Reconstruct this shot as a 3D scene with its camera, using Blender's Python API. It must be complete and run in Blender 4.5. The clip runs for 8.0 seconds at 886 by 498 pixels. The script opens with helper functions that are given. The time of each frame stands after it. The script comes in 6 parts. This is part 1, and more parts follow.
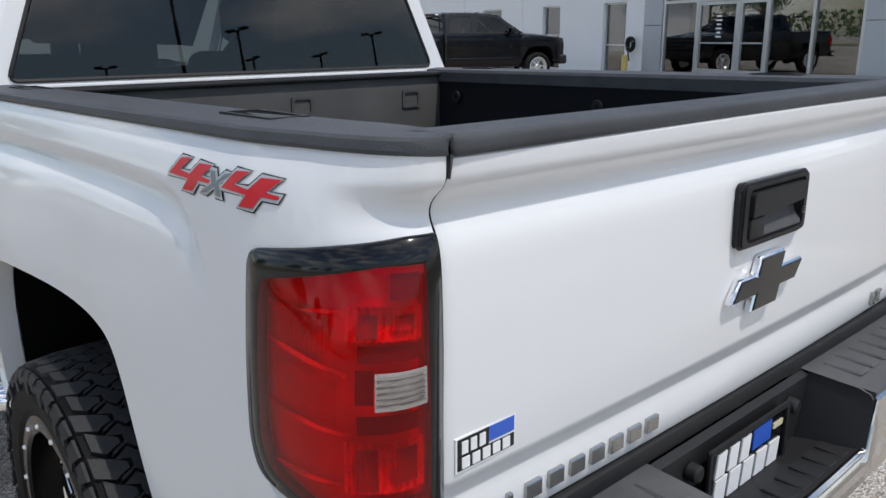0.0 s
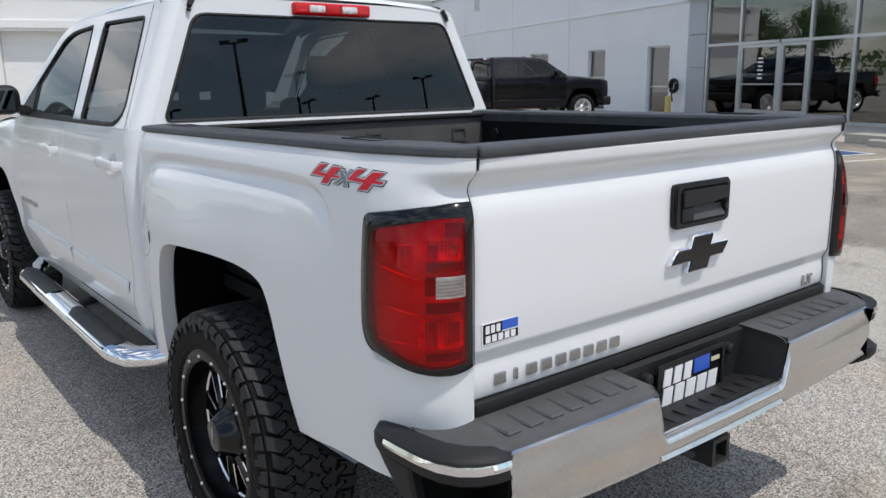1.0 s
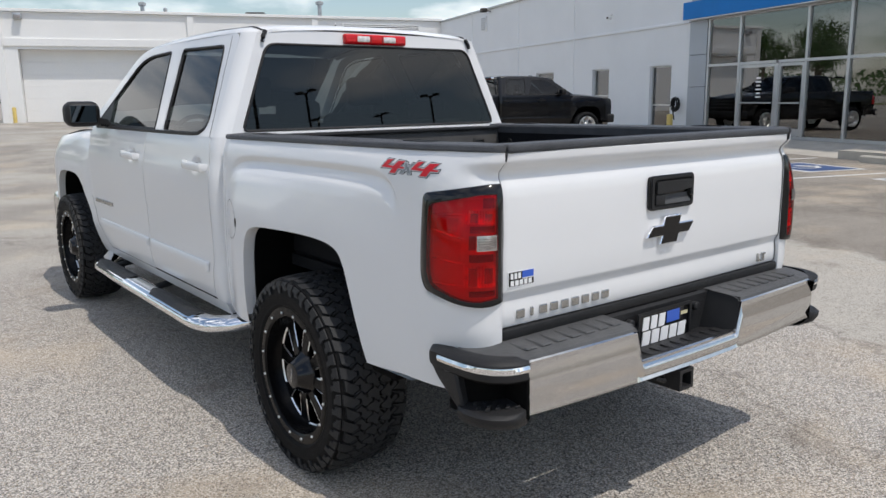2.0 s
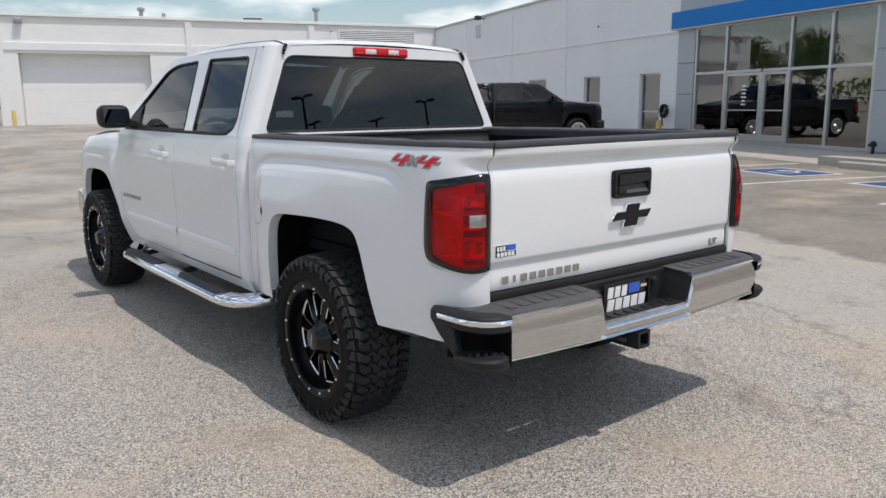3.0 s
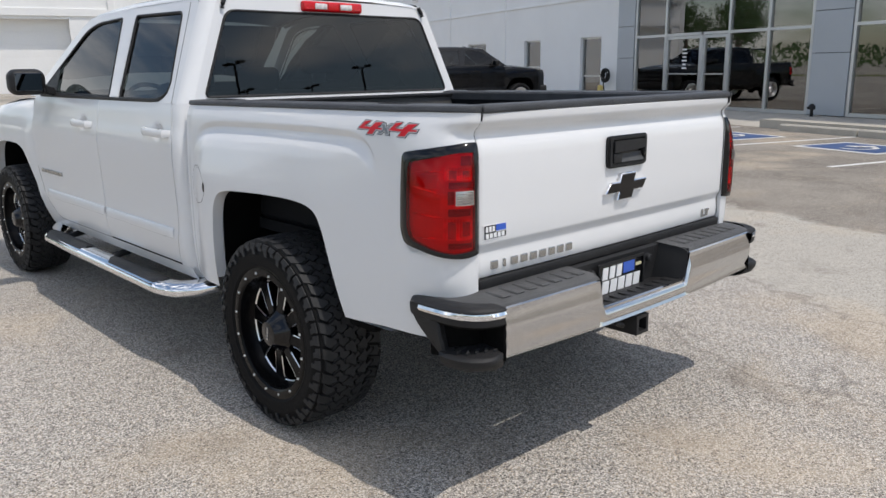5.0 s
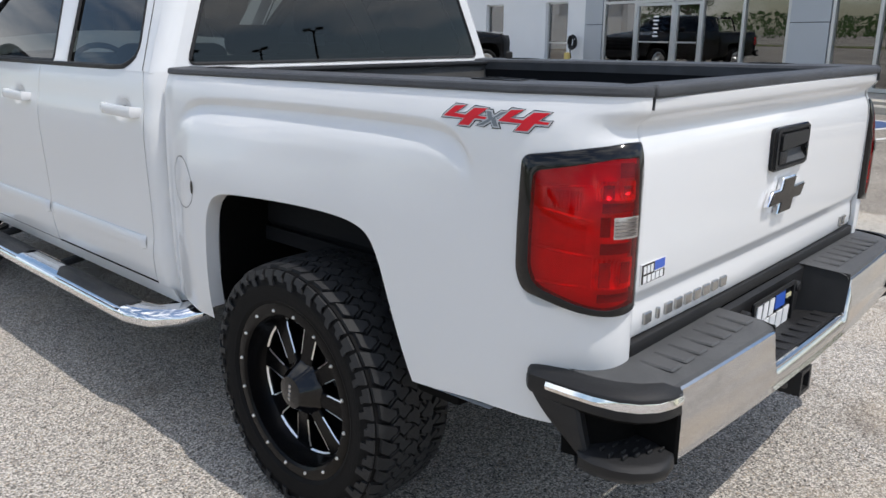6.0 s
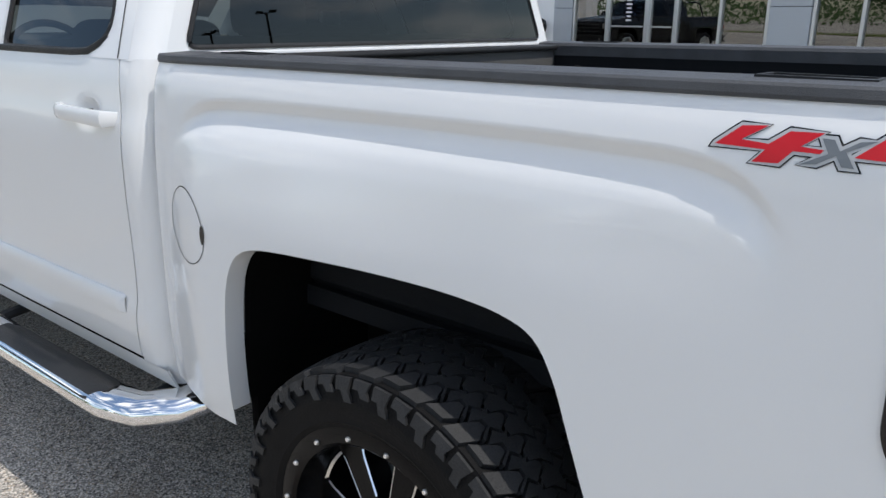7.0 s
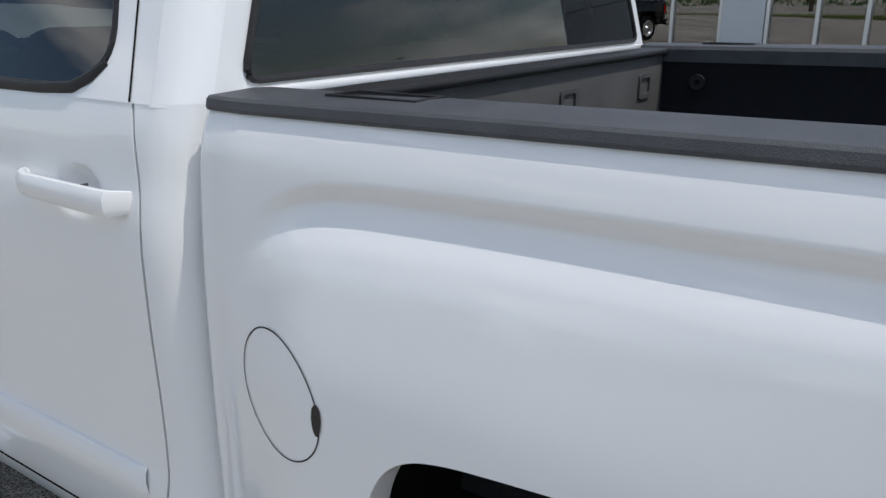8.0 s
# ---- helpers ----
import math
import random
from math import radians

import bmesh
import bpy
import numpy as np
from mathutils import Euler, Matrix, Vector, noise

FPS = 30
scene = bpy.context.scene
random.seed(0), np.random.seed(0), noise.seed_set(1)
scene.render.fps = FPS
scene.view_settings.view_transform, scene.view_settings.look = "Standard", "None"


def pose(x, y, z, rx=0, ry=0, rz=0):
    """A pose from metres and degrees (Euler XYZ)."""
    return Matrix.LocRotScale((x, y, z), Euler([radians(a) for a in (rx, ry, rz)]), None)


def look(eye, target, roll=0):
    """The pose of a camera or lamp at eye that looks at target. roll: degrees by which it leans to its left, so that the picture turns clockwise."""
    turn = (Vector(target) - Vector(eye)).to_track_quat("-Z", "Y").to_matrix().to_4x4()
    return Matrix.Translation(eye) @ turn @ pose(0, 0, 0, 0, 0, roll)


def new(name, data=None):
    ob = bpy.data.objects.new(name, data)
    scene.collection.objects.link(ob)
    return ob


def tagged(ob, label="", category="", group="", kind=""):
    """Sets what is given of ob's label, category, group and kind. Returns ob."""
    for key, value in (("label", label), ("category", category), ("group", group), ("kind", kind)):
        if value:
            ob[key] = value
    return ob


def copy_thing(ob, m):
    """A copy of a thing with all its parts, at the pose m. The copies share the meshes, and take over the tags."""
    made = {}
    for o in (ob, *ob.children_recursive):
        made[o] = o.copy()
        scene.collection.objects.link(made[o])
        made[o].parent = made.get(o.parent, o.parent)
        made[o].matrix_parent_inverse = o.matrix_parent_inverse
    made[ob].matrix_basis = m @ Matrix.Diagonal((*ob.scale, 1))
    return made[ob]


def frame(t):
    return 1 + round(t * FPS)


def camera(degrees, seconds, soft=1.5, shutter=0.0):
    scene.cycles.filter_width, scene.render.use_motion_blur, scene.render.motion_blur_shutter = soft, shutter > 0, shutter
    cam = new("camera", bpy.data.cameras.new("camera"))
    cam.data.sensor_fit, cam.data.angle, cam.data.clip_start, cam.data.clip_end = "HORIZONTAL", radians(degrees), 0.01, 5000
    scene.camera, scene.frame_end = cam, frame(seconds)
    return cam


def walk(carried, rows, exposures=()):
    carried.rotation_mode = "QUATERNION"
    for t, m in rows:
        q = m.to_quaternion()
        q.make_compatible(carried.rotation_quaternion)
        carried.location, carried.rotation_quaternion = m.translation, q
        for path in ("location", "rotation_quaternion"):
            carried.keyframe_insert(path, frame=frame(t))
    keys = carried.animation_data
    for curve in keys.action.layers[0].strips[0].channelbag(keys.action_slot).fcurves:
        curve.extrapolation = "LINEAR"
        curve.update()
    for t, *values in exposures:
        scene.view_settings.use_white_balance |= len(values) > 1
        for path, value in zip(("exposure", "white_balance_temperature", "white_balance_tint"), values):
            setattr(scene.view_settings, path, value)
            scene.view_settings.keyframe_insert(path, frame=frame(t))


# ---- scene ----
cam = camera(59.4, 8.0)
PATH = [
    (0, (-1.39, -0.658, 1.464), (-0.104, 0.78, 0.937), -0.4),
    (0.5, (-1.632, -0.953, 1.471), (-0.399, 0.549, 0.996), -0.7),
    (1, (-1.857, -1.231, 1.494), (-0.649, 0.304, 1.068), -0.8),
    (1.5, (-2.123, -1.471, 1.497), (-0.926, 0.08, 1.098), -0.7),
    (2.8, (-2.668, -2.065, 1.495), (-1.449, -0.523, 1.127), -0.3),
    (3, (-2.728, -2.143, 1.499), (-1.509, -0.602, 1.13), -0.3),
    (3.5, (-2.839, -2.374, 1.501), (-1.614, -0.837, 1.132), -0.4),
    (4, (-2.844, -2.381, 1.492), (-1.604, -0.858, 1.112), -0.5),
    (4.5, (-2.744, -2.092, 1.491), (-1.468, -0.606, 1.081), -0.6),
    (4.7, (-2.683, -1.967, 1.486), (-1.388, -0.504, 1.06), -0.7),
    (5.8, (-2.335, -0.982, 1.436), (-0.939, 0.352, 0.916), 0.2),
    (6, (-2.289, -0.808, 1.46), (-0.882, 0.509, 0.925), 0.3),
    (6.5, (-2.073, -0.371, 1.432), (-0.632, 0.9, 0.877), 0.5),
    (7, (-1.932, 0.093, 1.425), (-0.453, 1.313, 0.855), 0.6),
    (7.5, (-1.804, 0.52, 1.434), (-0.279, 1.674, 0.849), 0.4),
    (8, (-1.62, 0.929, 1.459), (-0.05, 2.013, 0.857), -0.2),
]
EXPOSURES = [(0, -0.17, 6540, 10), (1.5, -0.17, 6640, 10), (3, -0.23, 6810, 11), (4.5, -0.19, 6810, 11), (6, 0.03, 6640, 10), (6.5, 0.1, 6650, 10), (7.5, 0.03, 6590, 8), (8, -0.16, 6530, 9)]
walk(cam, [(t, look(eye, target, roll)) for t, eye, target, roll in PATH], EXPOSURES)

AZ = radians(18.0)          # the building's front runs 18 degrees east of the pickup's axis
UX, UY = math.sin(AZ), math.cos(AZ)
FRONT = 13.45               # the front wall, across
BACK = 39.55                # the garage wall, along
FALL = 0.05                 # how far the lot round the pickup stands above the rest


def uv(u, v, z=0.0):
    """A place given along and across the building."""
    return Vector((u * UX + v * UY, u * UY - v * UX, z))


def site(u, v, z=0.0, turn=0.0):
    """A pose whose y runs along the building and whose x runs across it."""
    return Matrix.Translation(uv(u, v, z - FALL)) @ Matrix.Rotation(-AZ + radians(turn), 4, "Z")


def ease(t):
    t = max(0.0, min(1.0, t))
    return t * t * (3 - 2 * t)


def lot(u, v):
    """Height of the lot, which rises a little towards the buildings."""
    return 0.2 * ease((v - 1) / 7) * (1 - ease((u - 12) / 28)) + 0.58 * ease((u - 8) / 32)


def paved(u, v):
    """Height of the paving, with the low swell on which the pickup stands."""
    return lot(u, v) - FALL * ease((math.hypot(u - 2.5, v + 0.8) - 5) / 4)


# ---- world and sun ----
SUN = Vector((0.09, -0.45, 1.0)).normalized()
world = bpy.data.worlds.new("sky")
scene.world = world
world.use_nodes = True
wn, wl = world.node_tree.nodes, world.node_tree.links
back = wn["Background"]
sky = wn.new("ShaderNodeTexSky")
sky.sky_type, sky.sun_disc = "NISHITA", False
sky.sun_elevation = math.asin(SUN.z)
sky.sun_rotation = math.atan2(SUN.x, SUN.y)
sky.air_density, sky.dust_density, sky.ozone_density = 1.2, 1.1, 3.2
geo = wn.new("ShaderNodeTexCoord")
flat = wn.new("ShaderNodeMapping")
flat.inputs["Scale"].default_value = (1.6, 1.6, 5.0)
wl.new(geo.outputs["Generated"], flat.inputs["Vector"])
cloud = wn.new("ShaderNodeTexNoise")
cloud.inputs["Scale"].default_value, cloud.inputs["Detail"].default_value = 2.2, 8
wl.new(flat.outputs["Vector"], cloud.inputs["Vector"])
cut = wn.new("ShaderNodeValToRGB")
cut.color_ramp.elements[0].position, cut.color_ramp.elements[1].position = 0.485, 0.665
wl.new(cloud.outputs["Fac"], cut.inputs["Fac"])
white = wn.new("ShaderNodeMix")
white.data_type = "RGBA"
white.inputs["B"].default_value = (10.5, 10.8, 11.2, 1)
wl.new(cut.outputs["Color"], white.inputs["Factor"])
wl.new(sky.outputs["Color"], white.inputs["A"])
wl.new(white.outputs["Result"], back.inputs["Color"])
back.inputs["Strength"].default_value = 0.15
lamp = bpy.data.lights.new("sun", "SUN")
lamp.energy, lamp.angle, lamp.color = 2.9, radians(0.6), (1.0, 0.965, 0.92)
new("sun", lamp).matrix_world = look(SUN * 50, (0, 0, 0))


# ---- materials ----
def material(name, base, rough=0.5, metal=0.0, vary=0.0, scale=8.0, bump=0.0, fine=60.0, coat=0.0, spec=0.5, tint=None, per_piece=0.0, grime=0.0):
    """A painted, plastic, metal or stone surface with stains at one scale and grain at another."""
    m = bpy.data.materials.new(name)
    m.use_nodes = True
    n, l = m.node_tree.nodes, m.node_tree.links
    b = n["Principled BSDF"]
    b.inputs["Base Color"].default_value = (*base, 1)
    b.inputs["Roughness"].default_value, b.inputs["Metallic"].default_value = rough, metal
    b.inputs["Coat Weight"].default_value, b.inputs["Coat Roughness"].default_value = coat, 0.03
    b.inputs["Specular IOR Level"].default_value = spec
    if vary or bump or per_piece or grime:
        at = n.new("ShaderNodeTexCoord")
        big, small = n.new("ShaderNodeTexNoise"), n.new("ShaderNodeTexNoise")
        big.inputs["Scale"].default_value, big.inputs["Detail"].default_value = scale, 5
        small.inputs["Scale"].default_value, small.inputs["Detail"].default_value = fine, 4
        for t in (big, small):
            l.new(at.outputs["Object"], t.inputs["Vector"])
        mixed = n.new("ShaderNodeMix")
        mixed.data_type, mixed.blend_type = "RGBA", "MIX"
        low = tint or tuple(c * (1 - vary) for c in base)
        high = tuple(min(1, c * (1 + vary)) for c in base)
        mixed.inputs["A"].default_value, mixed.inputs["B"].default_value = (*low, 1), (*high, 1)
        both = n.new("ShaderNodeMath")
        both.operation = "ADD"
        half = n.new("ShaderNodeMath")
        half.operation, half.inputs[1].default_value = "MULTIPLY_ADD", 0.5
        half.inputs[2].default_value = 0.0
        l.new(big.outputs["Fac"], both.inputs[0])
        l.new(small.outputs["Fac"], both.inputs[1])
        l.new(both.outputs[0], half.inputs[0])
        spread = n.new("ShaderNodeMapRange")
        spread.inputs["From Min"].default_value, spread.inputs["From Max"].default_value = 0.36, 0.64
        l.new(half.outputs[0], spread.inputs["Value"])
        l.new(spread.outputs["Result"], mixed.inputs["Factor"])
        colour = mixed.outputs["Result"]
        if per_piece:
            info, hue = n.new("ShaderNodeObjectInfo"), n.new("ShaderNodeHueSaturation")
            r = n.new("ShaderNodeMapRange")
            r.inputs["To Min"].default_value, r.inputs["To Max"].default_value = 1 - per_piece, 1 + per_piece
            l.new(info.outputs["Random"], r.inputs["Value"])
            l.new(r.outputs["Result"], hue.inputs["Value"])
            l.new(colour, hue.inputs["Color"])
            colour = hue.outputs["Color"]
        l.new(colour, b.inputs["Base Color"])
        if rough < 0.95 and metal < 0.5:
            rr = n.new("ShaderNodeMapRange")
            rr.inputs["To Min"].default_value, rr.inputs["To Max"].default_value = rough * 0.85, min(1, rough * 1.15)
            l.new(big.outputs["Fac"], rr.inputs["Value"])
            l.new(rr.outputs["Result"], b.inputs["Roughness"])
        if bump:
            bm_ = n.new("ShaderNodeBump")
            bm_.inputs["Strength"].default_value, bm_.inputs["Distance"].default_value = bump, 0.004
            l.new(small.outputs["Fac"], bm_.inputs["Height"])
            l.new(bm_.outputs["Normal"], b.inputs["Normal"])
    return m


def glass(name, tint, gloss=1.5, rough=0.0, milky=0.0):
    """Thin glass or lens: it lets light through tinted, scatters a milky share and mirrors by Fresnel."""
    m = bpy.data.materials.new(name)
    m.use_nodes = True
    n, l = m.node_tree.nodes, m.node_tree.links
    n.remove(n["Principled BSDF"])
    clear, mirror, mix, fres = (n.new("ShaderNode" + k) for k in ("BsdfTransparent", "BsdfGlossy", "MixShader", "Fresnel"))
    clear.inputs["Color"].default_value = (*tint, 1)
    mirror.inputs["Roughness"].default_value = rough
    fres.inputs["IOR"].default_value = gloss
    l.new(fres.outputs["Fac"], mix.inputs["Fac"])
    body_ = clear.outputs["BSDF"]
    if milky:
        haze, both = n.new("ShaderNodeBsdfDiffuse"), n.new("ShaderNodeMixShader")
        haze.inputs["Color"].default_value = (*(c * 0.72 for c in tint), 1)
        both.inputs["Fac"].default_value = milky
        l.new(body_, both.inputs[1])
        l.new(haze.outputs["BSDF"], both.inputs[2])
        body_ = both.outputs["Shader"]
    l.new(body_, mix.inputs[1])
    l.new(mirror.outputs["BSDF"], mix.inputs[2])
    l.new(mix.outputs["Shader"], n["Material Output"].inputs["Surface"])
    return m


def paving():
    """The lot: exposed aggregate beside the pickup, a strip of smoother concrete, older grey asphalt past it."""
    m = bpy.data.materials.new("paving")
    m.use_nodes = True
    n, l = m.node_tree.nodes, m.node_tree.links
    b = n["Principled BSDF"]
    at = n.new("ShaderNodeTexCoord")

    def tex(kind, scale, detail=4, rough=0.55):
        t = n.new("ShaderNodeTex" + kind)
        t.inputs["Scale"].default_value = scale
        if kind == "Noise":
            t.inputs["Detail"].default_value, t.inputs["Roughness"].default_value = detail, rough
        l.new(at.outputs["Object"], t.inputs["Vector"])
        return t

    def math_(op, a, c, d=None):
        q = n.new("ShaderNodeMath")
        q.operation = op
        for i, x in enumerate((a, c, d)):
            if x is None:
                continue
            if isinstance(x, (int, float)):
                q.inputs[i].default_value = x
            else:
                l.new(x, q.inputs[i])
        return q.outputs[0]

    def ramp(x, lo, hi):
        r = n.new("ShaderNodeMapRange")
        r.interpolation_type = "SMOOTHSTEP"
        r.inputs["From Min"].default_value, r.inputs["From Max"].default_value = lo, hi
        l.new(x, r.inputs["Value"])
        return r.outputs["Result"]

    def mix(f, a, c, how="MIX"):
        q = n.new("ShaderNodeMix")
        q.data_type, q.blend_type = "RGBA", how
        if isinstance(f, (int, float)):
            q.inputs["Factor"].default_value = f
        else:
            l.new(f, q.inputs["Factor"])
        for key, x in (("A", a), ("B", c)):
            if isinstance(x, tuple):
                q.inputs[key].default_value = (*x, 1)
            else:
                l.new(x, q.inputs[key])
        return q.outputs["Result"]

    split = n.new("ShaderNodeSeparateXYZ")
    l.new(at.outputs["Object"], split.inputs["Vector"])
    wob = tex("Noise", 0.9, 6).outputs["Fac"]
    across = math_("ADD", math_("MULTIPLY_ADD", split.outputs["X"], UY, math_("MULTIPLY", split.outputs["Y"], -UX)), math_("ADD", math_("MULTIPLY_ADD", wob, 0.9, -0.45), math_("MULTIPLY_ADD", tex("Noise", 9.0, 5).outputs["Fac"], 0.22, -0.11)))
    along = math_("ADD", math_("MULTIPLY_ADD", split.outputs["X"], UX, math_("MULTIPLY", split.outputs["Y"], UY)), math_("MULTIPLY_ADD", wob, 3.0, -1.5))
    # exposed aggregate: pale and dark chips in a grey matrix
    chips = tex("Voronoi", 165.0)
    chip = n.new("ShaderNodeSeparateColor")
    l.new(chips.outputs["Color"], chip.inputs["Color"])
    stone = mix(ramp(chip.outputs["Red"], 0.15, 0.70), (0.185, 0.165, 0.146), (0.775, 0.715, 0.645))
    stone = mix(ramp(chips.outputs["Distance"], 0.35, 0.75), stone, (0.265, 0.250, 0.229))
    stone = mix(ramp(chip.outputs["Green"], 0.88, 0.92), stone, (0.42, 0.345, 0.265))
    # small dark pits where chips have broken out
    pits = tex("Voronoi", 95.0)
    pit = n.new("ShaderNodeSeparateColor")
    l.new(pits.outputs["Color"], pit.inputs["Color"])
    stone = mix(math_("MULTIPLY", ramp(pit.outputs["Blue"], 0.80, 0.84), math_("SUBTRACT", 1.0, ramp(pits.outputs["Distance"], 0.30, 0.48))), stone, (0.07, 0.064, 0.058))
    # smoother concrete
    grain = tex("Noise", 130, 3, 0.7).outputs["Fac"]
    blot = tex("Noise", 1.7, 7, 0.6).outputs["Fac"]
    plain = mix(ramp(grain, 0.3, 0.7), (0.330, 0.303, 0.262), (0.530, 0.495, 0.436))
    old = mix(ramp(grain, 0.3, 0.7), (0.160, 0.140, 0.118), (0.265, 0.236, 0.200))
    old = mix(ramp(tex("Noise", 0.55, 6).outputs["Fac"], 0.42, 0.62), old, (0.29, 0.255, 0.213))
    smooth = mix(ramp(across, 4.0, 4.12), plain, old)
    far = mix(ramp(tex("Noise", 0.35, 6).outputs["Fac"], 0.35, 0.62), plain, (0.27, 0.245, 0.21))
    base = mix(ramp(across, 2.0, 2.3), stone, smooth)
    base = mix(ramp(along, 4.5, 6.5), base, mix(ramp(across, 3.6, 4.12), far, old))
    # stains: broad dirty patches and small dark spots
    base = mix(math_("MULTIPLY", ramp(blot, 0.53, 0.72), 0.52), base, (0.150, 0.120, 0.093))
    base = mix(math_("MULTIPLY", ramp(tex("Noise", 0.75, 5).outputs["Fac"], 0.5, 0.68), 0.50), base, (0.520, 0.420, 0.305))
    spots = tex("Voronoi", 2.3)
    base = mix(math_("MULTIPLY", ramp(spots.outputs["Distance"], 0.07, 0.03), 0.45), base, (0.082, 0.075, 0.069))
    speck = tex("Noise", 74.0, 3, 0.85).outputs["Fac"]
    base = mix(math_("MULTIPLY", ramp(speck, 0.55, 0.66), 0.72), base, (0.10, 0.092, 0.082))
    base = mix(math_("MULTIPLY", ramp(speck, 0.45, 0.33), 0.65), base, (0.66, 0.61, 0.53))
    broad = tex("Noise", 21.0, 3, 0.75).outputs["Fac"]
    base = mix(math_("MULTIPLY", ramp(broad, 0.54, 0.66), 0.16), base, (0.13, 0.115, 0.10))
    base = mix(math_("MULTIPLY", ramp(broad, 0.46, 0.34), 0.16), base, (0.68, 0.62, 0.53))
    dots = tex("Voronoi", 30.0)
    base = mix(math_("MULTIPLY", ramp(dots.outputs["Distance"], 0.17, 0.10), 0.8), base, (0.07, 0.06, 0.052))
    peb = tex("Voronoi", 96.0)
    pick = n.new("ShaderNodeSeparateColor")
    l.new(peb.outputs["Color"], pick.inputs["Color"])
    base = mix(math_("MULTIPLY", math_("MULTIPLY", ramp(peb.outputs["Distance"], 0.34, 0.22), ramp(pick.outputs["Red"], 0.60, 0.64)), 0.90), base, (0.055, 0.048, 0.042))
    base = mix(math_("MULTIPLY", math_("MULTIPLY", ramp(peb.outputs["Distance"], 0.40, 0.28), ramp(pick.outputs["Red"], 0.20, 0.16)), 0.45), base, (0.74, 0.69, 0.60))
    # cracks
    crack = n.new("ShaderNodeTexVoronoi")
    crack.feature = "DISTANCE_TO_EDGE"
    crack.inputs["Scale"].default_value = 0.11
    bend = n.new("ShaderNodeVectorMath")
    bend.operation = "MULTIPLY_ADD"
    shake = tex("Noise", 1.4, 6)
    l.new(shake.outputs["Color"], bend.inputs[0])
    bend.inputs[1].default_value = (1.6, 1.6, 0)
    l.new(at.outputs["Object"], bend.inputs[2])
    l.new(bend.outputs["Vector"], crack.inputs["Vector"])
    line = math_("MULTIPLY", ramp(crack.outputs["Distance"], 0.004, 0.001), 0.28)
    seam = ramp(math_("ABSOLUTE", math_("ADD", across, -2.12), None), 0.035, 0.008)
    base = mix(math_("MAXIMUM", line, math_("MULTIPLY", math_("MULTIPLY", seam, ramp(along, 6, 4)), 0.3)), base, (0.06, 0.05, 0.04))
    l.new(base, b.inputs["Base Color"])
    b.inputs["Roughness"].default_value = 0.88
    b.inputs["Specular IOR Level"].default_value = 0.35
    bump = n.new("ShaderNodeBump")
    bump.inputs["Strength"].default_value, bump.inputs["Distance"].default_value = 0.6, 0.006
    l.new(math_("ADD", math_("MULTIPLY", chips.outputs["Distance"], -0.8), math_("MULTIPLY", grain, 0.5)), bump.inputs["Height"])
    l.new(bump.outputs["Normal"], b.inputs["Normal"])
    return m


WHITE = material("white paint", (0.74, 0.742, 0.745), 0.5, coat=0.8, spec=0.25)
BLACK = material("black paint", (0.004, 0.004, 0.005), 0.2, spec=0.3, coat=0.35, vary=0.2, scale=2)
CAPGREY = material("weathered black plastic", (0.062, 0.065, 0.071), 0.5, spec=0.3, vary=0.25, scale=12, bump=0.5, fine=700)
# black liner plastic, lightened to stand in for sun on the headboard
BOARD = material("sunlit headboard plastic", (0.074, 0.072, 0.070), 0.6, spec=0.3, vary=0.25, scale=5, bump=0.5, fine=400)
PLASTIC = material("black plastic", (0.017, 0.017, 0.018), 0.5, spec=0.3, vary=0.18, scale=14, bump=0.25, fine=900)
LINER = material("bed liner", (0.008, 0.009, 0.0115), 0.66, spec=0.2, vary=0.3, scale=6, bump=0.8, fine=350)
GLOSSY = material("gloss black", (0.004, 0.004, 0.005), 0.12, coat=0.3, spec=0.3)
RIMBLACK = material("satin black wheel paint", (0.003, 0.003, 0.0035), 0.24, coat=0.0, spec=0.14)
MIRROR = material("dimmed mirror", (0.10, 0.11, 0.12), 0.02, metal=1.0)
# near-black, so shade in wells, gaps and recesses is put into the colour
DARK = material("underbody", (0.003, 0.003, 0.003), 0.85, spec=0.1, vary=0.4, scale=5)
CHROME = material("chrome", (0.86, 0.86, 0.87), 0.07, metal=1.0)
SATIN = material("chrome bumper", (0.62, 0.615, 0.61), 0.12, metal=1.0, vary=0.05, scale=9)
STEEL = material("milled aluminium", (0.90, 0.90, 0.90), 0.28, metal=0.95)
RUBBER = material("tyre rubber", (0.0065, 0.0065, 0.007), 0.65, spec=0.12, vary=0.35, scale=16, bump=0.35, fine=260)
TREAD = material("dusty tread rubber", (0.020, 0.0205, 0.022), 0.62, spec=0.35, vary=0.3, scale=20, bump=0.4, fine=260)
GREYPAD = material("step pad plastic", (0.075, 0.076, 0.078), 0.55, spec=0.35, vary=0.25, scale=9, bump=0.4, fine=500)
RED = material("red lens", (0.60, 0.0015, 0.006), 0.15, coat=0.6, spec=0.25, vary=0.22, scale=9, fine=240, bump=0.25)
REDDARK = material("dark red lens", (0.30, 0.012, 0.012), 0.2, coat=0.4, spec=0.3, vary=0.3, scale=30, fine=300, bump=0.6)
DARKLAMP = material("lamp recess", (0.07, 0.01, 0.01), 0.3, coat=0.3)
REDBRIGHT = material("bright red reflector", (0.74, 0.010, 0.02), 0.2, coat=0.5, spec=0.4, vary=0.35, scale=40, fine=420, bump=0.9)
REDBACK = material("red lamp housing", (0.66, 0.03, 0.05), 0.35, vary=0.08, scale=18, coat=0.3)
BOWL = material("lamp reflector", (0.58, 0.54, 0.53), 0.22, metal=0.9)
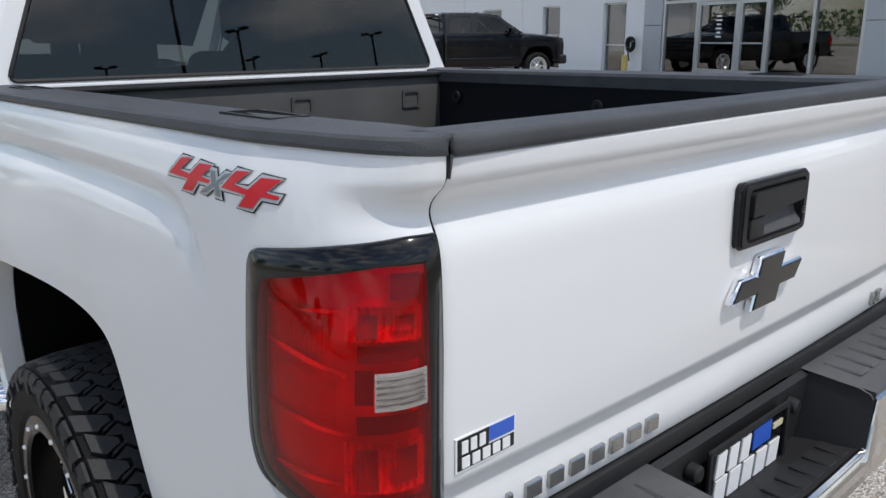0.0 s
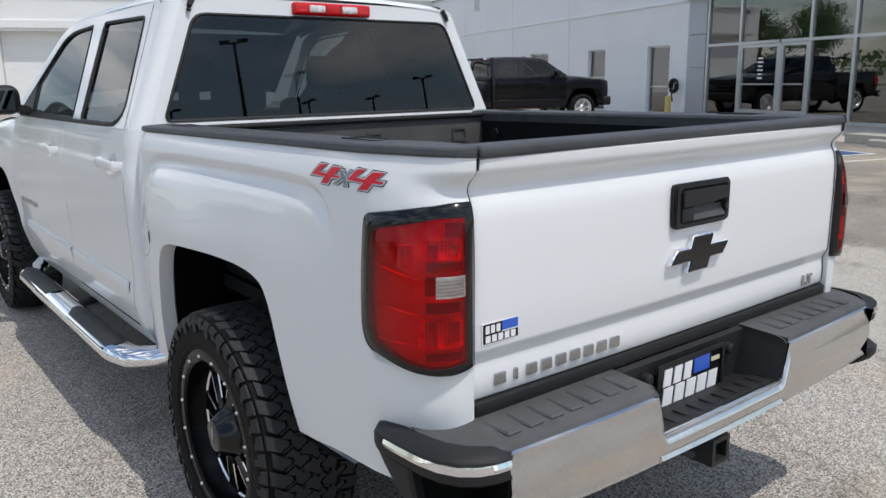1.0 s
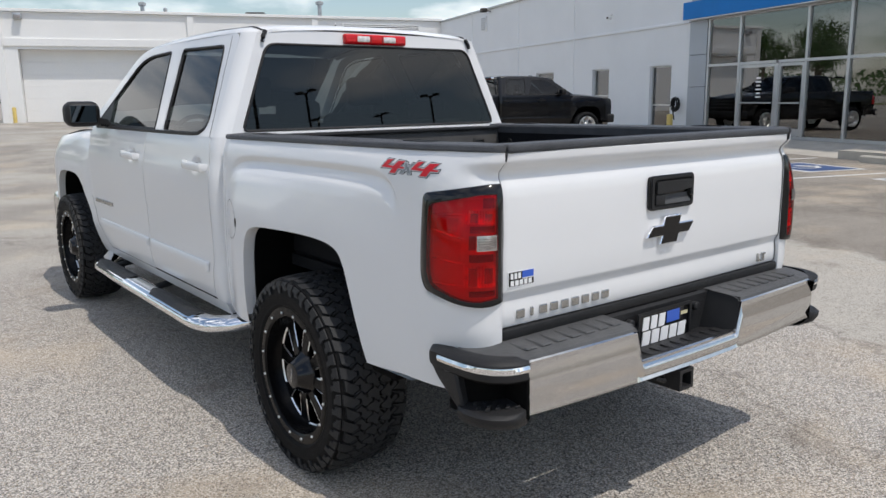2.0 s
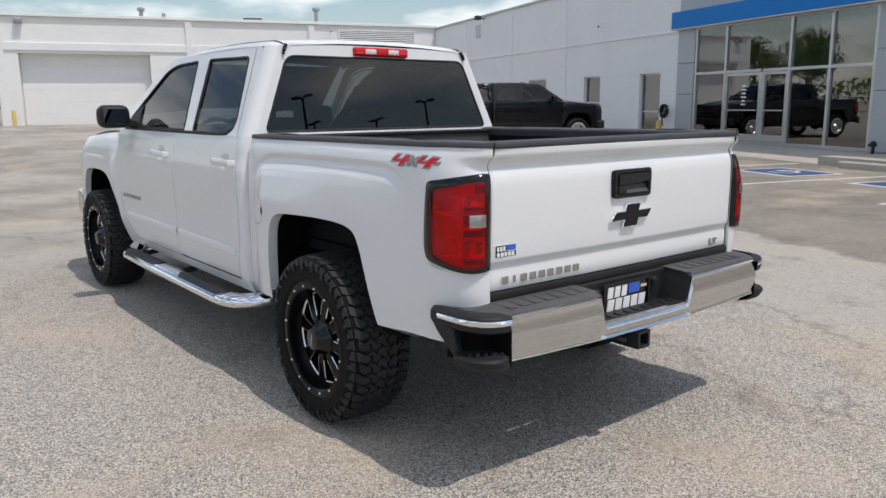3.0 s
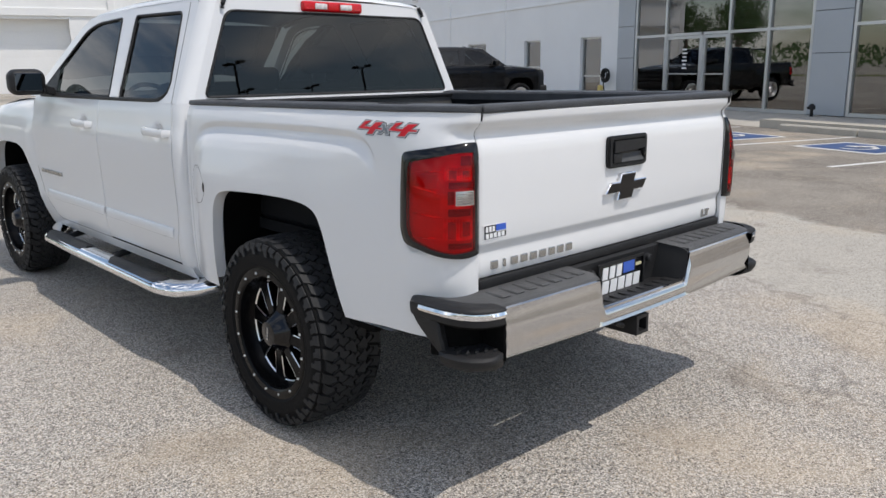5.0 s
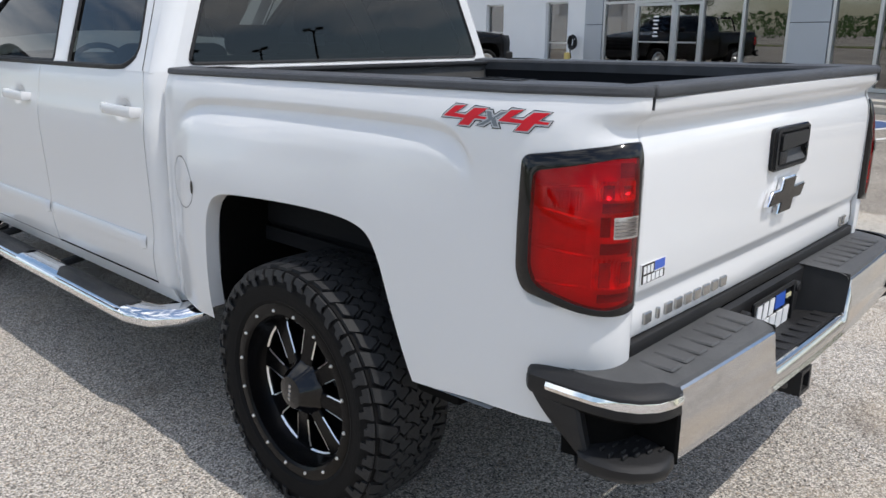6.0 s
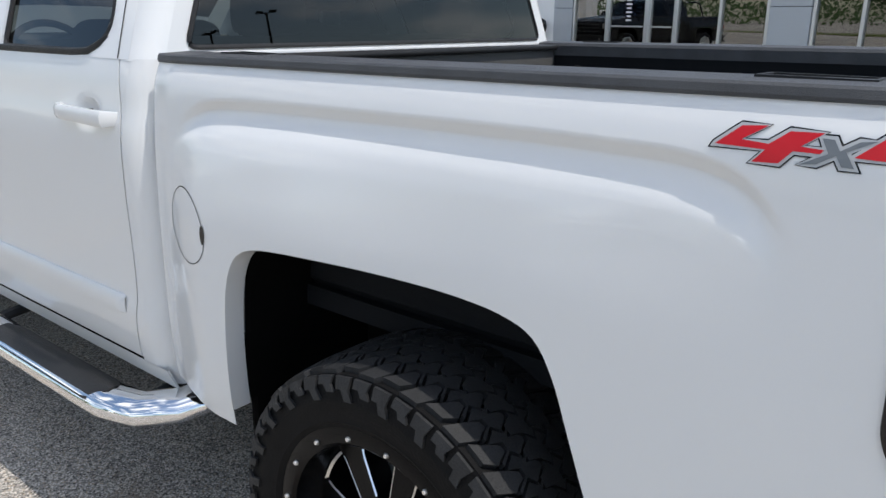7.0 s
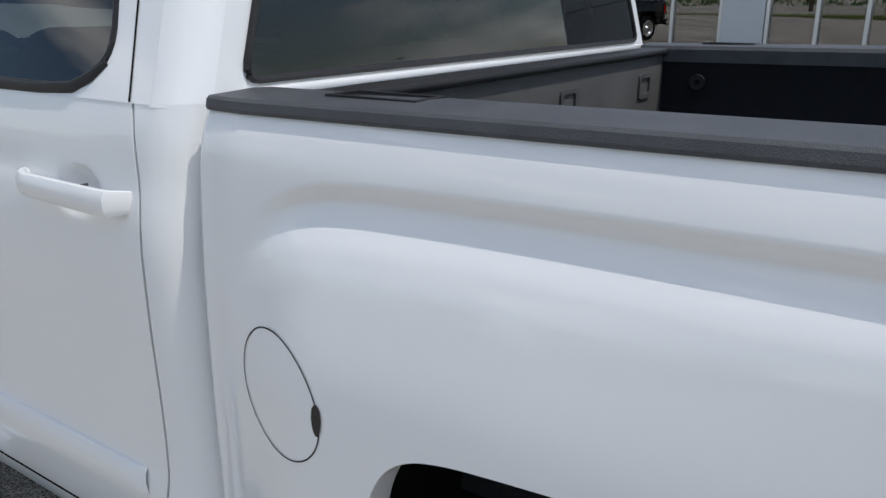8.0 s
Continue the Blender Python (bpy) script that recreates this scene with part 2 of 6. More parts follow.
CLEAR = material("clear lens", (0.26, 0.24, 0.235), 0.15, coat=1.0, vary=0.3, scale=60)
BRIGHTLENS = material("clear lamp lens", (0.75, 0.70, 0.68), 0.15, coat=1.0, vary=0.25, scale=60)
BADGE = material("grey badge", (0.42, 0.42, 0.41), 0.24, metal=0.95)
DECALRED = material("red decal", (0.56, 0.010, 0.02), 0.4, coat=0.1, spec=0.25)
DECALGREY = material("grey decal", (0.13, 0.145, 0.16), 0.35, coat=0.4)
DECALSILVER = material("silver decal", (0.42, 0.43, 0.44), 0.35, coat=0.4)
DECALBLUE = material("blue decal", (0.02, 0.10, 0.52), 0.35, coat=0.4)
DECALWHITE = material("white decal", (0.80, 0.80, 0.80), 0.4)
PRIVACY = glass("privacy glass", (0.10, 0.122, 0.125), 1.60)
LAMPGLASS = glass("red lamp glass", (0.95, 0.006, 0.016), 1.36, milky=0.10)
LAMPCLEAR = glass("clear lamp glass", (0.9, 0.9, 0.9), 1.5)
TINT = glass("tinted glass", (0.06, 0.075, 0.078), 1.50)
SHIELD = glass("windscreen glass", (0.78, 0.84, 0.80), 1.45)
STORE = glass("store glass", (0.84, 0.89, 0.90), 3.0)
SEAT = material("seat cloth", (0.012, 0.012, 0.013), 0.85, vary=0.3, scale=30)
STUCCO = material("white stucco", (0.82, 0.83, 0.84), 0.85, vary=0.035, scale=0.7, bump=0.35, fine=45)
CREAM = material("white metal siding", (0.79, 0.785, 0.77), 0.6, vary=0.03, scale=0.6, bump=0.1, fine=20)
PANELGREY = material("grey metal panel", (0.40, 0.43, 0.47), 0.42, metal=0.3, vary=0.03, scale=1.2, per_piece=0.03)
BLUEBAND = material("blue metal band", (0.002, 0.185, 0.56), 0.5, spec=0.25, vary=0.05, scale=2)
ALU = material("aluminium frame", (0.56, 0.57, 0.58), 0.35, metal=0.7, vary=0.04, scale=5)
CONCRETE = material("kerb concrete", (0.44, 0.405, 0.35), 0.85, vary=0.16, scale=3, bump=0.6, fine=80)
LINEPAINT = material("white road paint", (0.68, 0.67, 0.64), 0.75, vary=0.12, scale=9, bump=0.5, fine=120)
BLUEPAINT = material("blue road paint", (0.045, 0.085, 0.20), 0.75, vary=0.2, scale=7, bump=0.5, fine=120)
YELLOW = material("yellow bollard paint", (0.62, 0.46, 0.14), 0.6, vary=0.12, scale=6)
GALV = material("galvanised metal", (0.45, 0.46, 0.47), 0.45, metal=0.7, vary=0.15, scale=5)
POLE = material("dark bronze metal", (0.05, 0.045, 0.04), 0.5, metal=0.5)
BARK = material("bark", (0.13, 0.10, 0.075), 0.9, vary=0.35, scale=7, bump=0.8, fine=40)
LEAF = material("leaf", (0.06, 0.105, 0.03), 0.65, vary=0.5, scale=0.9, fine=5, tint=(0.03, 0.06, 0.018))
SHOWFLOOR = material("show floor tile", (0.26, 0.26, 0.26), 0.3, vary=0.08, scale=2)
INNER = material("interior plaster", (0.36, 0.37, 0.38), 0.9, vary=0.05, scale=1)
GRASS = material("dry grass", (0.15, 0.17, 0.06), 0.95, vary=0.35, scale=0.8, bump=0.8, fine=30)
PAVING = paving()


# ---- building kit ----
def thing(name, label, category, m=None, group="", kind=""):
    ob = new(name)
    ob.empty_display_size = 0.2
    if m is not None:
        ob.matrix_basis = m
    return tagged(ob, label, category, group, kind)


def part(name, bm, mat, parent=None, label="", smooth=35.0):
    me = bpy.data.meshes.new(name)
    bm.normal_update()
    bm.to_mesh(me)
    bm.free()
    me.materials.append(mat)
    if smooth:
        me.shade_smooth()
        me.set_sharp_from_angle(angle=radians(smooth))
    ob = new(name, me)
    ob.parent = parent
    return tagged(ob, label)


def piece(name, me, parent, m):
    ob = new(name, me)
    ob.parent, ob.matrix_basis = parent, m
    return ob


def mesh_of(bm, name, mat, smooth=35.0):
    me = bpy.data.meshes.new(name)
    bm.normal_update()
    bm.to_mesh(me)
    bm.free()
    me.materials.append(mat)
    if smooth:
        me.shade_smooth()
        me.set_sharp_from_angle(angle=radians(smooth))
    return me


def box(x0, x1, y0, y1, z0, z1, bevel=0.0, seg=2, bm=None):
    own = bmesh.new()
    (x0, x1), (y0, y1), (z0, z1) = sorted((x0, x1)), sorted((y0, y1)), sorted((z0, z1))
    bmesh.ops.create_cube(own, size=1)
    for v in own.verts:
        v.co = Vector(((x0 + x1) / 2 + v.co.x * (x1 - x0), (y0 + y1) / 2 + v.co.y * (y1 - y0), (z0 + z1) / 2 + v.co.z * (z1 - z0)))
    if bevel:
        bmesh.ops.bevel(own, geom=own.edges[:], offset=bevel, segments=seg, profile=0.5, affect="EDGES")
    return join(bm, own)


def join(bm, own):
    if bm is None:
        return own
    me = bpy.data.meshes.new("scratch")
    own.to_mesh(me)
    own.free()
    bm.from_mesh(me)
    bpy.data.meshes.remove(me)
    return bm


def shift(bm, m):
    bmesh.ops.transform(bm, matrix=m, verts=bm.verts)
    return bm


def flip(bm):
    """The same part for the other side of the pickup."""
    for v in bm.verts:
        v.co.x = -v.co.x
    bmesh.ops.reverse_faces(bm, faces=bm.faces[:])
    return bm


def grid(points, bm=None, closed=False, out=None):
    """A sheet through rows of points. out: a direction that its faces shall look to."""
    bm = bm or bmesh.new()
    rows = [[bm.verts.new(p) for p in row] for row in points]
    made = []
    n = len(rows[0])
    for a, b in zip(rows, rows[1:]):
        for i in range(n if closed else n - 1):
            j = (i + 1) % n
            try:
                made.append(bm.faces.new((a[i], a[j], b[j], b[i])))
            except ValueError:
                pass
    if out is not None:
        bm.normal_update()
        total = sum((f.normal * f.calc_area() for f in made), Vector())
        if total.dot(Vector(out)) < 0:
            bmesh.ops.reverse_faces(bm, faces=made)
    return bm


def prism(outline, depth, bevel=0.0, seg=2, bm=None):
    """An outline in x, z pushed along y from 0 to depth."""
    own = bmesh.new()
    f = own.faces.new([own.verts.new((x, 0, z)) for x, z in outline])
    got = bmesh.ops.extrude_face_region(own, geom=[f])
    bmesh.ops.translate(own, vec=(0, depth, 0), verts=[v for v in got["geom"] if isinstance(v, bmesh.types.BMVert)])
    bmesh.ops.recalc_face_normals(own, faces=own.faces[:])
    if bevel:
        bmesh.ops.bevel(own, geom=[e for e in own.edges if e.calc_face_angle(0) > 0.5], offset=bevel, segments=seg, affect="EDGES", clamp_overlap=True)
    return join(bm, own)


def tube(path, radius, sides=10, bm=None, oval=(1.0, 1.0), cap=True):
    """A pipe along a path of places; radius may change along it."""
    own = bmesh.new()
    path = [Vector(p) for p in path]
    radii = radius if isinstance(radius, (list, tuple)) else [radius] * len(path)
    rings = []
    for i, p in enumerate(path):
        d = (path[min(i + 1, len(path) - 1)] - path[max(i - 1, 0)]).normalized()
        up = Vector((0, 0, 1)) if abs(d.z) < 0.95 else Vector((0, 1, 0))
        s = d.cross(up).normalized()
        t = s.cross(d)
        rings.append([p + (s * math.cos(k * math.tau / sides) * oval[0] + t * math.sin(k * math.tau / sides) * oval[1]) * radii[i] for k in range(sides)])
    grid(rings, own, closed=True)
    if cap:
        own.verts.ensure_lookup_table()
        own.faces.new(own.verts[:sides])
        own.faces.new(list(own.verts)[-sides:])
    bmesh.ops.recalc_face_normals(own, faces=own.faces[:])
    return join(bm, own)


def lathe(profile, sides=48, bm=None):
    """A profile of (radius, x) turned round the x axis."""
    own = bmesh.new()
    rings = [[(x, r * math.cos(k * math.tau / sides), r * math.sin(k * math.tau / sides)) for k in range(sides)] for r, x in profile]
    grid(rings, own, closed=True)
    bmesh.ops.recalc_face_normals(own, faces=own.faces[:])
    return join(bm, own)


def table(pairs):
    """Smooth interpolation through (key, value) pairs."""
    ks, vs = [p[0] for p in pairs], [p[1] for p in pairs]
    slopes = [0.0] * len(ks)
    for i in range(len(ks)):
        a, b = max(i - 1, 0), min(i + 1, len(ks) - 1)
        slopes[i] = (vs[b] - vs[a]) / (ks[b] - ks[a])

    def f(t):
        if t <= ks[0]:
            return vs[0]
        if t >= ks[-1]:
            return vs[-1]
        i = max(j for j in range(len(ks) - 1) if ks[j] <= t)
        h = ks[i + 1] - ks[i]
        s = (t - ks[i]) / h
        return (vs[i] * (1 + 2 * s) * (1 - s) ** 2 + slopes[i] * h * s * (1 - s) ** 2 + vs[i + 1] * s * s * (3 - 2 * s) + slopes[i + 1] * h * s * s * (s - 1))
    return f


def holed(outer, holes, place, bm=None, out=None):
    """A flat panel with holes, outlined in two coordinates and put in space by place(a, b)."""
    own = bmesh.new()
    edges = []
    for loop in (outer, *holes):
        vs = [own.verts.new((a, b, 0)) for a, b in loop]
        edges += [own.edges.new((vs[i], vs[(i + 1) % len(vs)])) for i in range(len(vs))]
    bmesh.ops.triangle_fill(own, use_beauty=True, use_dissolve=False, edges=edges)
    for v in own.verts:
        v.co = Vector(place(v.co.x, v.co.y))
    if out is not None:
        own.normal_update()
        if sum((f.normal * f.calc_area() for f in own.faces), Vector()).dot(Vector(out)) < 0:
            bmesh.ops.reverse_faces(own, faces=own.faces[:])
    return join(bm, own)


def rounded(outline, r, seg=4):
    """The outline with its corners rounded by r (one number or one for each corner)."""
    n, res = len(outline), []
    for i in range(n):
        p = Vector(outline[i])
        a, b = Vector(outline[i - 1]), Vector(outline[(i + 1) % n])
        rad = r[i] if isinstance(r, (list, tuple)) else r
        da, db = (a - p), (b - p)
        rad = min(rad, da.length * 0.45, db.length * 0.45)
        if rad <= 0:
            res.append((p.x, p.y))
            continue
        s, e = p + da.normalized() * rad, p + db.normalized() * rad
        for k in range(seg + 1):
            t = k / seg
            q = s * (1 - t) ** 2 + p * 2 * t * (1 - t) + e * t * t
            res.append((q.x, q.y))
    return res


def thicken(bm, d):
    """Gives a sheet the thickness d, inwards from its faces."""
    bm.normal_update()
    bmesh.ops.solidify(bm, geom=bm.faces[:], thickness=d)
    return bm


# ---- the pickup ----
LIP = table([(0.5, 0.0), (1.225, 0.0), (1.24, -0.001), (1.268, -0.004), (1.288, -0.010), (1.304, -0.018), (1.317, -0.020), (1.330, -0.014), (1.342, -0.001), (1.351, 0.008), (1.362, 0.011), (1.40, 0.011)])
BEDX = table([(0.50, 0.925), (0.60, 0.942), (0.72, 0.950), (0.90, 0.951), (1.05, 0.949), (1.15, 0.945), (1.25, 0.938), (1.31, 0.931), (1.345, 0.921), (1.375, 0.907), (1.39, 0.899)])
CABX = table([(0.48, 0.90), (0.55, 0.932), (0.60, 0.945), (0.70, 0.957), (0.76, 0.953), (0.90, 0.956), (1.05, 0.962), (1.15, 0.963), (1.205, 0.957), (1.25, 0.947), (1.32, 0.936), (1.38, 0.920)])
CREASE = table([(0.20, 1.14), (0.30, 1.155), (0.36, 1.200), (0.40, 1.237), (0.44, 1.260), (0.50, 1.273), (0.58, 1.277), (0.80, 1.279), (1.1, 1.277), (1.44, 1.271), (1.58, 1.263), (1.64, 1.249), (1.70, 1.218), (1.745, 1.18)])
CORNER = table([(0.0, 0.0), (0.04, 0.006), (0.10, 0.013), (0.25, 0.032), (0.40, 0.041), (0.50, 0.037), (0.65, 0.023), (0.82, 0.010), (0.92, 0.003), (1.0, 0.0)])
G1 = table([(0.55, 1.985), (0.62, 1.975), (0.75, 1.95), (1.0, 1.938), (1.2, 1.935), (1.38, 1.97)])
G3 = table([(0.55, 3.80), (0.62, 3.93), (0.75, 4.08), (1.0, 4.16), (1.3, 4.13), (1.38, 4.10)])
ARCH_REAR = [(0.545, 0.62), (0.560, 0.66), (0.600, 0.77), (0.632, 0.86), (0.662, 0.94), (0.700, 0.996), (0.76, 1.020), (0.85, 1.029), (0.98, 1.031), (1.12, 1.029), (1.28, 1.022), (1.37, 1.012), (1.425, 0.992), (1.460, 0.952), (1.482, 0.88), (1.492, 0.76), (1.496, 0.60)]
ARCH_FRONT = [(4.10, 0.56), (4.125, 0.62), (4.175, 0.72), (4.235, 0.83), (4.31, 0.935), (4.39, 1.0), (4.50, 1.028), (4.68, 1.034), (4.86, 1.028), (4.98, 1.0), (5.06, 0.92), (5.11, 0.80), (5.13, 0.66)]


def flowing(points, n=4):
    """A smooth line through places, whose first coordinate grows."""
    res = []
    for i in range(len(points) - 1):
        p0, p1, p2, p3 = (Vector(points[min(max(k, 0), len(points) - 1)]) for k in (i - 1, i, i + 1, i + 2))
        for k in range(n):
            t = k / n
            p = 0.5 * (2 * p1 + (p2 - p0) * t + (2 * p0 - 5 * p1 + 4 * p2 - p3) * t * t + (3 * p1 - p0 - 3 * p2 + p3) * t ** 3)
            if not res or p.x > res[-1][0] + 0.0004:
                res.append((p.x, p.y))
    return res + [tuple(points[-1])]


ARCH_REAR, ARCH_FRONT = flowing(ARCH_REAR), flowing(ARCH_FRONT)
HANDLES = ((2.105, 1.229), (3.165, 1.229))
AXLES = (1.005, 4.665)


def low_edge(arch, y, behind, ahead):
    if y <= arch[0][0]:
        return behind
    if y >= arch[-1][0]:
        return ahead
    for (a, za), (b, zb) in zip(arch, arch[1:]):
        if a <= y <= b:
            return za + (zb - za) * (y - a) / (b - a)


def bed_x(y, z):
    """Half the width of the bed: a plain side, the wheel's flare and the scoop above it."""
    c = CREASE(y) + 0.008
    flare = (0.026 + 0.022 * ease((y - 0.85) / 0.5)) * (0.32 * ease((c - z + 0.005) / 0.10) + 0.68 * ease((c - z) / 0.25)) * ease((y - 0.20) / 0.58) * ease((1.825 - y) / 0.26)
    dip = min(1.0, max(0.0, (c + 0.023 - z) / 0.018)) * ease((z - c + 0.055) / 0.060)
    scoop = 0.0135 * ease((y - 0.32) / 0.11) * ease((1.73 - y) / 0.13) * ease((c - 1.185) / 0.07) * dip
    return BEDX(z) + flare - scoop - 0.012 * ease((y - 1.74) / 0.09)


def corner_bulge(q, z):
    """How far the rear corner stands out from a plain quarter ellipse."""
    return CORNER(q) * ease((1.37 - z) / 0.28) * ease((z - 0.70) / 0.15)


def bed_point(q, z, off=0.0):
    """The bed's outer skin: q runs round the rear corner from 0 to 1, then forward in metres."""
    if q < 1:
        a = q * math.pi / 2
        rx = bed_x(0.28, z) - 0.806
        nx, ny = math.sin(a) / rx, -math.cos(a) / 0.28
        n = math.hypot(nx, ny)
        d = off + LIP(z) * (1 - ease((q - 0.04) / 0.62)) + 0.6 * corner_bulge(q, z)
        return Vector((0.806 + rx * math.sin(a) + d * nx / n, 0.28 * (1 - math.cos(a)) + d * ny / n, z))
    y = q - 0.72
    return Vector((bed_x(y, z) + off, y, z))


def bed_top(q):
    """Height of the bed side's upper edge, which rises a little towards the tail."""
    return 1.388 - 0.018 * max(0.0, q - 0.72) / 1.83


def bed_at(y, z, off=0.0):
    """The bed's outer skin at a place along the pickup."""
    if y < 0.28:
        return bed_point(math.acos(max(-1.0, 1 - max(y, 0.0) / 0.28)) * 2 / math.pi, z, off)
    return bed_point(y + 0.72, z, off)


def skin_normal(q, z):
    d = 0.002
    n = (bed_point(q + d, z) - bed_point(q - d if q > d else q, z)).cross(bed_point(q, z + d) - bed_point(q, z - d))
    n.normalize()
    return n if n.x - n.y > 0 else -n


def cab_x(y, z):
    x = CABX(z)
    for hy, hz in HANDLES:
        r = ((y - hy - 0.0) / 0.062) ** 2 + ((z - hz) / 0.042) ** 2
        if r < 1:
            x -= 0.034 * (1 - r) ** 1.3
    if y > 4.0:
        x += 0.022 * ease((y - 4.1) / 0.2) * ease((1.22 - z) / 0.2) - 0.16 * ease((y - 4.95) / 0.75) ** 2
    return x


def glass_x(z):
    return 0.922 - (z - 1.375) * 0.405


FOUR = [(0.0, 0.34), (0.02, 0.46), (0.24, 1.0), (0.50, 1.0), (0.29, 0.60), (0.50, 0.60), (0.66, 0.96), (0.97, 0.94), (0.80, 0.57), (1.0, 0.56), (0.95, 0.34), (0.73, 0.34), (0.63, 0.0), (0.36, 0.0), (0.46, 0.34)]
EX = [(0.0, 0.0), (0.34, 0.42), (0.22, 0.86), (0.46, 0.86), (0.54, 0.60), (0.74, 0.86), (1.0, 0.86), (0.66, 0.46), (0.80, 0.0), (0.56, 0.0), (0.48, 0.26), (0.27, 0.0)]
BOW = [(-1, -0.40), (-0.36, -0.40), (-0.44, -1), (0.26, -1), (0.34, -0.40), (0.78, -0.40), (1, 0.40), (0.36, 0.40), (0.44, 1), (-0.26, 1), (-0.34, 0.40), (-0.78, 0.40)]


def swell(outline, d):
    """The outline grown outwards by d."""
    n = len(outline)
    area = sum(outline[i][0] * outline[(i + 1) % n][1] - outline[(i + 1) % n][0] * outline[i][1] for i in range(n))
    sign = 1 if area > 0 else -1
    res = []
    for i in range(n):
        p, a, b = Vector(outline[i]), Vector(outline[i - 1]), Vector(outline[(i + 1) % n])
        e1, e2 = (p - a).normalized(), (b - p).normalized()
        n1, n2 = Vector((e1.y, -e1.x)) * sign, Vector((e2.y, -e2.x)) * sign
        m = n1 + n2
        m = m / max(m.length_squared / 2, 0.6)
        res.append((p.x + m.x * d, p.y + m.y * d))
    return res


def tread_mesh(radius, width):
    """Blocks of an all-terrain tread round a tyre whose outer side looks to -x."""
    n, bm = 48, bmesh.new()
    s = math.tau / n
    w = width / 2
    marks = (-0.96, -0.57, -0.20, 0.20, 0.57, 0.96)

    def groove(x, a, i):
        """The groove round the tyre between two rows: flat stretches joined by slants, so that the rows interlock."""
        if i in (0, len(marks) - 1):
            return x * w
        t = (a / s + 0.37 * i) % 1.0
        saw = (0.5 if t < 0.38 else 0.5 - (t - 0.38) / 0.14 if t < 0.52 else -0.5 if t < 0.88 else -0.5 + (t - 0.88) / 0.12)
        return (x + 0.19 * saw * (1 if i % 2 else -1)) * w

    def block(outline, deep):
        top = [bm.verts.new((x, (r - 0.0012) * math.cos(a), (r - 0.0012) * math.sin(a))) for a, x, r in outline]
        foot = [bm.verts.new((x, (r - deep) * math.cos(a), (r - deep) * math.sin(a))) for a, x, r in outline]
        bm.faces.new(top)
        for i in range(len(top)):
            j = (i + 1) % len(top)
            bm.faces.new((top[i], foot[i], foot[j], top[j]))

    def crown(x):
        return radius - 0.012 * (abs(x) / w) ** 3.2

    gap = 0.0046
    for k in range(n):
        for r in range(5):
            shoulder = r in (0, 4)
            g = (0.10 if shoulder else 0.075) * s
            a0 = (k + 0.42 * r) * s
            skew = (0.32, -0.34, 0.38, -0.34, 0.32)[r] * s
            bend = 0.0 if shoulder else (0.20 if r == 2 else -0.18) * s
            lower, upper = [], []
            for t in (0.0, 0.2, 0.4, 0.55, 0.7, 0.85, 1.0):
                a = a0 + g + (s - 2 * g) * t
                lower.append((a, groove(marks[r], a, r) + gap))
                upper.append((a + skew, groove(marks[r + 1], a + skew, r + 1) - gap))
            if shoulder and k % 2:
                lower, upper = ([(a, x + 0.011) for a, x in lower], upper) if r == 0 else (lower, [(a, x - 0.011) for a, x in upper])
            far, near = lower[-1], upper[-1]
            mid1 = [(far[0] * 0.6 + near[0] * 0.4 + bend, far[1] * 0.6 + near[1] * 0.4), (far[0] * 0.4 + near[0] * 0.6 - bend, far[1] * 0.4 + near[1] * 0.6)]
            far, near = upper[0], lower[0]
            mid2 = [(far[0] * 0.6 + near[0] * 0.4 - bend, far[1] * 0.6 + near[1] * 0.4), (far[0] * 0.4 + near[0] * 0.6 + bend, far[1] * 0.4 + near[1] * 0.6)]
            ring = lower + (mid1 if bend else []) + upper[::-1] + (mid2 if bend else [])
            block([(a, x, crown(x)) for a, x in ring], 0.017)
        for side in (-1, 1):
            # side biters: a hooked lug down the shoulder, long and short by turns
            b = (k + (0.0 if side < 0 else 1.68)) * s
            r_top, r_low = radius - 0.020, radius - (0.066 if k % 2 else 0.050)
            x0, x1 = side * w * 0.965, side * w * 1.020
            mid = (r_top + r_low) / 2
            pts = [(b + 0.08 * s, r_top, x0), (b + 0.88 * s, r_top, x0), (b + 0.80 * s, mid, x1), (b + 0.95 * s, r_low, x1), (b + 0.50 * s, r_low, x1), (b + 0.40 * s, mid, x1), (b + 0.10 * s, mid, x1)]
            lo = [bm.verts.new((x, r * math.cos(t), r * math.sin(t))) for t, r, x in pts]
            hi = [bm.verts.new((x + side * 0.006, r * math.cos(t), r * math.sin(t))) for t, r, x in pts]
            bm.faces.new(hi)
            for i in range(len(hi)):
                j = (i + 1) % len(hi)
                bm.faces.new((hi[i], lo[i], lo[j], hi[j]))
    bmesh.ops.recalc_face_normals(bm, faces=bm.faces[:])
    return mesh_of(bm, "tread", TREAD, 30)


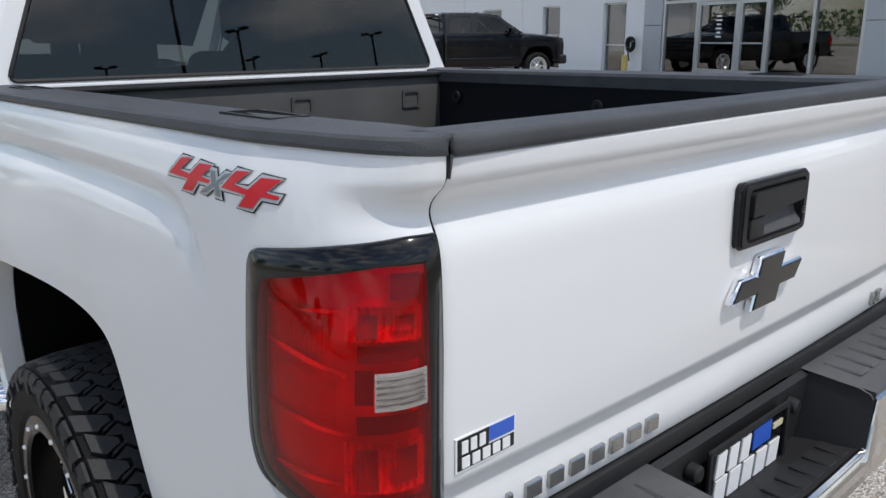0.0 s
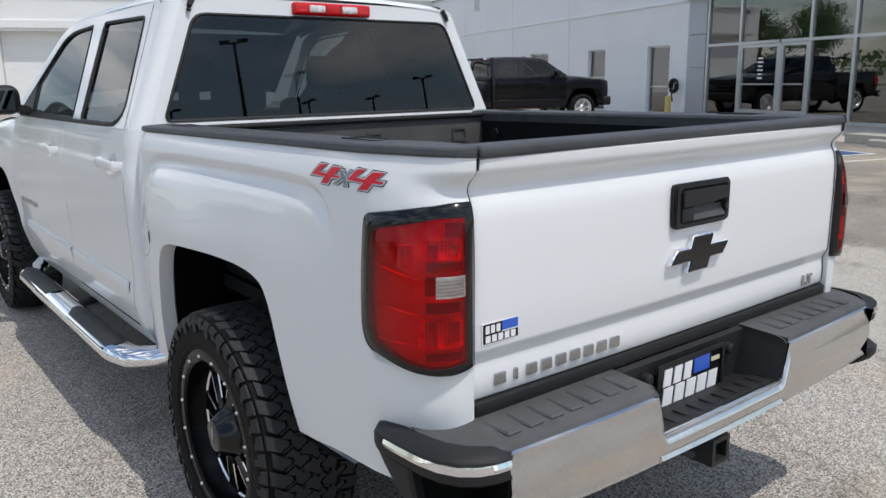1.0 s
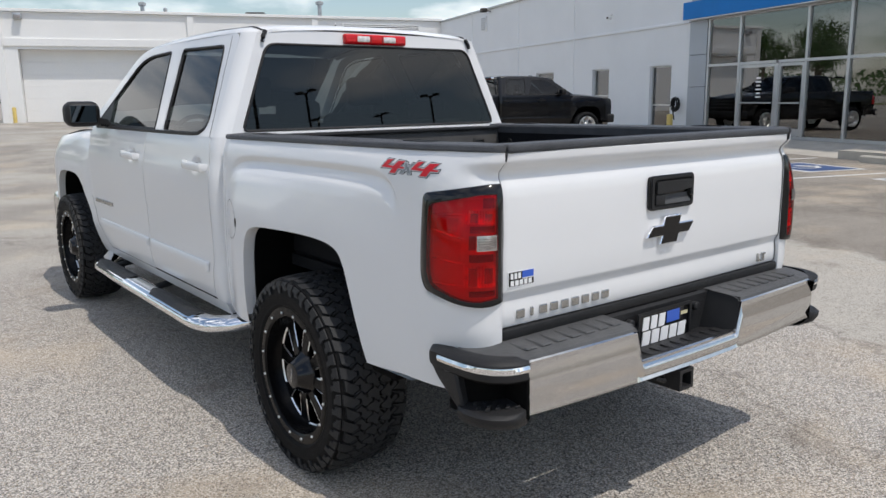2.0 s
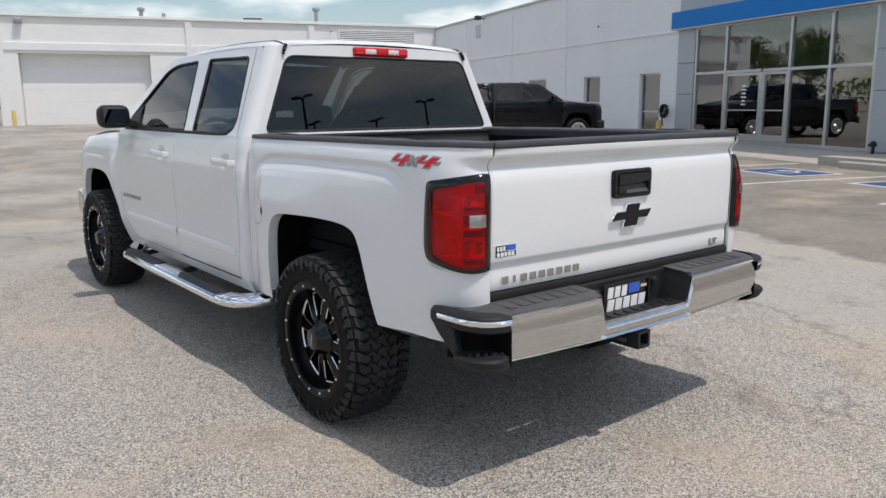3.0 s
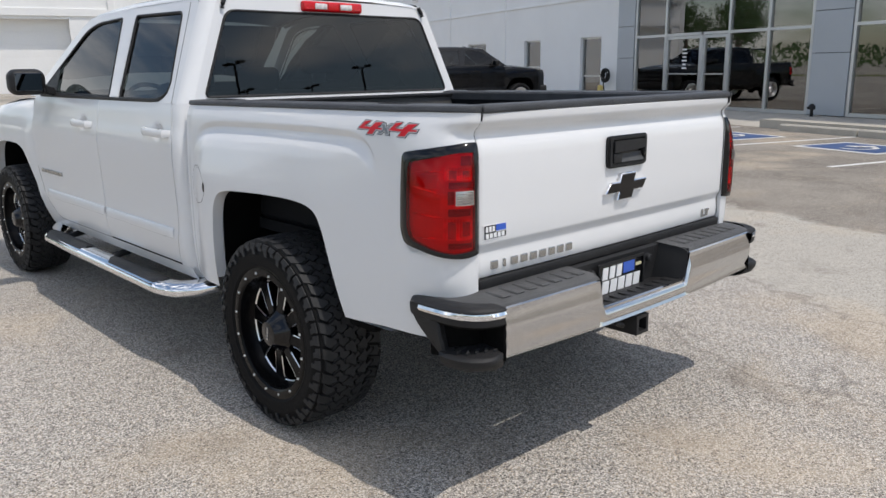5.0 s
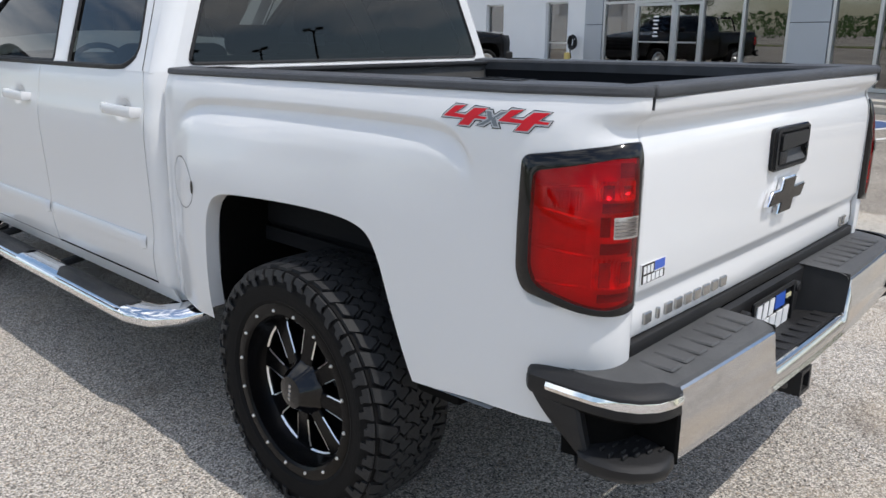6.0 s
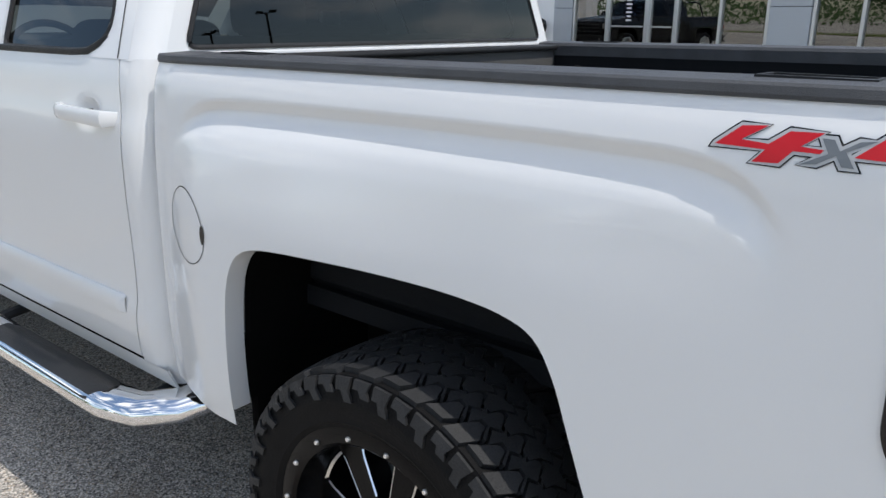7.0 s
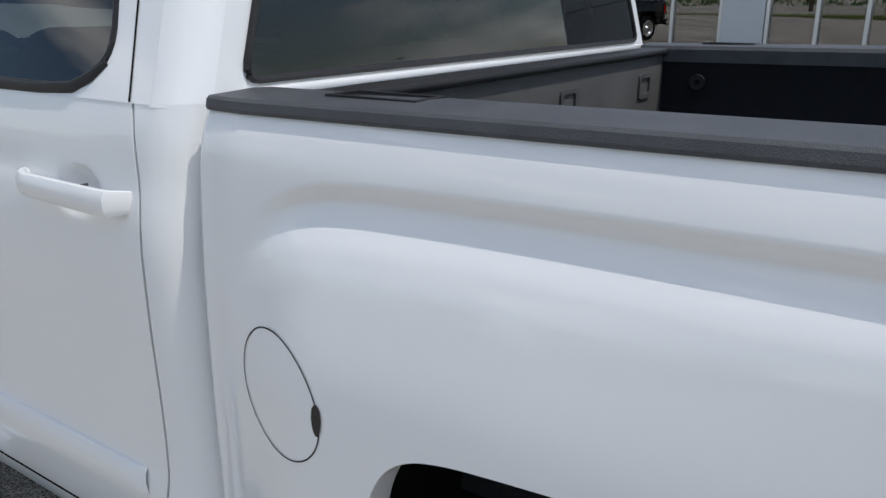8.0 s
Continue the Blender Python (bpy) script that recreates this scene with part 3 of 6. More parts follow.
def wheel_kit(radius, width, rim, fancy):
    """Meshes of a wheel with its outer side to -x, centred on its axle."""
    w = width / 2
    kit = {}
    kit["tyre"] = mesh_of(lathe([(rim - 0.006, w * 0.70), (rim + 0.02, w * 0.95), (radius - 0.075, w * 1.03), (radius - 0.045, w * 1.01), (radius - 0.02, w * 0.93), (radius - 0.017, w * 0.5), (radius - 0.017, -w * 0.5), (radius - 0.02, -w * 0.93), (radius - 0.045, -w * 1.0), (radius - 0.064, -w * 1.022), (radius - 0.068, -w * 1.032), (radius - 0.073, -w * 1.030), (rim + 0.038, -w * 1.03), (rim + 0.026, -w * 1.005), (rim + 0.022, -w * 1.012), (rim + 0.012, -w * 0.975), (rim - 0.004, -w * 0.88)], 72), "tyre", RUBBER, 40)
    kit["tread"] = tread_mesh(radius, width)
    paint = RIMBLACK if fancy else STEEL
    kit["barrel"] = mesh_of(lathe([(rim + 0.012, -w * 0.90), (rim + 0.010, -w * 0.965), (rim, -w * 0.985), (rim - 0.022, -w * 0.975), (rim - 0.030, -w * 0.93), (rim - 0.034, -w * 0.62), (rim - 0.052, -w * 0.44), (rim - 0.052, w * 0.7), (0.08, w * 0.55), (0.0, w * 0.5)], 72), "barrel", paint, 30)
    n = 8 if fancy else 6
    face, deep = -w * 0.52, 0.055
    r0, r1 = 0.074, rim - 0.051
    h0, h1, hr = (0.026, 0.031, 0.036) if fancy else (0.022, 0.024, 0.030)
    sp = bmesh.new()
    rows = []
    for r, half, x in ((r0, h0, face - 0.016), (r0 + 0.03, h0, face - 0.013), (r1 - 0.03, h1, face - 0.003), (r1 - 0.010, hr, face), (r1 + 0.004, hr * 1.25, face + 0.001)):
        c = 0.0035
        rows.append([(x + deep, -half, r), (x + c, -half, r), (x, -half + c, r), (x, half - c, r), (x + c, half, r), (x + deep, half, r)])
    grid(rows, sp, out=(-1, 0, 0))
    kit["spoke"] = mesh_of(sp, "spoke", paint, 20)
    # milled chamfers: along both edges of a spoke, and along the window's outer arc
    for key, sgn in (("milled_edge", 1), ("milled_flank", -1)):
        ed = []
        for r, half, x in ((r0 + 0.034, h0, face - 0.0126), (r1 - 0.03, h1, face - 0.003), (r1 - 0.012, hr - 0.001, face)):
            ed.append([(x + 0.0024, sgn * (half + 0.0008), r), (x - 0.0008, sgn * (half - 0.0016), r)])
        kit[key] = mesh_of(thicken(grid(ed, out=(-1, sgn, 0)), 0.001), key, STEEL, 30)
    a0, a1 = hr / r1, math.tau / n - hr / r1
    arc = [[(face + dx, -(r1 + dr) * math.sin(t), (r1 + dr) * math.cos(t)) for dx, dr in ((0.004, -0.003), (-0.001, 0.002))] for t in (a0 + (a1 - a0) * k / 10 for k in range(11))]
    kit["milled_arc"] = mesh_of(thicken(grid(arc, out=(-1, 0, 0)), 0.001), "milled_arc", STEEL, 30)
    kit["rivet"] = mesh_of(shift(lathe([(0.0, -0.006), (0.004, -0.0055), (0.0058, -0.002), (0.0060, 0.0)], 8), Matrix.Translation((-w * 0.978, 0, 0))), "rivet", STEEL, 40)
    flutes = bmesh.new()
    rings = []
    for r, x, d in ((0.0, -w * 0.98, 0), (0.044, -w * 0.98, 0), (0.050, -w * 0.965, 0.0), (0.064, -w * 0.84, 0.005), (0.080, -w * 0.68, 0.009), (0.090, -w * 0.60, 0.004), (0.093, -w * 0.40, 0.0)):
        rings.append([(x, (r - d * (k % 4 == 0)) * math.cos(k * math.tau / 32), (r - d * (k % 4 == 0)) * math.sin(k * math.tau / 32)) for k in range(32)])
    grid(rings, flutes, closed=True, out=(-1, 0, 0))
    bmesh.ops.remove_doubles(flutes, verts=flutes.verts, dist=1e-5)
    bmesh.ops.recalc_face_normals(flutes, faces=flutes.faces[:])
    kit["hub_cap"] = mesh_of(flutes, "hub_cap", GLOSSY if fancy else paint, 28)
    kit["cap_badge"] = mesh_of(box(-w * 0.98 - 0.0025, -w * 0.978, -0.006, 0.006, -0.006, 0.006, 0.001, 1), "cap_badge", BADGE, 30)
    kit["brake_disc"] = mesh_of(lathe([(0.06, -w * 0.15), (0.165, -w * 0.15), (0.165, -w * 0.02), (0.06, 0)], 32), "brake_disc", GALV, 30)
    kit["n"], kit["fancy"], kit["rim"] = n, fancy, rim
    return kit


def wheel(kit, truck, x, y, z, turn):
    base = pose(x, y, z, turn, 0, 0 if x < 0 else 180)
    hub = piece("wheel", kit["barrel"], truck, base)
    tagged(hub, "gloss black alloy wheel with milled spokes" if kit["fancy"] else "machined silver alloy wheel")
    piece("tyre", kit["tyre"], hub, Matrix())
    piece("tread", kit["tread"], hub, Matrix())
    piece("hub_cap", kit["hub_cap"], hub, Matrix())
    piece("brake_disc", kit["brake_disc"], hub, Matrix())
    for k in range(kit["n"]):
        turned = Matrix.Rotation(k * math.tau / kit["n"], 4, "X")
        piece("spoke", kit["spoke"], hub, turned)
        if kit["fancy"]:
            for name in ("milled_edge", "milled_flank", "milled_arc"):
                piece(name, kit[name], hub, turned)
    if kit["fancy"]:
        for k in range(4):
            piece("cap_badge", kit["cap_badge"], hub, Matrix.Translation((0, 0, -0.0225 + 0.015 * k)))
        for k in range(16):
            a = k * math.tau / 16
            piece("rivet", kit["rivet"], hub, Matrix.Translation((0, math.cos(a) * (kit["rim"] - 0.012), math.sin(a) * (kit["rim"] - 0.012))))
    return hub


def pickup(m, paint, label, lift, radius, rim, fancy, glass_rear):
    """A crew cab pickup: rear at y 0, nose at y 5.6; lift moves the body on its wheels."""
    truck = thing("pickup_truck", label, "pickup truck", m)
    up = Matrix.Translation((0, 0, lift))

    def body(name, bm, mat, parent=None, text="", smooth=35.0):
        return part(name, shift(bm, up), mat, parent or truck, text, smooth)

    def pair(name, make, mat, text="", smooth=35.0, parents=None):
        """The same part on both sides."""
        return [body(name, flip(make()) if s < 0 else make(), mat, parents[i] if parents else None, text, smooth) for i, s in enumerate((-1, 1))]

    # -- bed sides --
    ys = sorted(set([round(0.28 + i * 1.545 / 90, 4) for i in range(91)] + [p[0] for p in ARCH_REAR]))
    skin = []
    for q in [i / 16 for i in range(16)] + [y + 0.72 for y in ys]:
        if q < 1:
            low = 0.775 - 0.138 * ease((q - 0.40) / 0.22)
        else:
            low = low_edge(ARCH_REAR, q - 0.72, 0.635 - 0.015 * ease((q - 1) / 0.26), 0.556)
        c = max(1.14, CREASE(q - 0.72 if q >= 1 else 0.28 * (1 - math.cos(q * math.pi / 2))))
        foot, head_ = c - 0.05, c + 0.040
        zs = [low + (1.07 - low) * k / 18 for k in range(18)] + [1.07 + (foot - 1.07) * k / 9 for k in range(9)]
        zs += [c + d for d in (-0.050, -0.042, -0.034, -0.027, -0.021, -0.014, -0.0085, -0.0055, -0.004, 0.0, 0.004, 0.008, 0.012, 0.0145, 0.020, 0.029)]
        zs += [head_ + (bed_top(q) - head_) * k / 30 for k in range(31)]
        skin.append([(q, z) for z in zs])

    def skin_point(q, z):
        deep = ease(q / 0.05) * ease((0.815 - q) / 0.04) * ease((z - 0.935) / 0.02) * ease((1.25 - z) / 0.02)
        return bed_point(q, z, -0.055 * deep)

    def bedside():
        return grid([[skin_point(q, z) for q, z in row] for row in skin], out=(1, -0.2, 0))
    sides = pair("bedside", bedside, paint, smooth=40)
    for s, ob in zip((-1, 1), sides):
        ob.data.normals_split_custom_set_from_vertices([Vector((n.x * s, n.y, n.z)) for n in (skin_normal(q, z) for row in skin for q, z in row)])

    def bed_front():
        """The front edge turns in towards the cab."""
        edge = [bed_point(q, z) for q, z in skin[-1]]
        return grid([[p + Vector(d) for p in edge] for d in ((0, 0, 0), (-0.003, 0.007, 0), (-0.012, 0.012, 0), (-0.10, 0.014, 0))], out=(1, 1, 0))
    pair("bed_edge", bed_front, paint, smooth=60, parents=sides)

    def bed_tail():
        """The edge beside the tailgate."""
        edge = [bed_point(q, z) for q, z in skin[0]]
        return grid([[p + Vector(d) for p in edge] for d in ((0, 0, 0), (-0.0008, 0.002, 0), (-0.001, 0.010, 0), (-0.001, 0.06, 0))], out=(-1, -1, 0))
    pair("bed_edge", bed_tail, paint, smooth=60, parents=sides)
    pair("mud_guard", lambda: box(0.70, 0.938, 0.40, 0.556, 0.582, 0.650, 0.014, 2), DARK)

    def arch_lip():
        bm = grid([[bed_at(y, z), bed_at(y, z) + Vector((-0.005, 0, -0.003)), bed_at(y, z) + Vector((-0.050, 0, -0.002))] for y, z in ARCH_REAR], out=(0, 0, -1))
        return grid([[bed_at(y, 0.622), bed_at(y, 0.622) + Vector((-0.05, 0, 0))] for y in (0.29, 0.4, 0.545)], bm)
    pair("arch_lip", arch_lip, paint, parents=sides)

    def well(arch):
        def make():
            bm = grid([[(x, y, z + 0.012) for y, z in arch] for x in (0.945, 0.55)])
            return grid([[(0.55, y, z + 0.012) for y, z in arch], [(0.55, y, 0.5) for y, z in arch]], bm)
        return make
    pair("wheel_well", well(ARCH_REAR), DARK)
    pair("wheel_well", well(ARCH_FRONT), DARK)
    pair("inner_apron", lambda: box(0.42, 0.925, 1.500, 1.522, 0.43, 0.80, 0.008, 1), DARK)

    def fuel_ring():
        cy, cz = 1.634, 1.017
        ring = [[bed_at(cy + (0.084 + d) * math.cos(a) + 0.016 * math.sin(a), cz + (0.085 + d) * math.sin(a), 0.0012) for a in (k * math.tau / 40 for k in range(41))] for d in (-0.0010, 0.0010)]
        return grid(ring, out=(1, 0, 0))
    body("fuel_door_seam", flip(fuel_ring()), DARK, sides[0])
    def fuel_notch():
        cy, cz = 1.553, 1.012
        rows = [[bed_point(cy + 0.72 + y, cz + z, 0.0016) for y, z in ((-w, h), (w * 0.9, h))] for w, h in ((0.002, -0.024), (0.007, -0.016), (0.009, 0), (0.007, 0.014), (0.002, 0.02))]
        return grid(rows, out=(1, 0, 0))
    body("finger_notch", flip(fuel_notch()), GLOSSY, sides[0])

    # -- bed rails --
    def rail():
        rows = []
        for q in [i / 14 for i in range(14)] + [1 + i * 1.545 / 40 for i in range(41)]:
            t = bed_top(q)
            o = bed_point(q, t - 0.006, 0.004)
            oy = o.y
            inner = 0.745 if oy > 0.062 else 0.803
            mid = (o.x - 0.02 + inner) / 2
            rows.append([(o.x - 0.008, oy, t - 0.003), (o.x - 0.001, oy, t - 0.001), (o.x + 0.001, oy, t + 0.004), (o.x - 0.0015, oy, t + 0.0145), (o.x - 0.0065, oy, t + 0.0185), (mid, oy, t + 0.022), ((mid + inner) / 2, oy, t + 0.020), (inner + 0.006, oy, t + 0.016), (inner, oy, t + 0.006), (inner, oy, t - 0.03)])
        bm = grid(rows, out=(0, 0, 1))
        for end in (rows[0], rows[-1]):
            bm.faces.new([bm.verts.new(p) for p in end])
        return bm
    rails = pair("bed_rail_cap", rail, CAPGREY, "textured black plastic cap", 28)
    for s, rl in zip((-1, 1), rails):
        for y0 in (0.30, 1.50):
            t0 = bed_top(y0 + 0.8) + 0.0205
            fr = holed([(0.785, y0), (0.850, y0), (0.850, y0 + 0.15), (0.785, y0 + 0.15)], [[(0.793, y0 + 0.008), (0.842, y0 + 0.008), (0.842, y0 + 0.142), (0.793, y0 + 0.142)]], lambda a, b: (a * s, b, t0 + 0.003), out=(0, 0, 1))
            body("stake_pocket", box(s * 0.793, s * 0.842, y0 + 0.008, y0 + 0.142, t0 - 0.008, t0 + 0.001), DARK, rl)
            body("pocket_rim", thicken(fr, 0.004), PLASTIC, rl)
        for k in range(5):
            body("rail_ridge", box(s * 0.862 - 0.003, s * 0.862 + 0.003, 0.5 + k * 0.2, 0.66 + k * 0.2, bed_top(1.3 + k * 0.2) + 0.012, bed_top(1.3 + k * 0.2) + 0.0195, 0.001, 1), PLASTIC, rl)

    # -- bed inside --
    floor = body("bed_floor", box(-0.76, 0.76, 0.03, 1.76, 0.80, 0.85), LINER, text="black plastic bed liner floor")
    for k in range(15):
        x = -0.70 + k * 0.1
        body("floor_rib", box(x - 0.028, x + 0.028, 0.05, 1.72, 0.846, 0.862, 0.005, 1), LINER, floor)
    def inner():
        prof = [(0.735, 0.85), (0.752, 0.87), (0.756, 1.10), (0.748, 1.12), (0.752, 1.14), (0.756, 1.30), (0.745, 1.36)]
        return grid([[(x, y, z) for x, z in prof] for y in (0.03, 0.5, 0.52, 0.9, 0.92, 1.3, 1.32, 1.765)], out=(-1, 0, 0))
    walls = pair("bed_wall", inner, LINER)
    for s, wl_ in zip((-1, 1), walls):
        body("bed_wheelhouse", box(s * 0.54, s * 0.75, 0.62, 1.42, 0.84, 1.06, 0.05, 3), LINER, wl_)
        for y in (0.18, 0.95, 1.64):
            body("tie_down", shift(lathe([(0.008, 0.0), (0.022, 0.0), (0.024, 0.005), (0.019, 0.010), (0.010, 0.008)], 16), Matrix.Translation((s * 0.748 - (0.012 if s > 0 else 0), y, 1.285))), PLASTIC, wl_)
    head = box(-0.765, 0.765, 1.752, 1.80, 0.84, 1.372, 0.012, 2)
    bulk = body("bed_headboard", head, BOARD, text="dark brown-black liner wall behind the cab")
    for x in (-0.52, 0.10, 0.60):
        body("pocket_rim", thicken(holed(rounded([(x - 0.045, 1.245), (x + 0.045, 1.245), (x + 0.045, 1.315), (x - 0.045, 1.315)], 0.012), [rounded([(x - 0.033, 1.257), (x + 0.033, 1.257), (x + 0.033, 1.303), (x - 0.033, 1.303)], 0.01)], lambda a, b: (a, 1.746, b), out=(0, -1, 0)), 0.006), BOARD, bulk)
    body("headboard_ledge", box(-0.765, 0.765, 1.735, 1.815, 1.362, 1.380, 0.008, 2), PLASTIC, bulk)

    # -- tailgate --
    prof = [(0.833, 0.03), (0.836, 0.008), (0.846, 0.003), (0.88, 0.002), (0.908, 0.005), (0.918, 0.0065), (0.925, 0.0055), (0.945, -0.0035), (0.953, -0.0085), (0.960, -0.0098), (1.05, -0.010), (1.15, -0.011), (1.24, -0.009), (1.268, -0.006), (1.288, 0.000), (1.304, 0.009), (1.317, 0.011), (1.330, 0.005), (1.342, -0.008), (1.351, -0.017), (1.362, -0.020), (1.380, -0.020), (1.384, -0.012)]
    xs = [-0.801, -0.800, -0.794] + [-0.78 + k * 0.06 for k in range(27)] + [0.794, 0.800, 0.801]
    rows = []
    for z, y in prof:
        row = []
        for x in xs:
            e = max(0.0, abs(x) - 0.792)
            bow = 0.010 * (x / 0.8) ** 2
            row.append((x, y + bow + (0.06 if e > 0.0088 else e * 0.5), z))
        rows.append(row)
    gate = body("tailgate", grid(rows, out=(0, -1, 0)), paint, text="")
    body("gate_back", box(-0.79, 0.79, 0.035, 0.05, 0.84, 1.36), LINER, gate)
    cap = box(-0.7995, 0.7995, -0.028, 0.058, 1.382, 1.408, 0.009, 3)
    for v in cap.verts:
        v.co.y += 0.010 * (v.co.x / 0.8) ** 2
    body("gate_cap", cap, CAPGREY, gate, "textured black plastic cap")
    gate_y = table(prof[1:-1])
    for s in (-1, 1):
        body("gate_gap", grid([[(s * x, gate_y(z) + 0.0125, z) for x in (0.8004, 0.8058)] for z in [0.83 + 0.55 * k / 50 for k in range(51)]], out=(0, -1, 0)), DARK, gate)

    # handle: a bezel, a recess and the lever over it
    hx, hz = -0.002, 1.207
    outline = rounded([(hx - 0.126, hz - 0.060), (hx + 0.126, hz - 0.060), (hx + 0.126, hz + 0.058), (hx - 0.126, hz + 0.058)], 0.016)
    hole = rounded([(hx - 0.104, hz - 0.046), (hx + 0.106, hz - 0.046), (hx + 0.106, hz + 0.044), (hx - 0.104, hz + 0.044)], 0.012)
    bez = holed(outline, [hole], lambda a, b: (a, -0.0285, b), out=(0, -1, 0))
    thicken(bez, 0.024)
    bmesh.ops.bevel(bez, geom=[e for e in bez.edges if len(e.link_faces) == 2 and e.calc_face_angle(0) > 1.0], offset=0.004, segments=2, affect="EDGES")
    handle = body("gate_handle", bez, PLASTIC, gate, "textured black plastic handle")
    body("handle_recess", box(hx - 0.106, hx + 0.108, -0.0125, -0.009, hz - 0.048, hz + 0.046), GLOSSY, gate)
    lever = prism(rounded([(hx - 0.101, hz - 0.004), (hx - 0.05, hz - 0.002), (hx + 0.05, hz + 0.001), (hx + 0.103, hz + 0.006), (hx + 0.103, hz + 0.041), (hx - 0.101, hz + 0.041)], [0.003, 0.02, 0.02, 0.004, 0.010, 0.010]), 0.020, 0.004, 2)
    body("handle_lever", shift(lever, Matrix.Translation((0, -0.0345, 0))), PLASTIC, gate)
    body("handle_block", box(hx - 0.101, hx - 0.048, -0.0315, -0.012, hz - 0.044, hz - 0.006, 0.004, 2), PLASTIC, gate)
    tray = grid([[(x, -0.029, hz - 0.043), (x, -0.027, hz - 0.036), (x, -0.014, hz - 0.020), (x, -0.0128, hz - 0.010)] for x in (hx - 0.047, hx + 0.03, hx + 0.102)], out=(0, -1, 0.5))
    body("handle_tray", tray, GREYPAD, gate)
    body("handle_rim", tube([(x, -0.020, z) for x, z in outline] + [(outline[0][0], -0.020, outline[0][1])], 0.003, 6), GLOSSY, gate)
    body("lock_button", box(hx + 0.100, hx + 0.114, -0.032, -0.026, hz - 0.026, hz - 0.010, 0.003, 2), GLOSSY, gate)

    # emblem
    big = [(-0.004 + x * 0.138, 1.068 + z * 0.052) for x, z in BOW]
    em = shift(prism(big, 0.016, 0.003, 1), Matrix.Translation((0, -0.027, 0)))
    emblem = body("emblem_rim", em, CHROME, gate, "chrome-edged black bow emblem")
    small = swell(big, -0.0045)
    body("emblem_face", shift(prism(small, 0.006, 0.001, 1), Matrix.Translation((0, -0.0300, 0))), GLOSSY, gate)

    if fancy:
        # model name, a bar for each letter
        for k in range(9):
            x = -0.738 + k * 0.0495
            w = 0.012 if k == 1 else 0.034
            x += 0.010 if k == 1 else 0
            y = 0.001 + 0.010 * (x / 0.8) ** 2
            body("badge_bar", box(x, x + w, y - 0.006, y + 0.003, 0.860, 0.888, 0.002, 1), BADGE, gate)
        # trim letters
        for ch, x, w in (("L", 0.648, 0), ("T", 0.680, 0)):
            s = [(0, 0), (0.026, 0), (0.026, 0.008), (0.009, 0.008), (0.009, 0.034), (0, 0.034)] if ch == "L" else [(0.010, 0), (0.019, 0), (0.019, 0.026), (0.029, 0.026), (0.029, 0.034), (0, 0.034), (0, 0.026), (0.010, 0.026)]
            body("trim_letter", shift(prism(s, 0.009, 0.0015, 1), Matrix.Translation((x, 0.001, 0.852))), BADGE, gate)
        # dealer's sticker
        x0, z0 = -0.785, 0.967
        body("sticker", box(x0, x0 + 0.112, -0.0030, 0.004, z0, z0 + 0.050), DECALWHITE, gate, "white dealer sticker with black and blue blocks")
        yb = -0.0038
        body("sticker_block", box(x0 + 0.003, x0 + 0.060, yb, yb + 0.003, z0 + 0.022, z0 + 0.048), GLOSSY, gate)
        body("sticker_block", box(x0 + 0.060, x0 + 0.109, yb, yb + 0.003, z0 + 0.026, z0 + 0.048), DECALBLUE, gate)
        for k in range(3):
            body("sticker_bar", box(x0 + 0.010 + k * 0.016, x0 + 0.021 + k * 0.016, yb - 0.001, yb + 0.001, z0 + 0.026, z0 + 0.044), DECALWHITE, gate)
        body("sticker_block", box(x0 + 0.003, x0 + 0.109, yb, yb + 0.003, z0 + 0.003, z0 + 0.0225), GLOSSY, gate)
        for k in range(5):
            body("sticker_bar", box(x0 + 0.010 + k * 0.019, x0 + 0.024 + k * 0.019, yb - 0.001, yb + 0.001, z0 + 0.005, z0 + 0.021), DECALWHITE, gate)

        # four-by-four lettering on both bed sides
        def lettering(outline, y0, w, z0, h, grow, off):
            bm = bmesh.new()
            shape = swell([(a * w, b * h) for a, b in outline], grow)
            vs = []
            n = len(shape)
            for i in range(n):
                (a, b), (c, d) = shape[i], shape[(i + 1) % n]
                for k in range(3):
                    t = k / 3
                    vs.append(bm.verts.new(bed_at(y0 - (a + (c - a) * t), z0 + b + (d - b) * t, off)))
            f = bm.faces.new(vs)
            bm.normal_update()
            bmesh.ops.triangulate(bm, faces=[f])
            bm.normal_update()
            if sum((f.normal.x for f in bm.faces)) < 0:
                bmesh.ops.reverse_faces(bm, faces=bm.faces[:])
            return bm
        for s, sd in zip((-1, 1), sides):
            for glyph, y0, w, mat, h in ((FOUR, 0.468, 0.142, DECALRED, 0.048), (EX, 0.360, 0.088, DECALGREY, 0.043), (FOUR, 0.302, 0.142, DECALRED, 0.048)):
                z0 = 1.3075 if glyph is EX else 1.3035
                for grow, off, mt, nm in ((0.0026, 0.0016, GLOSSY, "decal_outline"), (0.0006, 0.0024, DECALSILVER, "decal_border"), (-0.0034, 0.0032, mat, "decal_figure")):
                    bm = lettering(glyph, y0, w, z0, h, grow, off)
                    if s > 0:
                        for v in bm.verts:
                            v.co.y = 0.62 - v.co.y
                        bmesh.ops.reverse_faces(bm, faces=bm.faces[:])
                    body(nm, flip(bm) if s < 0 else bm, mt, sd, smooth=0)

    # -- tail lights --
    ROUND = 0.33             # metres round the corner for each unit of q

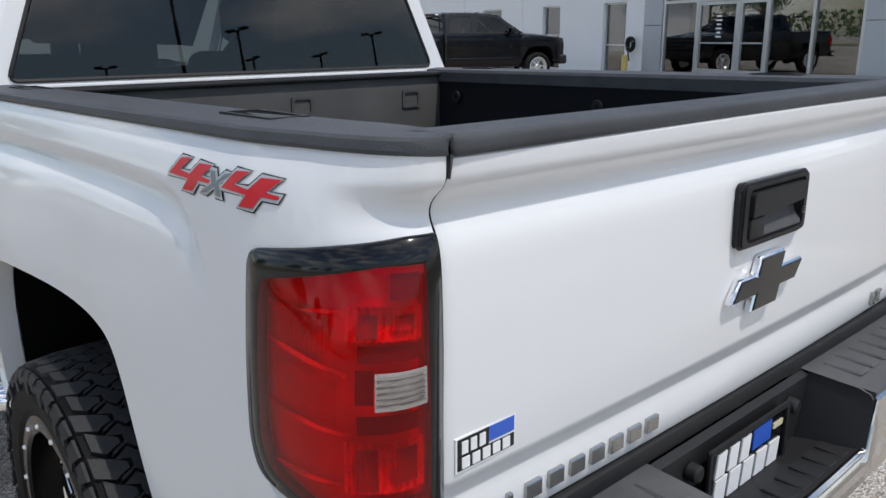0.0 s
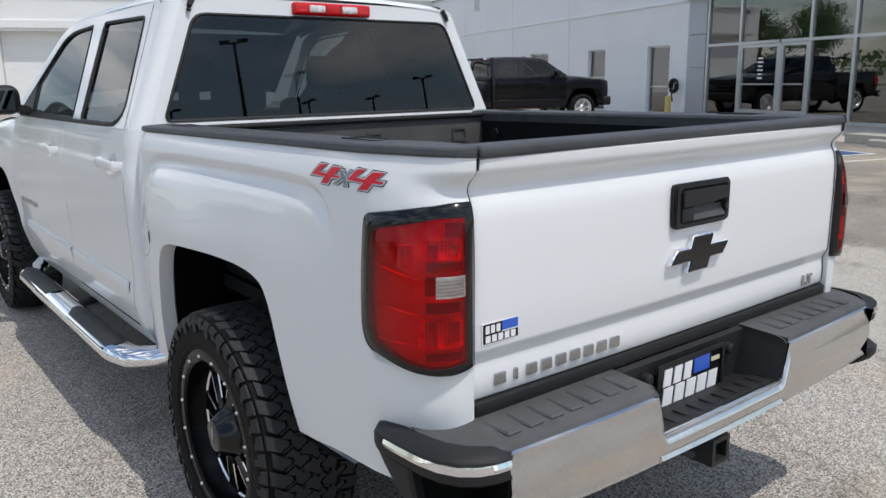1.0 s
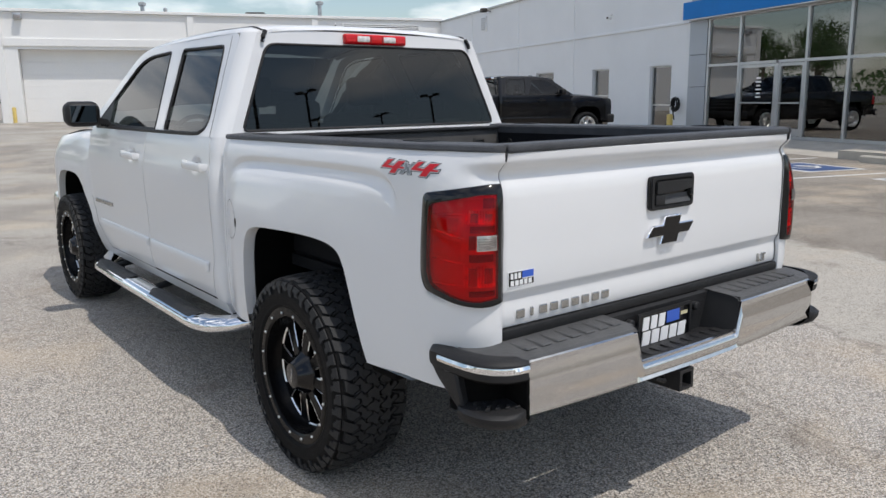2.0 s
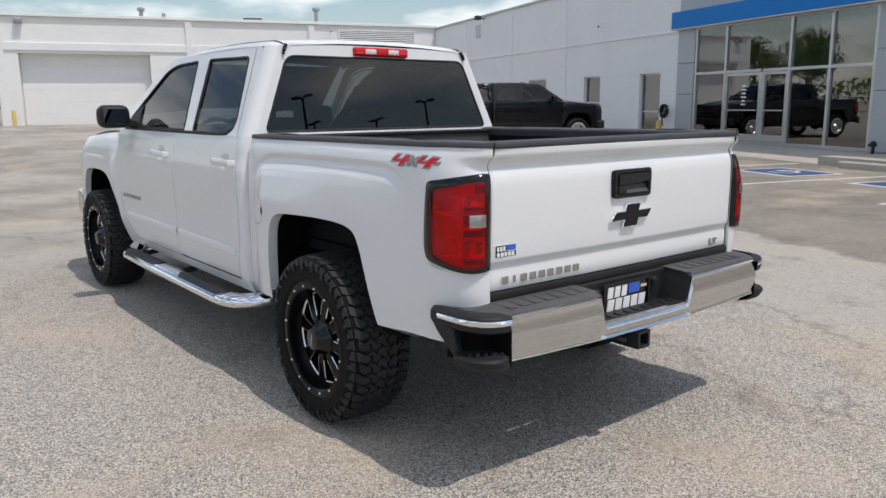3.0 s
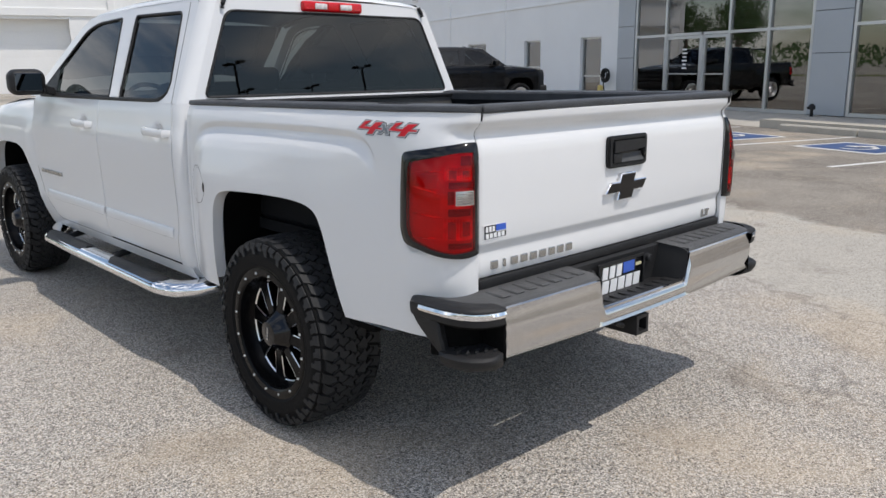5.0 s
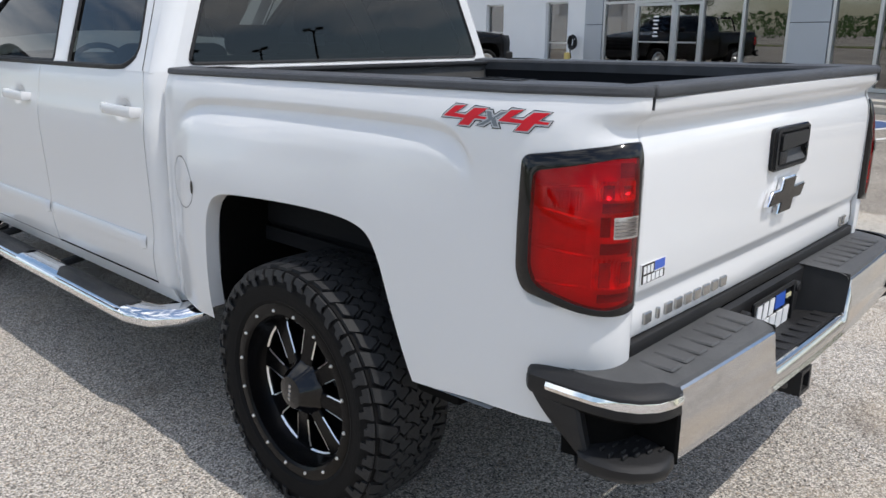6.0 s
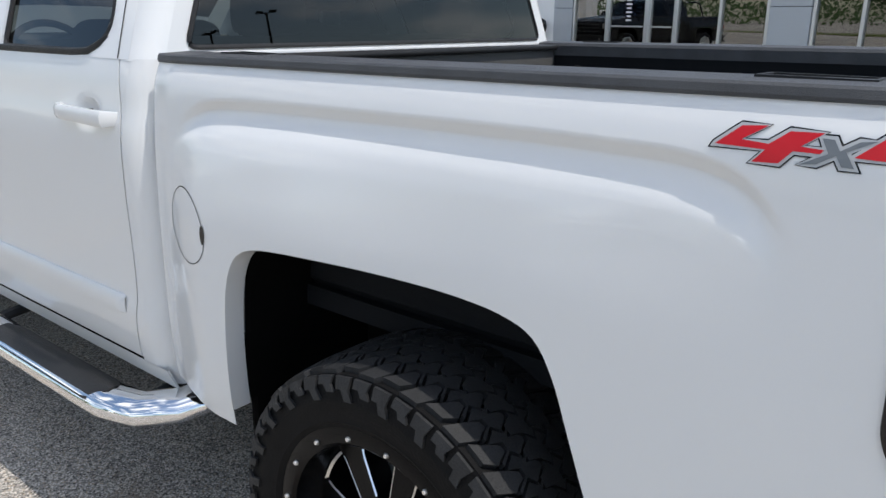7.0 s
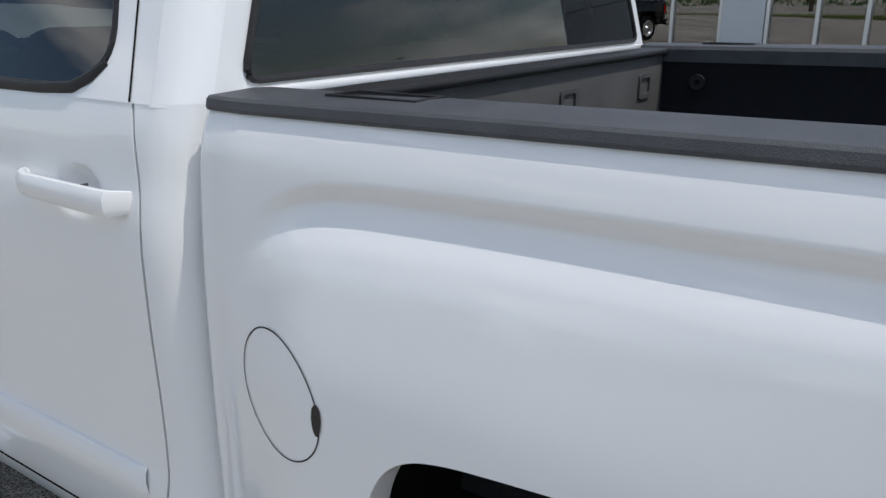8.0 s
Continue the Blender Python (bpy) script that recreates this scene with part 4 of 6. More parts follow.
    def lamp_edge(inset):
        """The outline of the lamp in q and z, walked round once."""
        corners = [(0.0, 0.930), (0.0, 1.292), (0.22, 1.292), (0.48, 1.281), (0.866, 1.257), (0.858, 0.998), (0.812, 0.956), (0.50, 0.932), (0.25, 0.921)]
        ring = rounded([(q * ROUND, z) for q, z in corners], [0.004, 0.004, 0.02, 0.02, 0.020, 0.03, 0.03, 0.04, 0.04], 5)
        fine = []
        for (a, b), (c, d) in zip(ring, ring[1:] + ring[:1]):
            n = max(1, int(math.hypot(c - a, d - b) / 0.016))
            fine += [(a + (c - a) * k / n, b + (d - b) * k / n) for k in range(n)]
        if inset:
            cx_, cz_ = 0.155, 1.088
            fine = [(s + ((0.018 if s < cx_ else 0.009) + inset) * (1 if s < cx_ else -1) * min(1, abs(s - cx_) / 0.11), z + (inset + (0.012 if z > cz_ else 0)) * (-1 if z > cz_ else 1) * min(1, abs(z - cz_) / 0.13)) for s, z in fine]
        return [(s / ROUND, z) for s, z in fine]

    def lamp_at(q, z, off):
        """A place on the lamp, whose corner stands proud of the bed's skin."""
        return bed_point(q, z, off + 0.4 * corner_bulge(q, z))

    def lamp_frame():
        """The gloss black surround, open where the lens sits."""
        outer_, inner_ = lamp_edge(0.0), lamp_edge(0.018)
        rings = []
        for t, off in ((0.0, -0.012), (0.0, 0.002), (0.08, 0.0045), (0.85, 0.007), (1.0, 0.006), (1.0, -0.010)):
            rings.append([lamp_at(a[0] + (b[0] - a[0]) * t, a[1] + (b[1] - a[1]) * t, off) for a, b in zip(outer_, inner_)])
        return grid(rings, closed=True, out=(0.4, -1, 0))

    def lamp_fill(ring, off, bulge=0.0, layers=12):
        """A curved sheet that fills the outline, its middle standing out by bulge."""
        cq, cz = 0.43, 1.085
        rows = [[lamp_at(cq + (q - cq) * t, cz + (z - cz) * t, off + bulge * (1 - t ** 5)) for q, z in ring] for t in [1.0, 0.98, 0.95] + [0.9 - 0.9 * k / layers for k in range(layers)] + [0.0005]]
        return grid(rows, closed=True, out=(0.4, -1, 0))
    lamps = pair("tail_light", lamp_frame, GLOSSY, "red tail light in a gloss black surround", 45)
    panes = pair("red_lens", lambda: lamp_fill(lamp_edge(0.0182), 0.0065, 0.004), LAMPGLASS, "clear red plastic lens", parents=lamps, smooth=60)
    for p in panes:
        p.visible_shadow = False
    pair("lamp_housing", lambda: lamp_fill(lamp_edge(0.012), -0.016), REDBACK, parents=lamps, smooth=60)

    def patch(q0, q1, z0, z1, o0, o1, nq=10, nz=8, wave=0.0, waves=8, slope=0.0):
        """A curved reflector behind the lens; o0 and o1 are its depths at its edge and middle."""
        def make():
            rows = []
            for i in range(nq + 1):
                a = i / nq
                row = []
                for k in range(nz + 1):
                    b = k / nz
                    dish = math.sin(math.pi * a) * math.sin(math.pi * b)
                    q = q0 + (q1 - q0) * a
                    row.append(lamp_at(q, z0 + (z1 - z0) * b + slope * (q - q0), o0 + (o1 - o0) * dish + wave * math.sin(a * waves * math.pi)))
                rows.append(row)
            return grid(rows, out=(0.4, -1, 0))
        return make
    # two fluted reflector bowls, dark steps between them, ledges that run on round the side
    for z0, z1 in ((1.176, 1.216), (0.986, 1.054)):
        pair("reflector_bowl", patch(0.14, 0.42, z0, z1, 0.002, -0.014, 40, 8, 0.0016, 20), REDBRIGHT, parents=lamps, smooth=20)
        pair("reflector_flute", patch(0.17, 0.25, z0 + 0.012, z1 - 0.010, 0.003, -0.004, 24, 6, 0.002, 10), BOWL, parents=lamps, smooth=20)
        pair("reflector_flute", patch(0.31, 0.38, z0 + 0.004, z1 - 0.008, 0.003, -0.004, 24, 6, 0.002, 8), BOWL, parents=lamps, smooth=20)
    for q0, q1, z0, z1 in ((0.14, 0.27, 1.222, 1.252), (0.14, 0.38, 1.150, 1.170), (0.16, 0.38, 1.062, 1.086), (0.14, 0.38, 0.956, 0.974), (0.325, 0.385, 1.100, 1.142)):
        pair("lamp_step", patch(q0, q1, z0, z1, -0.002, -0.006), DARKLAMP, parents=lamps)
    for z0, q0, sl in ((1.200, 0.44, -0.03), (1.128, 0.42, 0.05), (1.052, 0.40, 0.02), (0.985, 0.44, -0.02)):
        pair("lamp_ledge", patch(q0, 0.775, z0, z0 + 0.007, -0.008, -0.003, 12, 2, slope=sl), REDBRIGHT, parents=lamps)
    pair("side_reflector", patch(0.50, 0.72, 1.150, 1.190, -0.012, -0.011, 40, 4, 0.0007, 30), RED, parents=lamps, smooth=20)
    pair("side_panel", patch(0.46, 0.74, 1.062, 1.120, -0.012, -0.010, slope=0.03), RED, parents=lamps)
    clear = pair("reverse_lens", patch(0.135, 0.310, 1.101, 1.141, 0.0155, 0.0165), LAMPCLEAR, "clear reversing lens", parents=lamps, smooth=60)
    for p in clear:
        p.visible_shadow = False
    pair("reverse_bowl", patch(0.132, 0.313, 1.098, 1.144, 0.0122, 0.0130, 12, 8), BOWL, parents=lamps, smooth=60)
    for k in range(5):
        z = 1.1035 + k * 0.0075
        pair("lens_rib", patch(0.140, 0.306, z, z + 0.0022, 0.0142, 0.0148, 8, 1), CLEAR, parents=lamps)

    # -- bumper --
    wrap = [(0.835, -0.150), (0.870, -0.146), (0.908, -0.132), (0.940, -0.105), (0.962, -0.065), (0.973, -0.015), (0.978, 0.05), (0.980, 0.103)]

    def face_y(x):
        return -0.172 + 0.022 * (abs(x) / 0.83) ** 2
    N0, N1 = -0.345, 0.275
    cols = sorted([-0.83 + k * 1.66 / 60 for k in range(61)] + [N0, N0 + 0.03, N1, N1 - 0.03])
    rows = []
    for x in cols:
        t = ease((x - N0) / 0.03) * ease((N1 - x) / 0.03)
        top = 0.778 - 0.108 * t
        low = 0.600 - 0.012 * math.cos(x * 1.8)
        y0 = face_y(x)
        rows.append([(x, y0 + 0.06, low + 0.012), (x, y0 + 0.020, low), (x, y0 + 0.006, low + 0.010)] + [(x, y0 + 0.017 * (1 - math.sin(math.pi * s)), low + 0.015 + (top - low - 0.022) * s) for s in (0.1, 0.3, 0.5, 0.7, 0.9)] + [(x, y0 + 0.010, top - 0.004), (x, y0 + 0.018, top), (x, y0 + 0.026, top - 0.003)])
    chrome = body("rear_bumper", grid(rows, out=(0, -1, 0)), SATIN if fancy else PLASTIC, text="chrome step bumper" if fancy else "black step bumper")

    def strip():
        rows = []
        for i, (x, y) in enumerate(wrap):
            h = 0.0105 - 0.001 * i / 7
            c = 0.760
            nx, ny = ease((i - 1) / 5), -1 + ease((i - 1) / 5)
            rows.append([(x - 0.02 * nx, y - 0.02 * ny, c + h + 0.002), (x + 0.002 * nx, y + 0.002 * ny, c + h), (x + 0.006 * nx, y + 0.006 * ny, c), (x + 0.002 * nx, y + 0.002 * ny, c - h), (x - 0.02 * nx, y - 0.02 * ny, c - h - 0.002)])
        return grid(rows, out=(0.4, -1, 0))
    pair("corner_trim", strip, CHROME if fancy else PLASTIC, parents=[chrome, chrome])

    def endcap():
        """The shoulder over the trim, the side that slants back to the step, and the pocket."""
        rows = []
        for i, (x, y) in enumerate(wrap + [(0.978, 0.135), (0.972, 0.157), (0.960, 0.172), (0.94, 0.180)]):
            fall_ = (0.0, 0.002, 0.006, 0.014, 0.024)[max(0, i - 7)]
            back = 0.004 * ease((i - 3) / 4) + (0.016, 0.008, 0.002)[min(i, 2)] + fall_
            rows.append([(x - 0.05, y + 0.03, 0.793 - back), (x - 0.026, y + 0.014, 0.791 - back), (x - 0.012, y + 0.006, 0.787 - back), (x - 0.003, y, 0.781 - back), (x, y, 0.774 - fall_), (x, y, 0.740), (x - 0.004, y, 0.726)])
        bm = grid(rows, out=(0.5, -1, 0.2))
        ahead = table([(0.575, 0.0), (0.60, 0.018), (0.62, 0.040), (0.655, 0.085), (0.69, 0.125), (0.726, 0.155)])
        rows = []
        for k in range(13):
            z = 0.578 + 0.148 * k / 12
            a, b = min(0.022 - 0.030 * (1 - k / 12), ahead(z) - 0.012), ahead(z)
            x = 0.974 - 0.022 * (1 - k / 12) ** 2
            rows.append([(x - 0.085, a + 0.02, z), (x - 0.008, a, z), (x, a + 0.006, z), (x + 0.002, a + (b - a) * 0.4, z), (x + 0.001, a + (b - a) * 0.75, z), (x - 0.006, b - 0.006, z), (x - 0.018, b, z), (x - 0.06, b + 0.004, z)])
        grid(rows, bm, out=(1, 0, 0))
        return bm
    caps = pair("end_cap", endcap, PLASTIC, "black plastic bumper end", 40, parents=[chrome, chrome])

    def shaded_pocket():
        """Ceiling, back and inner wall of the pocket over the corner step, near-black in place of its shade."""
        bm = bmesh.new()
        grid([[(x, y, 0.735), (x + 0.004, y - 0.006, 0.60)] for x, y in ((0.832, -0.045), (0.870, -0.038), (0.905, -0.018), (0.932, 0.012), (0.948, 0.045), (0.955, 0.075))], bm, out=(0.4, -1, 0))
        grid([[(x - 0.004, y, 0.726), (x - 0.012, y + 0.010, 0.716), (x - 0.10, y + 0.11, 0.726)] for x, y in wrap[:7]], bm, out=(0, 0, -1))
        grid([[(0.828, -0.148, z), (0.835, -0.142, z), (0.838, -0.130, z), (0.835, -0.04, z)] for z in (0.73, 0.66, 0.60)], bm, out=(1, 0, 0))
        return bm
    pair("shaded_pocket", shaded_pocket, DARK, parents=[chrome, chrome])

    def corner_step():
        plan = [(0.831, -0.138), (0.850, -0.150), (0.885, -0.154), (0.922, -0.140), (0.953, -0.112), (0.973, -0.072), (0.980, -0.025), (0.974, 0.015)]
        rows = [[(x - 0.10, y + 0.115, 0.641), (x - 0.06, y + 0.06, 0.637), (x - 0.016, y + 0.012, 0.628), (x - 0.005, y + 0.004, 0.626), (x + 0.002, y - 0.002, 0.618), (x + 0.001, y - 0.001, 0.602), (x - 0.014, y + 0.011, 0.580), (x - 0.045, y + 0.035, 0.569), (x - 0.09, y + 0.07, 0.566)] for x, y in plan]
        return grid(rows, out=(0.4, -1, 0))
    pair("corner_step", corner_step, PLASTIC, "black plastic corner step with a raised tread", 40, parents=[chrome, chrome])

    for s in (-1, 1):
        for k in range(4):
            for j in range(3):
                x, y = 0.850 + k * 0.028 + (j % 2) * 0.012, -0.120 + j * 0.028 + k * 0.014
                body("tread_stud", box(s * x - 0.009, s * x + 0.009, y - 0.003, y + 0.003, 0.628, 0.640, 0.002, 1), PLASTIC, chrome)

    # step pads on top, to each side of the plate pocket
    def pad(x0, x1):
        bm = bmesh.new()
        n = 24
        rows = []
        for k in range(n + 1):
            x = x0 + (x1 - x0) * k / n
            yb = 0.028 + 0.10 * ease((abs(x) - 0.80) / 0.16)
            yf = face_y(x) + 0.016 if abs(x) < 0.83 else min(0.1, -0.134 + 0.24 * ((abs(x) - 0.83) / 0.15) ** 2)
            d = 0.010 * ease((abs(x) - 0.80) / 0.12)
            rows.append([(x, yf, 0.776 - d / 2), (x, yf + 0.006, 0.786 - d), (x, yf + 0.03, 0.794 - d), (x, yb - 0.02, 0.800 - d), (x, yb, 0.80 - d), (x, yb, 0.75)])
        grid(rows, bm, out=(0, 0, 1))
        return bm
    body("step_pad", pad(-0.925, N0 + 0.014), GREYPAD, chrome, "grey-black ribbed step pad")
    body("step_pad", pad(N1 - 0.014, 0.925), GREYPAD, chrome, "grey-black ribbed step pad")
    for k in range(24):
        x = -0.80 + k * 0.066
        if x + 0.05 < N0 or x > N1 + 0.02:
            body("pad_rib", box(x, x + 0.045, -0.105, -0.02, 0.793, 0.8015, 0.004, 1), GREYPAD, chrome)
    pocket = bmesh.new()
    grid([[(x, -0.158, 0.668), (x, -0.10, 0.662), (x, -0.052, 0.660), (x, -0.016, 0.655)] for x in (N0, -0.2, 0.0, 0.1, N1)], pocket, out=(0, 0, 1))
    for k in range(9):
        x = -0.29 + k * 0.06
        body("pocket_rib", box(x, x + 0.035, -0.135, -0.075, 0.661, 0.667, 0.002, 1), PLASTIC, chrome)
    grid([[(x, -0.020, 0.55), (x, -0.018, 0.79), (x, -0.002, 0.797)] for x in (N0 - 0.02, 0.0, N1 + 0.02)], pocket, out=(0, -1, 0))
    for x, s in ((N0, 1), (N1, -1)):
        grid([[(x + s * 0.006, face_y(x) + 0.014, 0.792), (x + s * 0.009, -0.016, 0.799)], [(x + s * 0.030, face_y(x) + 0.012, 0.660), (x + s * 0.06, -0.016, 0.652)]], pocket, out=(s, 0, 0))
    body("plate_pocket", pocket, PLASTIC, chrome, "black plastic plate pocket")
    body("gate_sill", box(-0.80, 0.80, 0.0, 0.05, 0.797, 0.832, 0.006, 2), PLASTIC, chrome)
    for x in (-0.225, 0.165):
        kn = shift(lathe([(0.0, -0.022), (0.012, -0.022), (0.017, -0.018), (0.018, 0.0)], 18), Matrix.Translation((x, -0.022, 0.752)) @ Matrix.Rotation(math.pi / 2, 4, "Z"))
        body("plate_light", kn, PLASTIC, chrome)
    px, pz = -0.033, 0.700
    plate = body("number_plate", box(px - 0.153, px + 0.153, -0.038, -0.030, pz - 0.072, pz + 0.078, 0.004, 1), GLOSSY, chrome, "black dealer plate with white bars and a blue panel")
    body("plate_frame", thicken(holed(rounded([(px - 0.158, pz - 0.077), (px + 0.158, pz - 0.077), (px + 0.158, pz + 0.083), (px - 0.158, pz + 0.083)], 0.008), [[(px - 0.147, pz - 0.066), (px + 0.147, pz - 0.066), (px + 0.147, pz + 0.072), (px - 0.147, pz + 0.072)]], lambda a, b: (a, -0.043, b), out=(0, -1, 0)), 0.006), PLASTIC, plate)
    if fancy:
        body("plate_panel", box(px + 0.010, px + 0.085, -0.0405, -0.037, pz + 0.022, pz + 0.066), DECALBLUE, plate)
        body("plate_bar", box(px + 0.095, px + 0.135, -0.0405, -0.037, pz + 0.038, pz + 0.050), material("pale gold", (0.6, 0.55, 0.35), 0.4), plate)
        for k in range(3):
            x = px - 0.132 + k * 0.046
            body("plate_bar", shift(prism([(x, pz + 0.016), (x + 0.034, pz + 0.016), (x + 0.040, pz + 0.064), (x + 0.006, pz + 0.064)], 0.003), Matrix.Translation((0, -0.0410, 0))), DECALWHITE, plate)
        for k in range(5):
            x = px - 0.134 + k * 0.053
            body("plate_bar", shift(prism([(x, pz - 0.040), (x + 0.043, pz - 0.040), (x + 0.050, pz + 0.010), (x + 0.007, pz + 0.010)], 0.003), Matrix.Translation((0, -0.0410, 0))), DECALWHITE, plate)
        body("plate_bar", box(px - 0.075, px + 0.075, -0.0405, -0.037, pz - 0.061, pz - 0.049), DECALWHITE, plate)

    # hitch receiver
    hit = holed([(-0.040, -0.038), (0.040, -0.038), (0.040, 0.038), (-0.040, 0.038)], [[(-0.026, -0.026), (0.026, -0.026), (0.026, 0.026), (-0.026, 0.026)]], lambda a, b: (a - 0.065, -0.165, b + 0.548), out=(0, -1, 0))
    thicken(hit, 0.25)
    body("hitch_receiver", hit, PLASTIC, text="black square hitch receiver")
    body("hitch_bar", box(-0.52, 0.40, 0.02, 0.09, 0.52, 0.58, 0.01, 2), DARK)
    body("tow_hook", tube([(-0.20, -0.10, 0.60), (-0.20, -0.135, 0.575), (-0.165, -0.14, 0.56), (-0.14, -0.10, 0.56)], 0.010, 8), PLASTIC)
    body("wiring_plug", box(-0.175, -0.125, -0.110, -0.06, 0.56, 0.60, 0.006, 2), PLASTIC)

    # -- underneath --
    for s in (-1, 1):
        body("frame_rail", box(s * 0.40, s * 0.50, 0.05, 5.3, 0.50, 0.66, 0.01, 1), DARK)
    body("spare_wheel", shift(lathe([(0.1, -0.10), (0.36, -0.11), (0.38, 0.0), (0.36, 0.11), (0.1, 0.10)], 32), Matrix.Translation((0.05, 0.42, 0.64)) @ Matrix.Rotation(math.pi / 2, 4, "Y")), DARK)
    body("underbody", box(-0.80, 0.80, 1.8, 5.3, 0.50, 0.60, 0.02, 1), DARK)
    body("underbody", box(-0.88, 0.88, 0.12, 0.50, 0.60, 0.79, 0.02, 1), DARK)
    body("exhaust", tube([(0.55, 2.6, 0.50), (0.55, 1.5, 0.52), (0.62, 1.0, 0.70), (0.62, 0.4, 0.55), (0.66, 0.2, 0.52)], 0.035, 10), GALV)
    part("axle", tube([(-0.80, AXLES[0], radius), (0.80, AXLES[0], radius)], 0.05, 12), DARK, truck)
    part("axle", tube([(-0.80, AXLES[1], radius), (0.80, AXLES[1], radius)], 0.04, 12), DARK, truck)
    part("differential", shift(lathe([(0.0, -0.14), (0.11, -0.12), (0.15, 0.0), (0.11, 0.12), (0.0, 0.14)], 20), Matrix.Translation((0.05, AXLES[0], radius))), DARK, truck)
    for s in (-1, 1):
        body("leaf_spring", tube([(s * 0.52, 0.35, 0.62), (s * 0.52, 0.7, 0.52), (s * 0.52, 1.03, 0.49), (s * 0.52, 1.4, 0.52), (s * 0.52, 1.75, 0.60)], 0.03, 6), DARK)

    # -- cab sides --
    def panel(ya, yb, za, zb, ny, nz):
        """A piece of the cab's side between two edges that may bend with height."""
        def make():
            rows = []
            for k in range(nz + 1):
                z = za + (zb - za) * k / nz
                a, b = ya(z), yb(z)
                rows.append([Vector((cab_x(a + (b - a) * i / ny, z), a + (b - a) * i / ny, z)) for i in range(ny + 1)])
            bm = bmesh.new()
            inner_ = [[Vector((p.x - 0.006, p.y, p.z)) for p in (r[0], r[-1])] for r in rows]
            grid(rows, bm, out=(1, 0, 0))
            grid([[r[0], i[0]] for r, i in zip(rows, inner_)], bm)
            grid([[r[-1], i[1]] for r, i in zip(rows, inner_)], bm)
            return bm
        return make
    def cab_corner():
        rows = []
        for k in range(41):
            z = 0.505 + 0.867 * k / 40
            x, b = CABX(z), G1(z) - 0.003
            e = min(1.925, b - 0.004)
            p0, p2 = Vector((x - 0.060, 1.857, z)), Vector((x, e, z))
            p1 = Vector((x, 1.857, z)).lerp((p0 + p2) / 2, 0.25)
            rows.append([(x - 0.12, 1.857, z)] + [p0 * (1 - u) ** 2 + p1 * 2 * u * (1 - u) + p2 * u * u for u in (k_ / 8 for k_ in range(9))] + [(x, b, z), (x - 0.006, b, z)])
        return grid(rows, out=(1, -0.5, 0))
    pair("cab_corner", cab_corner, paint, smooth=60)
    rear_doors = pair("rear_door", panel(lambda z: G1(z) + 0.003, lambda z: 2.928, 0.572, 1.372, 70, 70), paint, smooth=40)
    front_doors = pair("front_door", panel(lambda z: 2.934, lambda z: G3(z) - 0.003, 0.565, 1.372, 80, 70), paint, smooth=40)
    pair("rocker_panel", panel(lambda z: 1.865, lambda z: 4.09, 0.50, 0.562, 20, 5), paint, smooth=40)
    # dark strips close behind the door gaps stand in for their shade
    for edge in (G1, lambda z: 2.931, G3):
        pair("door_gap_shade", lambda: grid([[(CABX(z) - 0.0065, edge(z) + d, z) for d in (-0.007, 0.007)] for z in [0.56 + 0.81 * k / 30 for k in range(31)]], out=(1, 0, 0)), DARK)
    pair("side_backing", lambda: grid([[(0.915, y, z) for y in (1.965, 4.2)] for z in (0.53, 1.34)], out=(1, 0, 0)), DARK)

    def fender():
        ys = sorted(set([round(4.14 + i * 1.40 / 50, 4) for i in range(51)] + [p[0] for p in ARCH_FRONT if p[0] > 4.14]))
        rows = []
        for y in ys:
            top = 1.345 - 0.10 * ease((y - 4.2) / 1.5)
            low = low_edge(ARCH_FRONT, y, 0.56, 0.62)
            rows.append([Vector((cab_x(y, low + (top - low) * k / 40) - (0.04 * (k / 40) ** 8), y, low + (top - low) * k / 40)) for k in range(41)])
        bm = grid(rows, out=(1, 0, 0))
        # the part behind the wheel, up to the door's edge
        strip_ = []
        for k in range(31):
            z = 0.56 + (1.345 - 0.56) * k / 30
            a = G3(z) + 0.003
            b = 4.14
            if z < 0.75:
                b = 4.10 + (z - 0.56) / 0.16 * 0.075
            b = max(b, a + 0.002)
            strip_.append([Vector((cab_x(a + (b - a) * i / 5, z), a + (b - a) * i / 5, z)) for i in range(6)])
        grid(strip_, bm, out=(1, 0, 0))
        grid([[Vector((cab_x(y, z), y, z)), Vector((cab_x(y, z) - 0.045, y, z - 0.002))] for y, z in ARCH_FRONT], bm)
        return bm
    fenders = pair("front_fender", fender, paint, smooth=40)

    for s, fd, rd in zip((-1, 1), front_doors, rear_doors):
        for door, y0, y1 in ((rd, 2.008, 2.918), (fd, 2.945, 3.99)):
            rows = []
            for k in range(41):
                y = y0 + (y1 - y0) * k / 40
                e = 0.0 if 0 < k < 40 else -0.007
                rows.append([(s * (cab_x(y, z) + d + e), y, z) for z, d in ((0.694, -0.002), (0.700, 0.008), (0.722, 0.011), (0.742, 0.011), (0.750, 0.006), (0.752, -0.002))])
            body("side_moulding", grid(rows, out=(s, 0, 0)), paint, door)
        for (hy, hz_), door in zip(HANDLES, (rd, fd)):
            x = CABX(hz_)
            h = bmesh.new()
            sec = []
            for k in range(13):
                t = k / 12
                y = hy - 0.150 + 0.294 * t
                out_ = -0.014 + 0.042 * ease(t / 0.10) * (0.45 + 0.55 * ease((1 - t) / 0.12))
                hh = (0.0205 - 0.002 * t) * (0.75 + 0.25 * ease(t / 0.05))
                zc = hz_ - 0.002 + 0.004 * (t - 0.5)
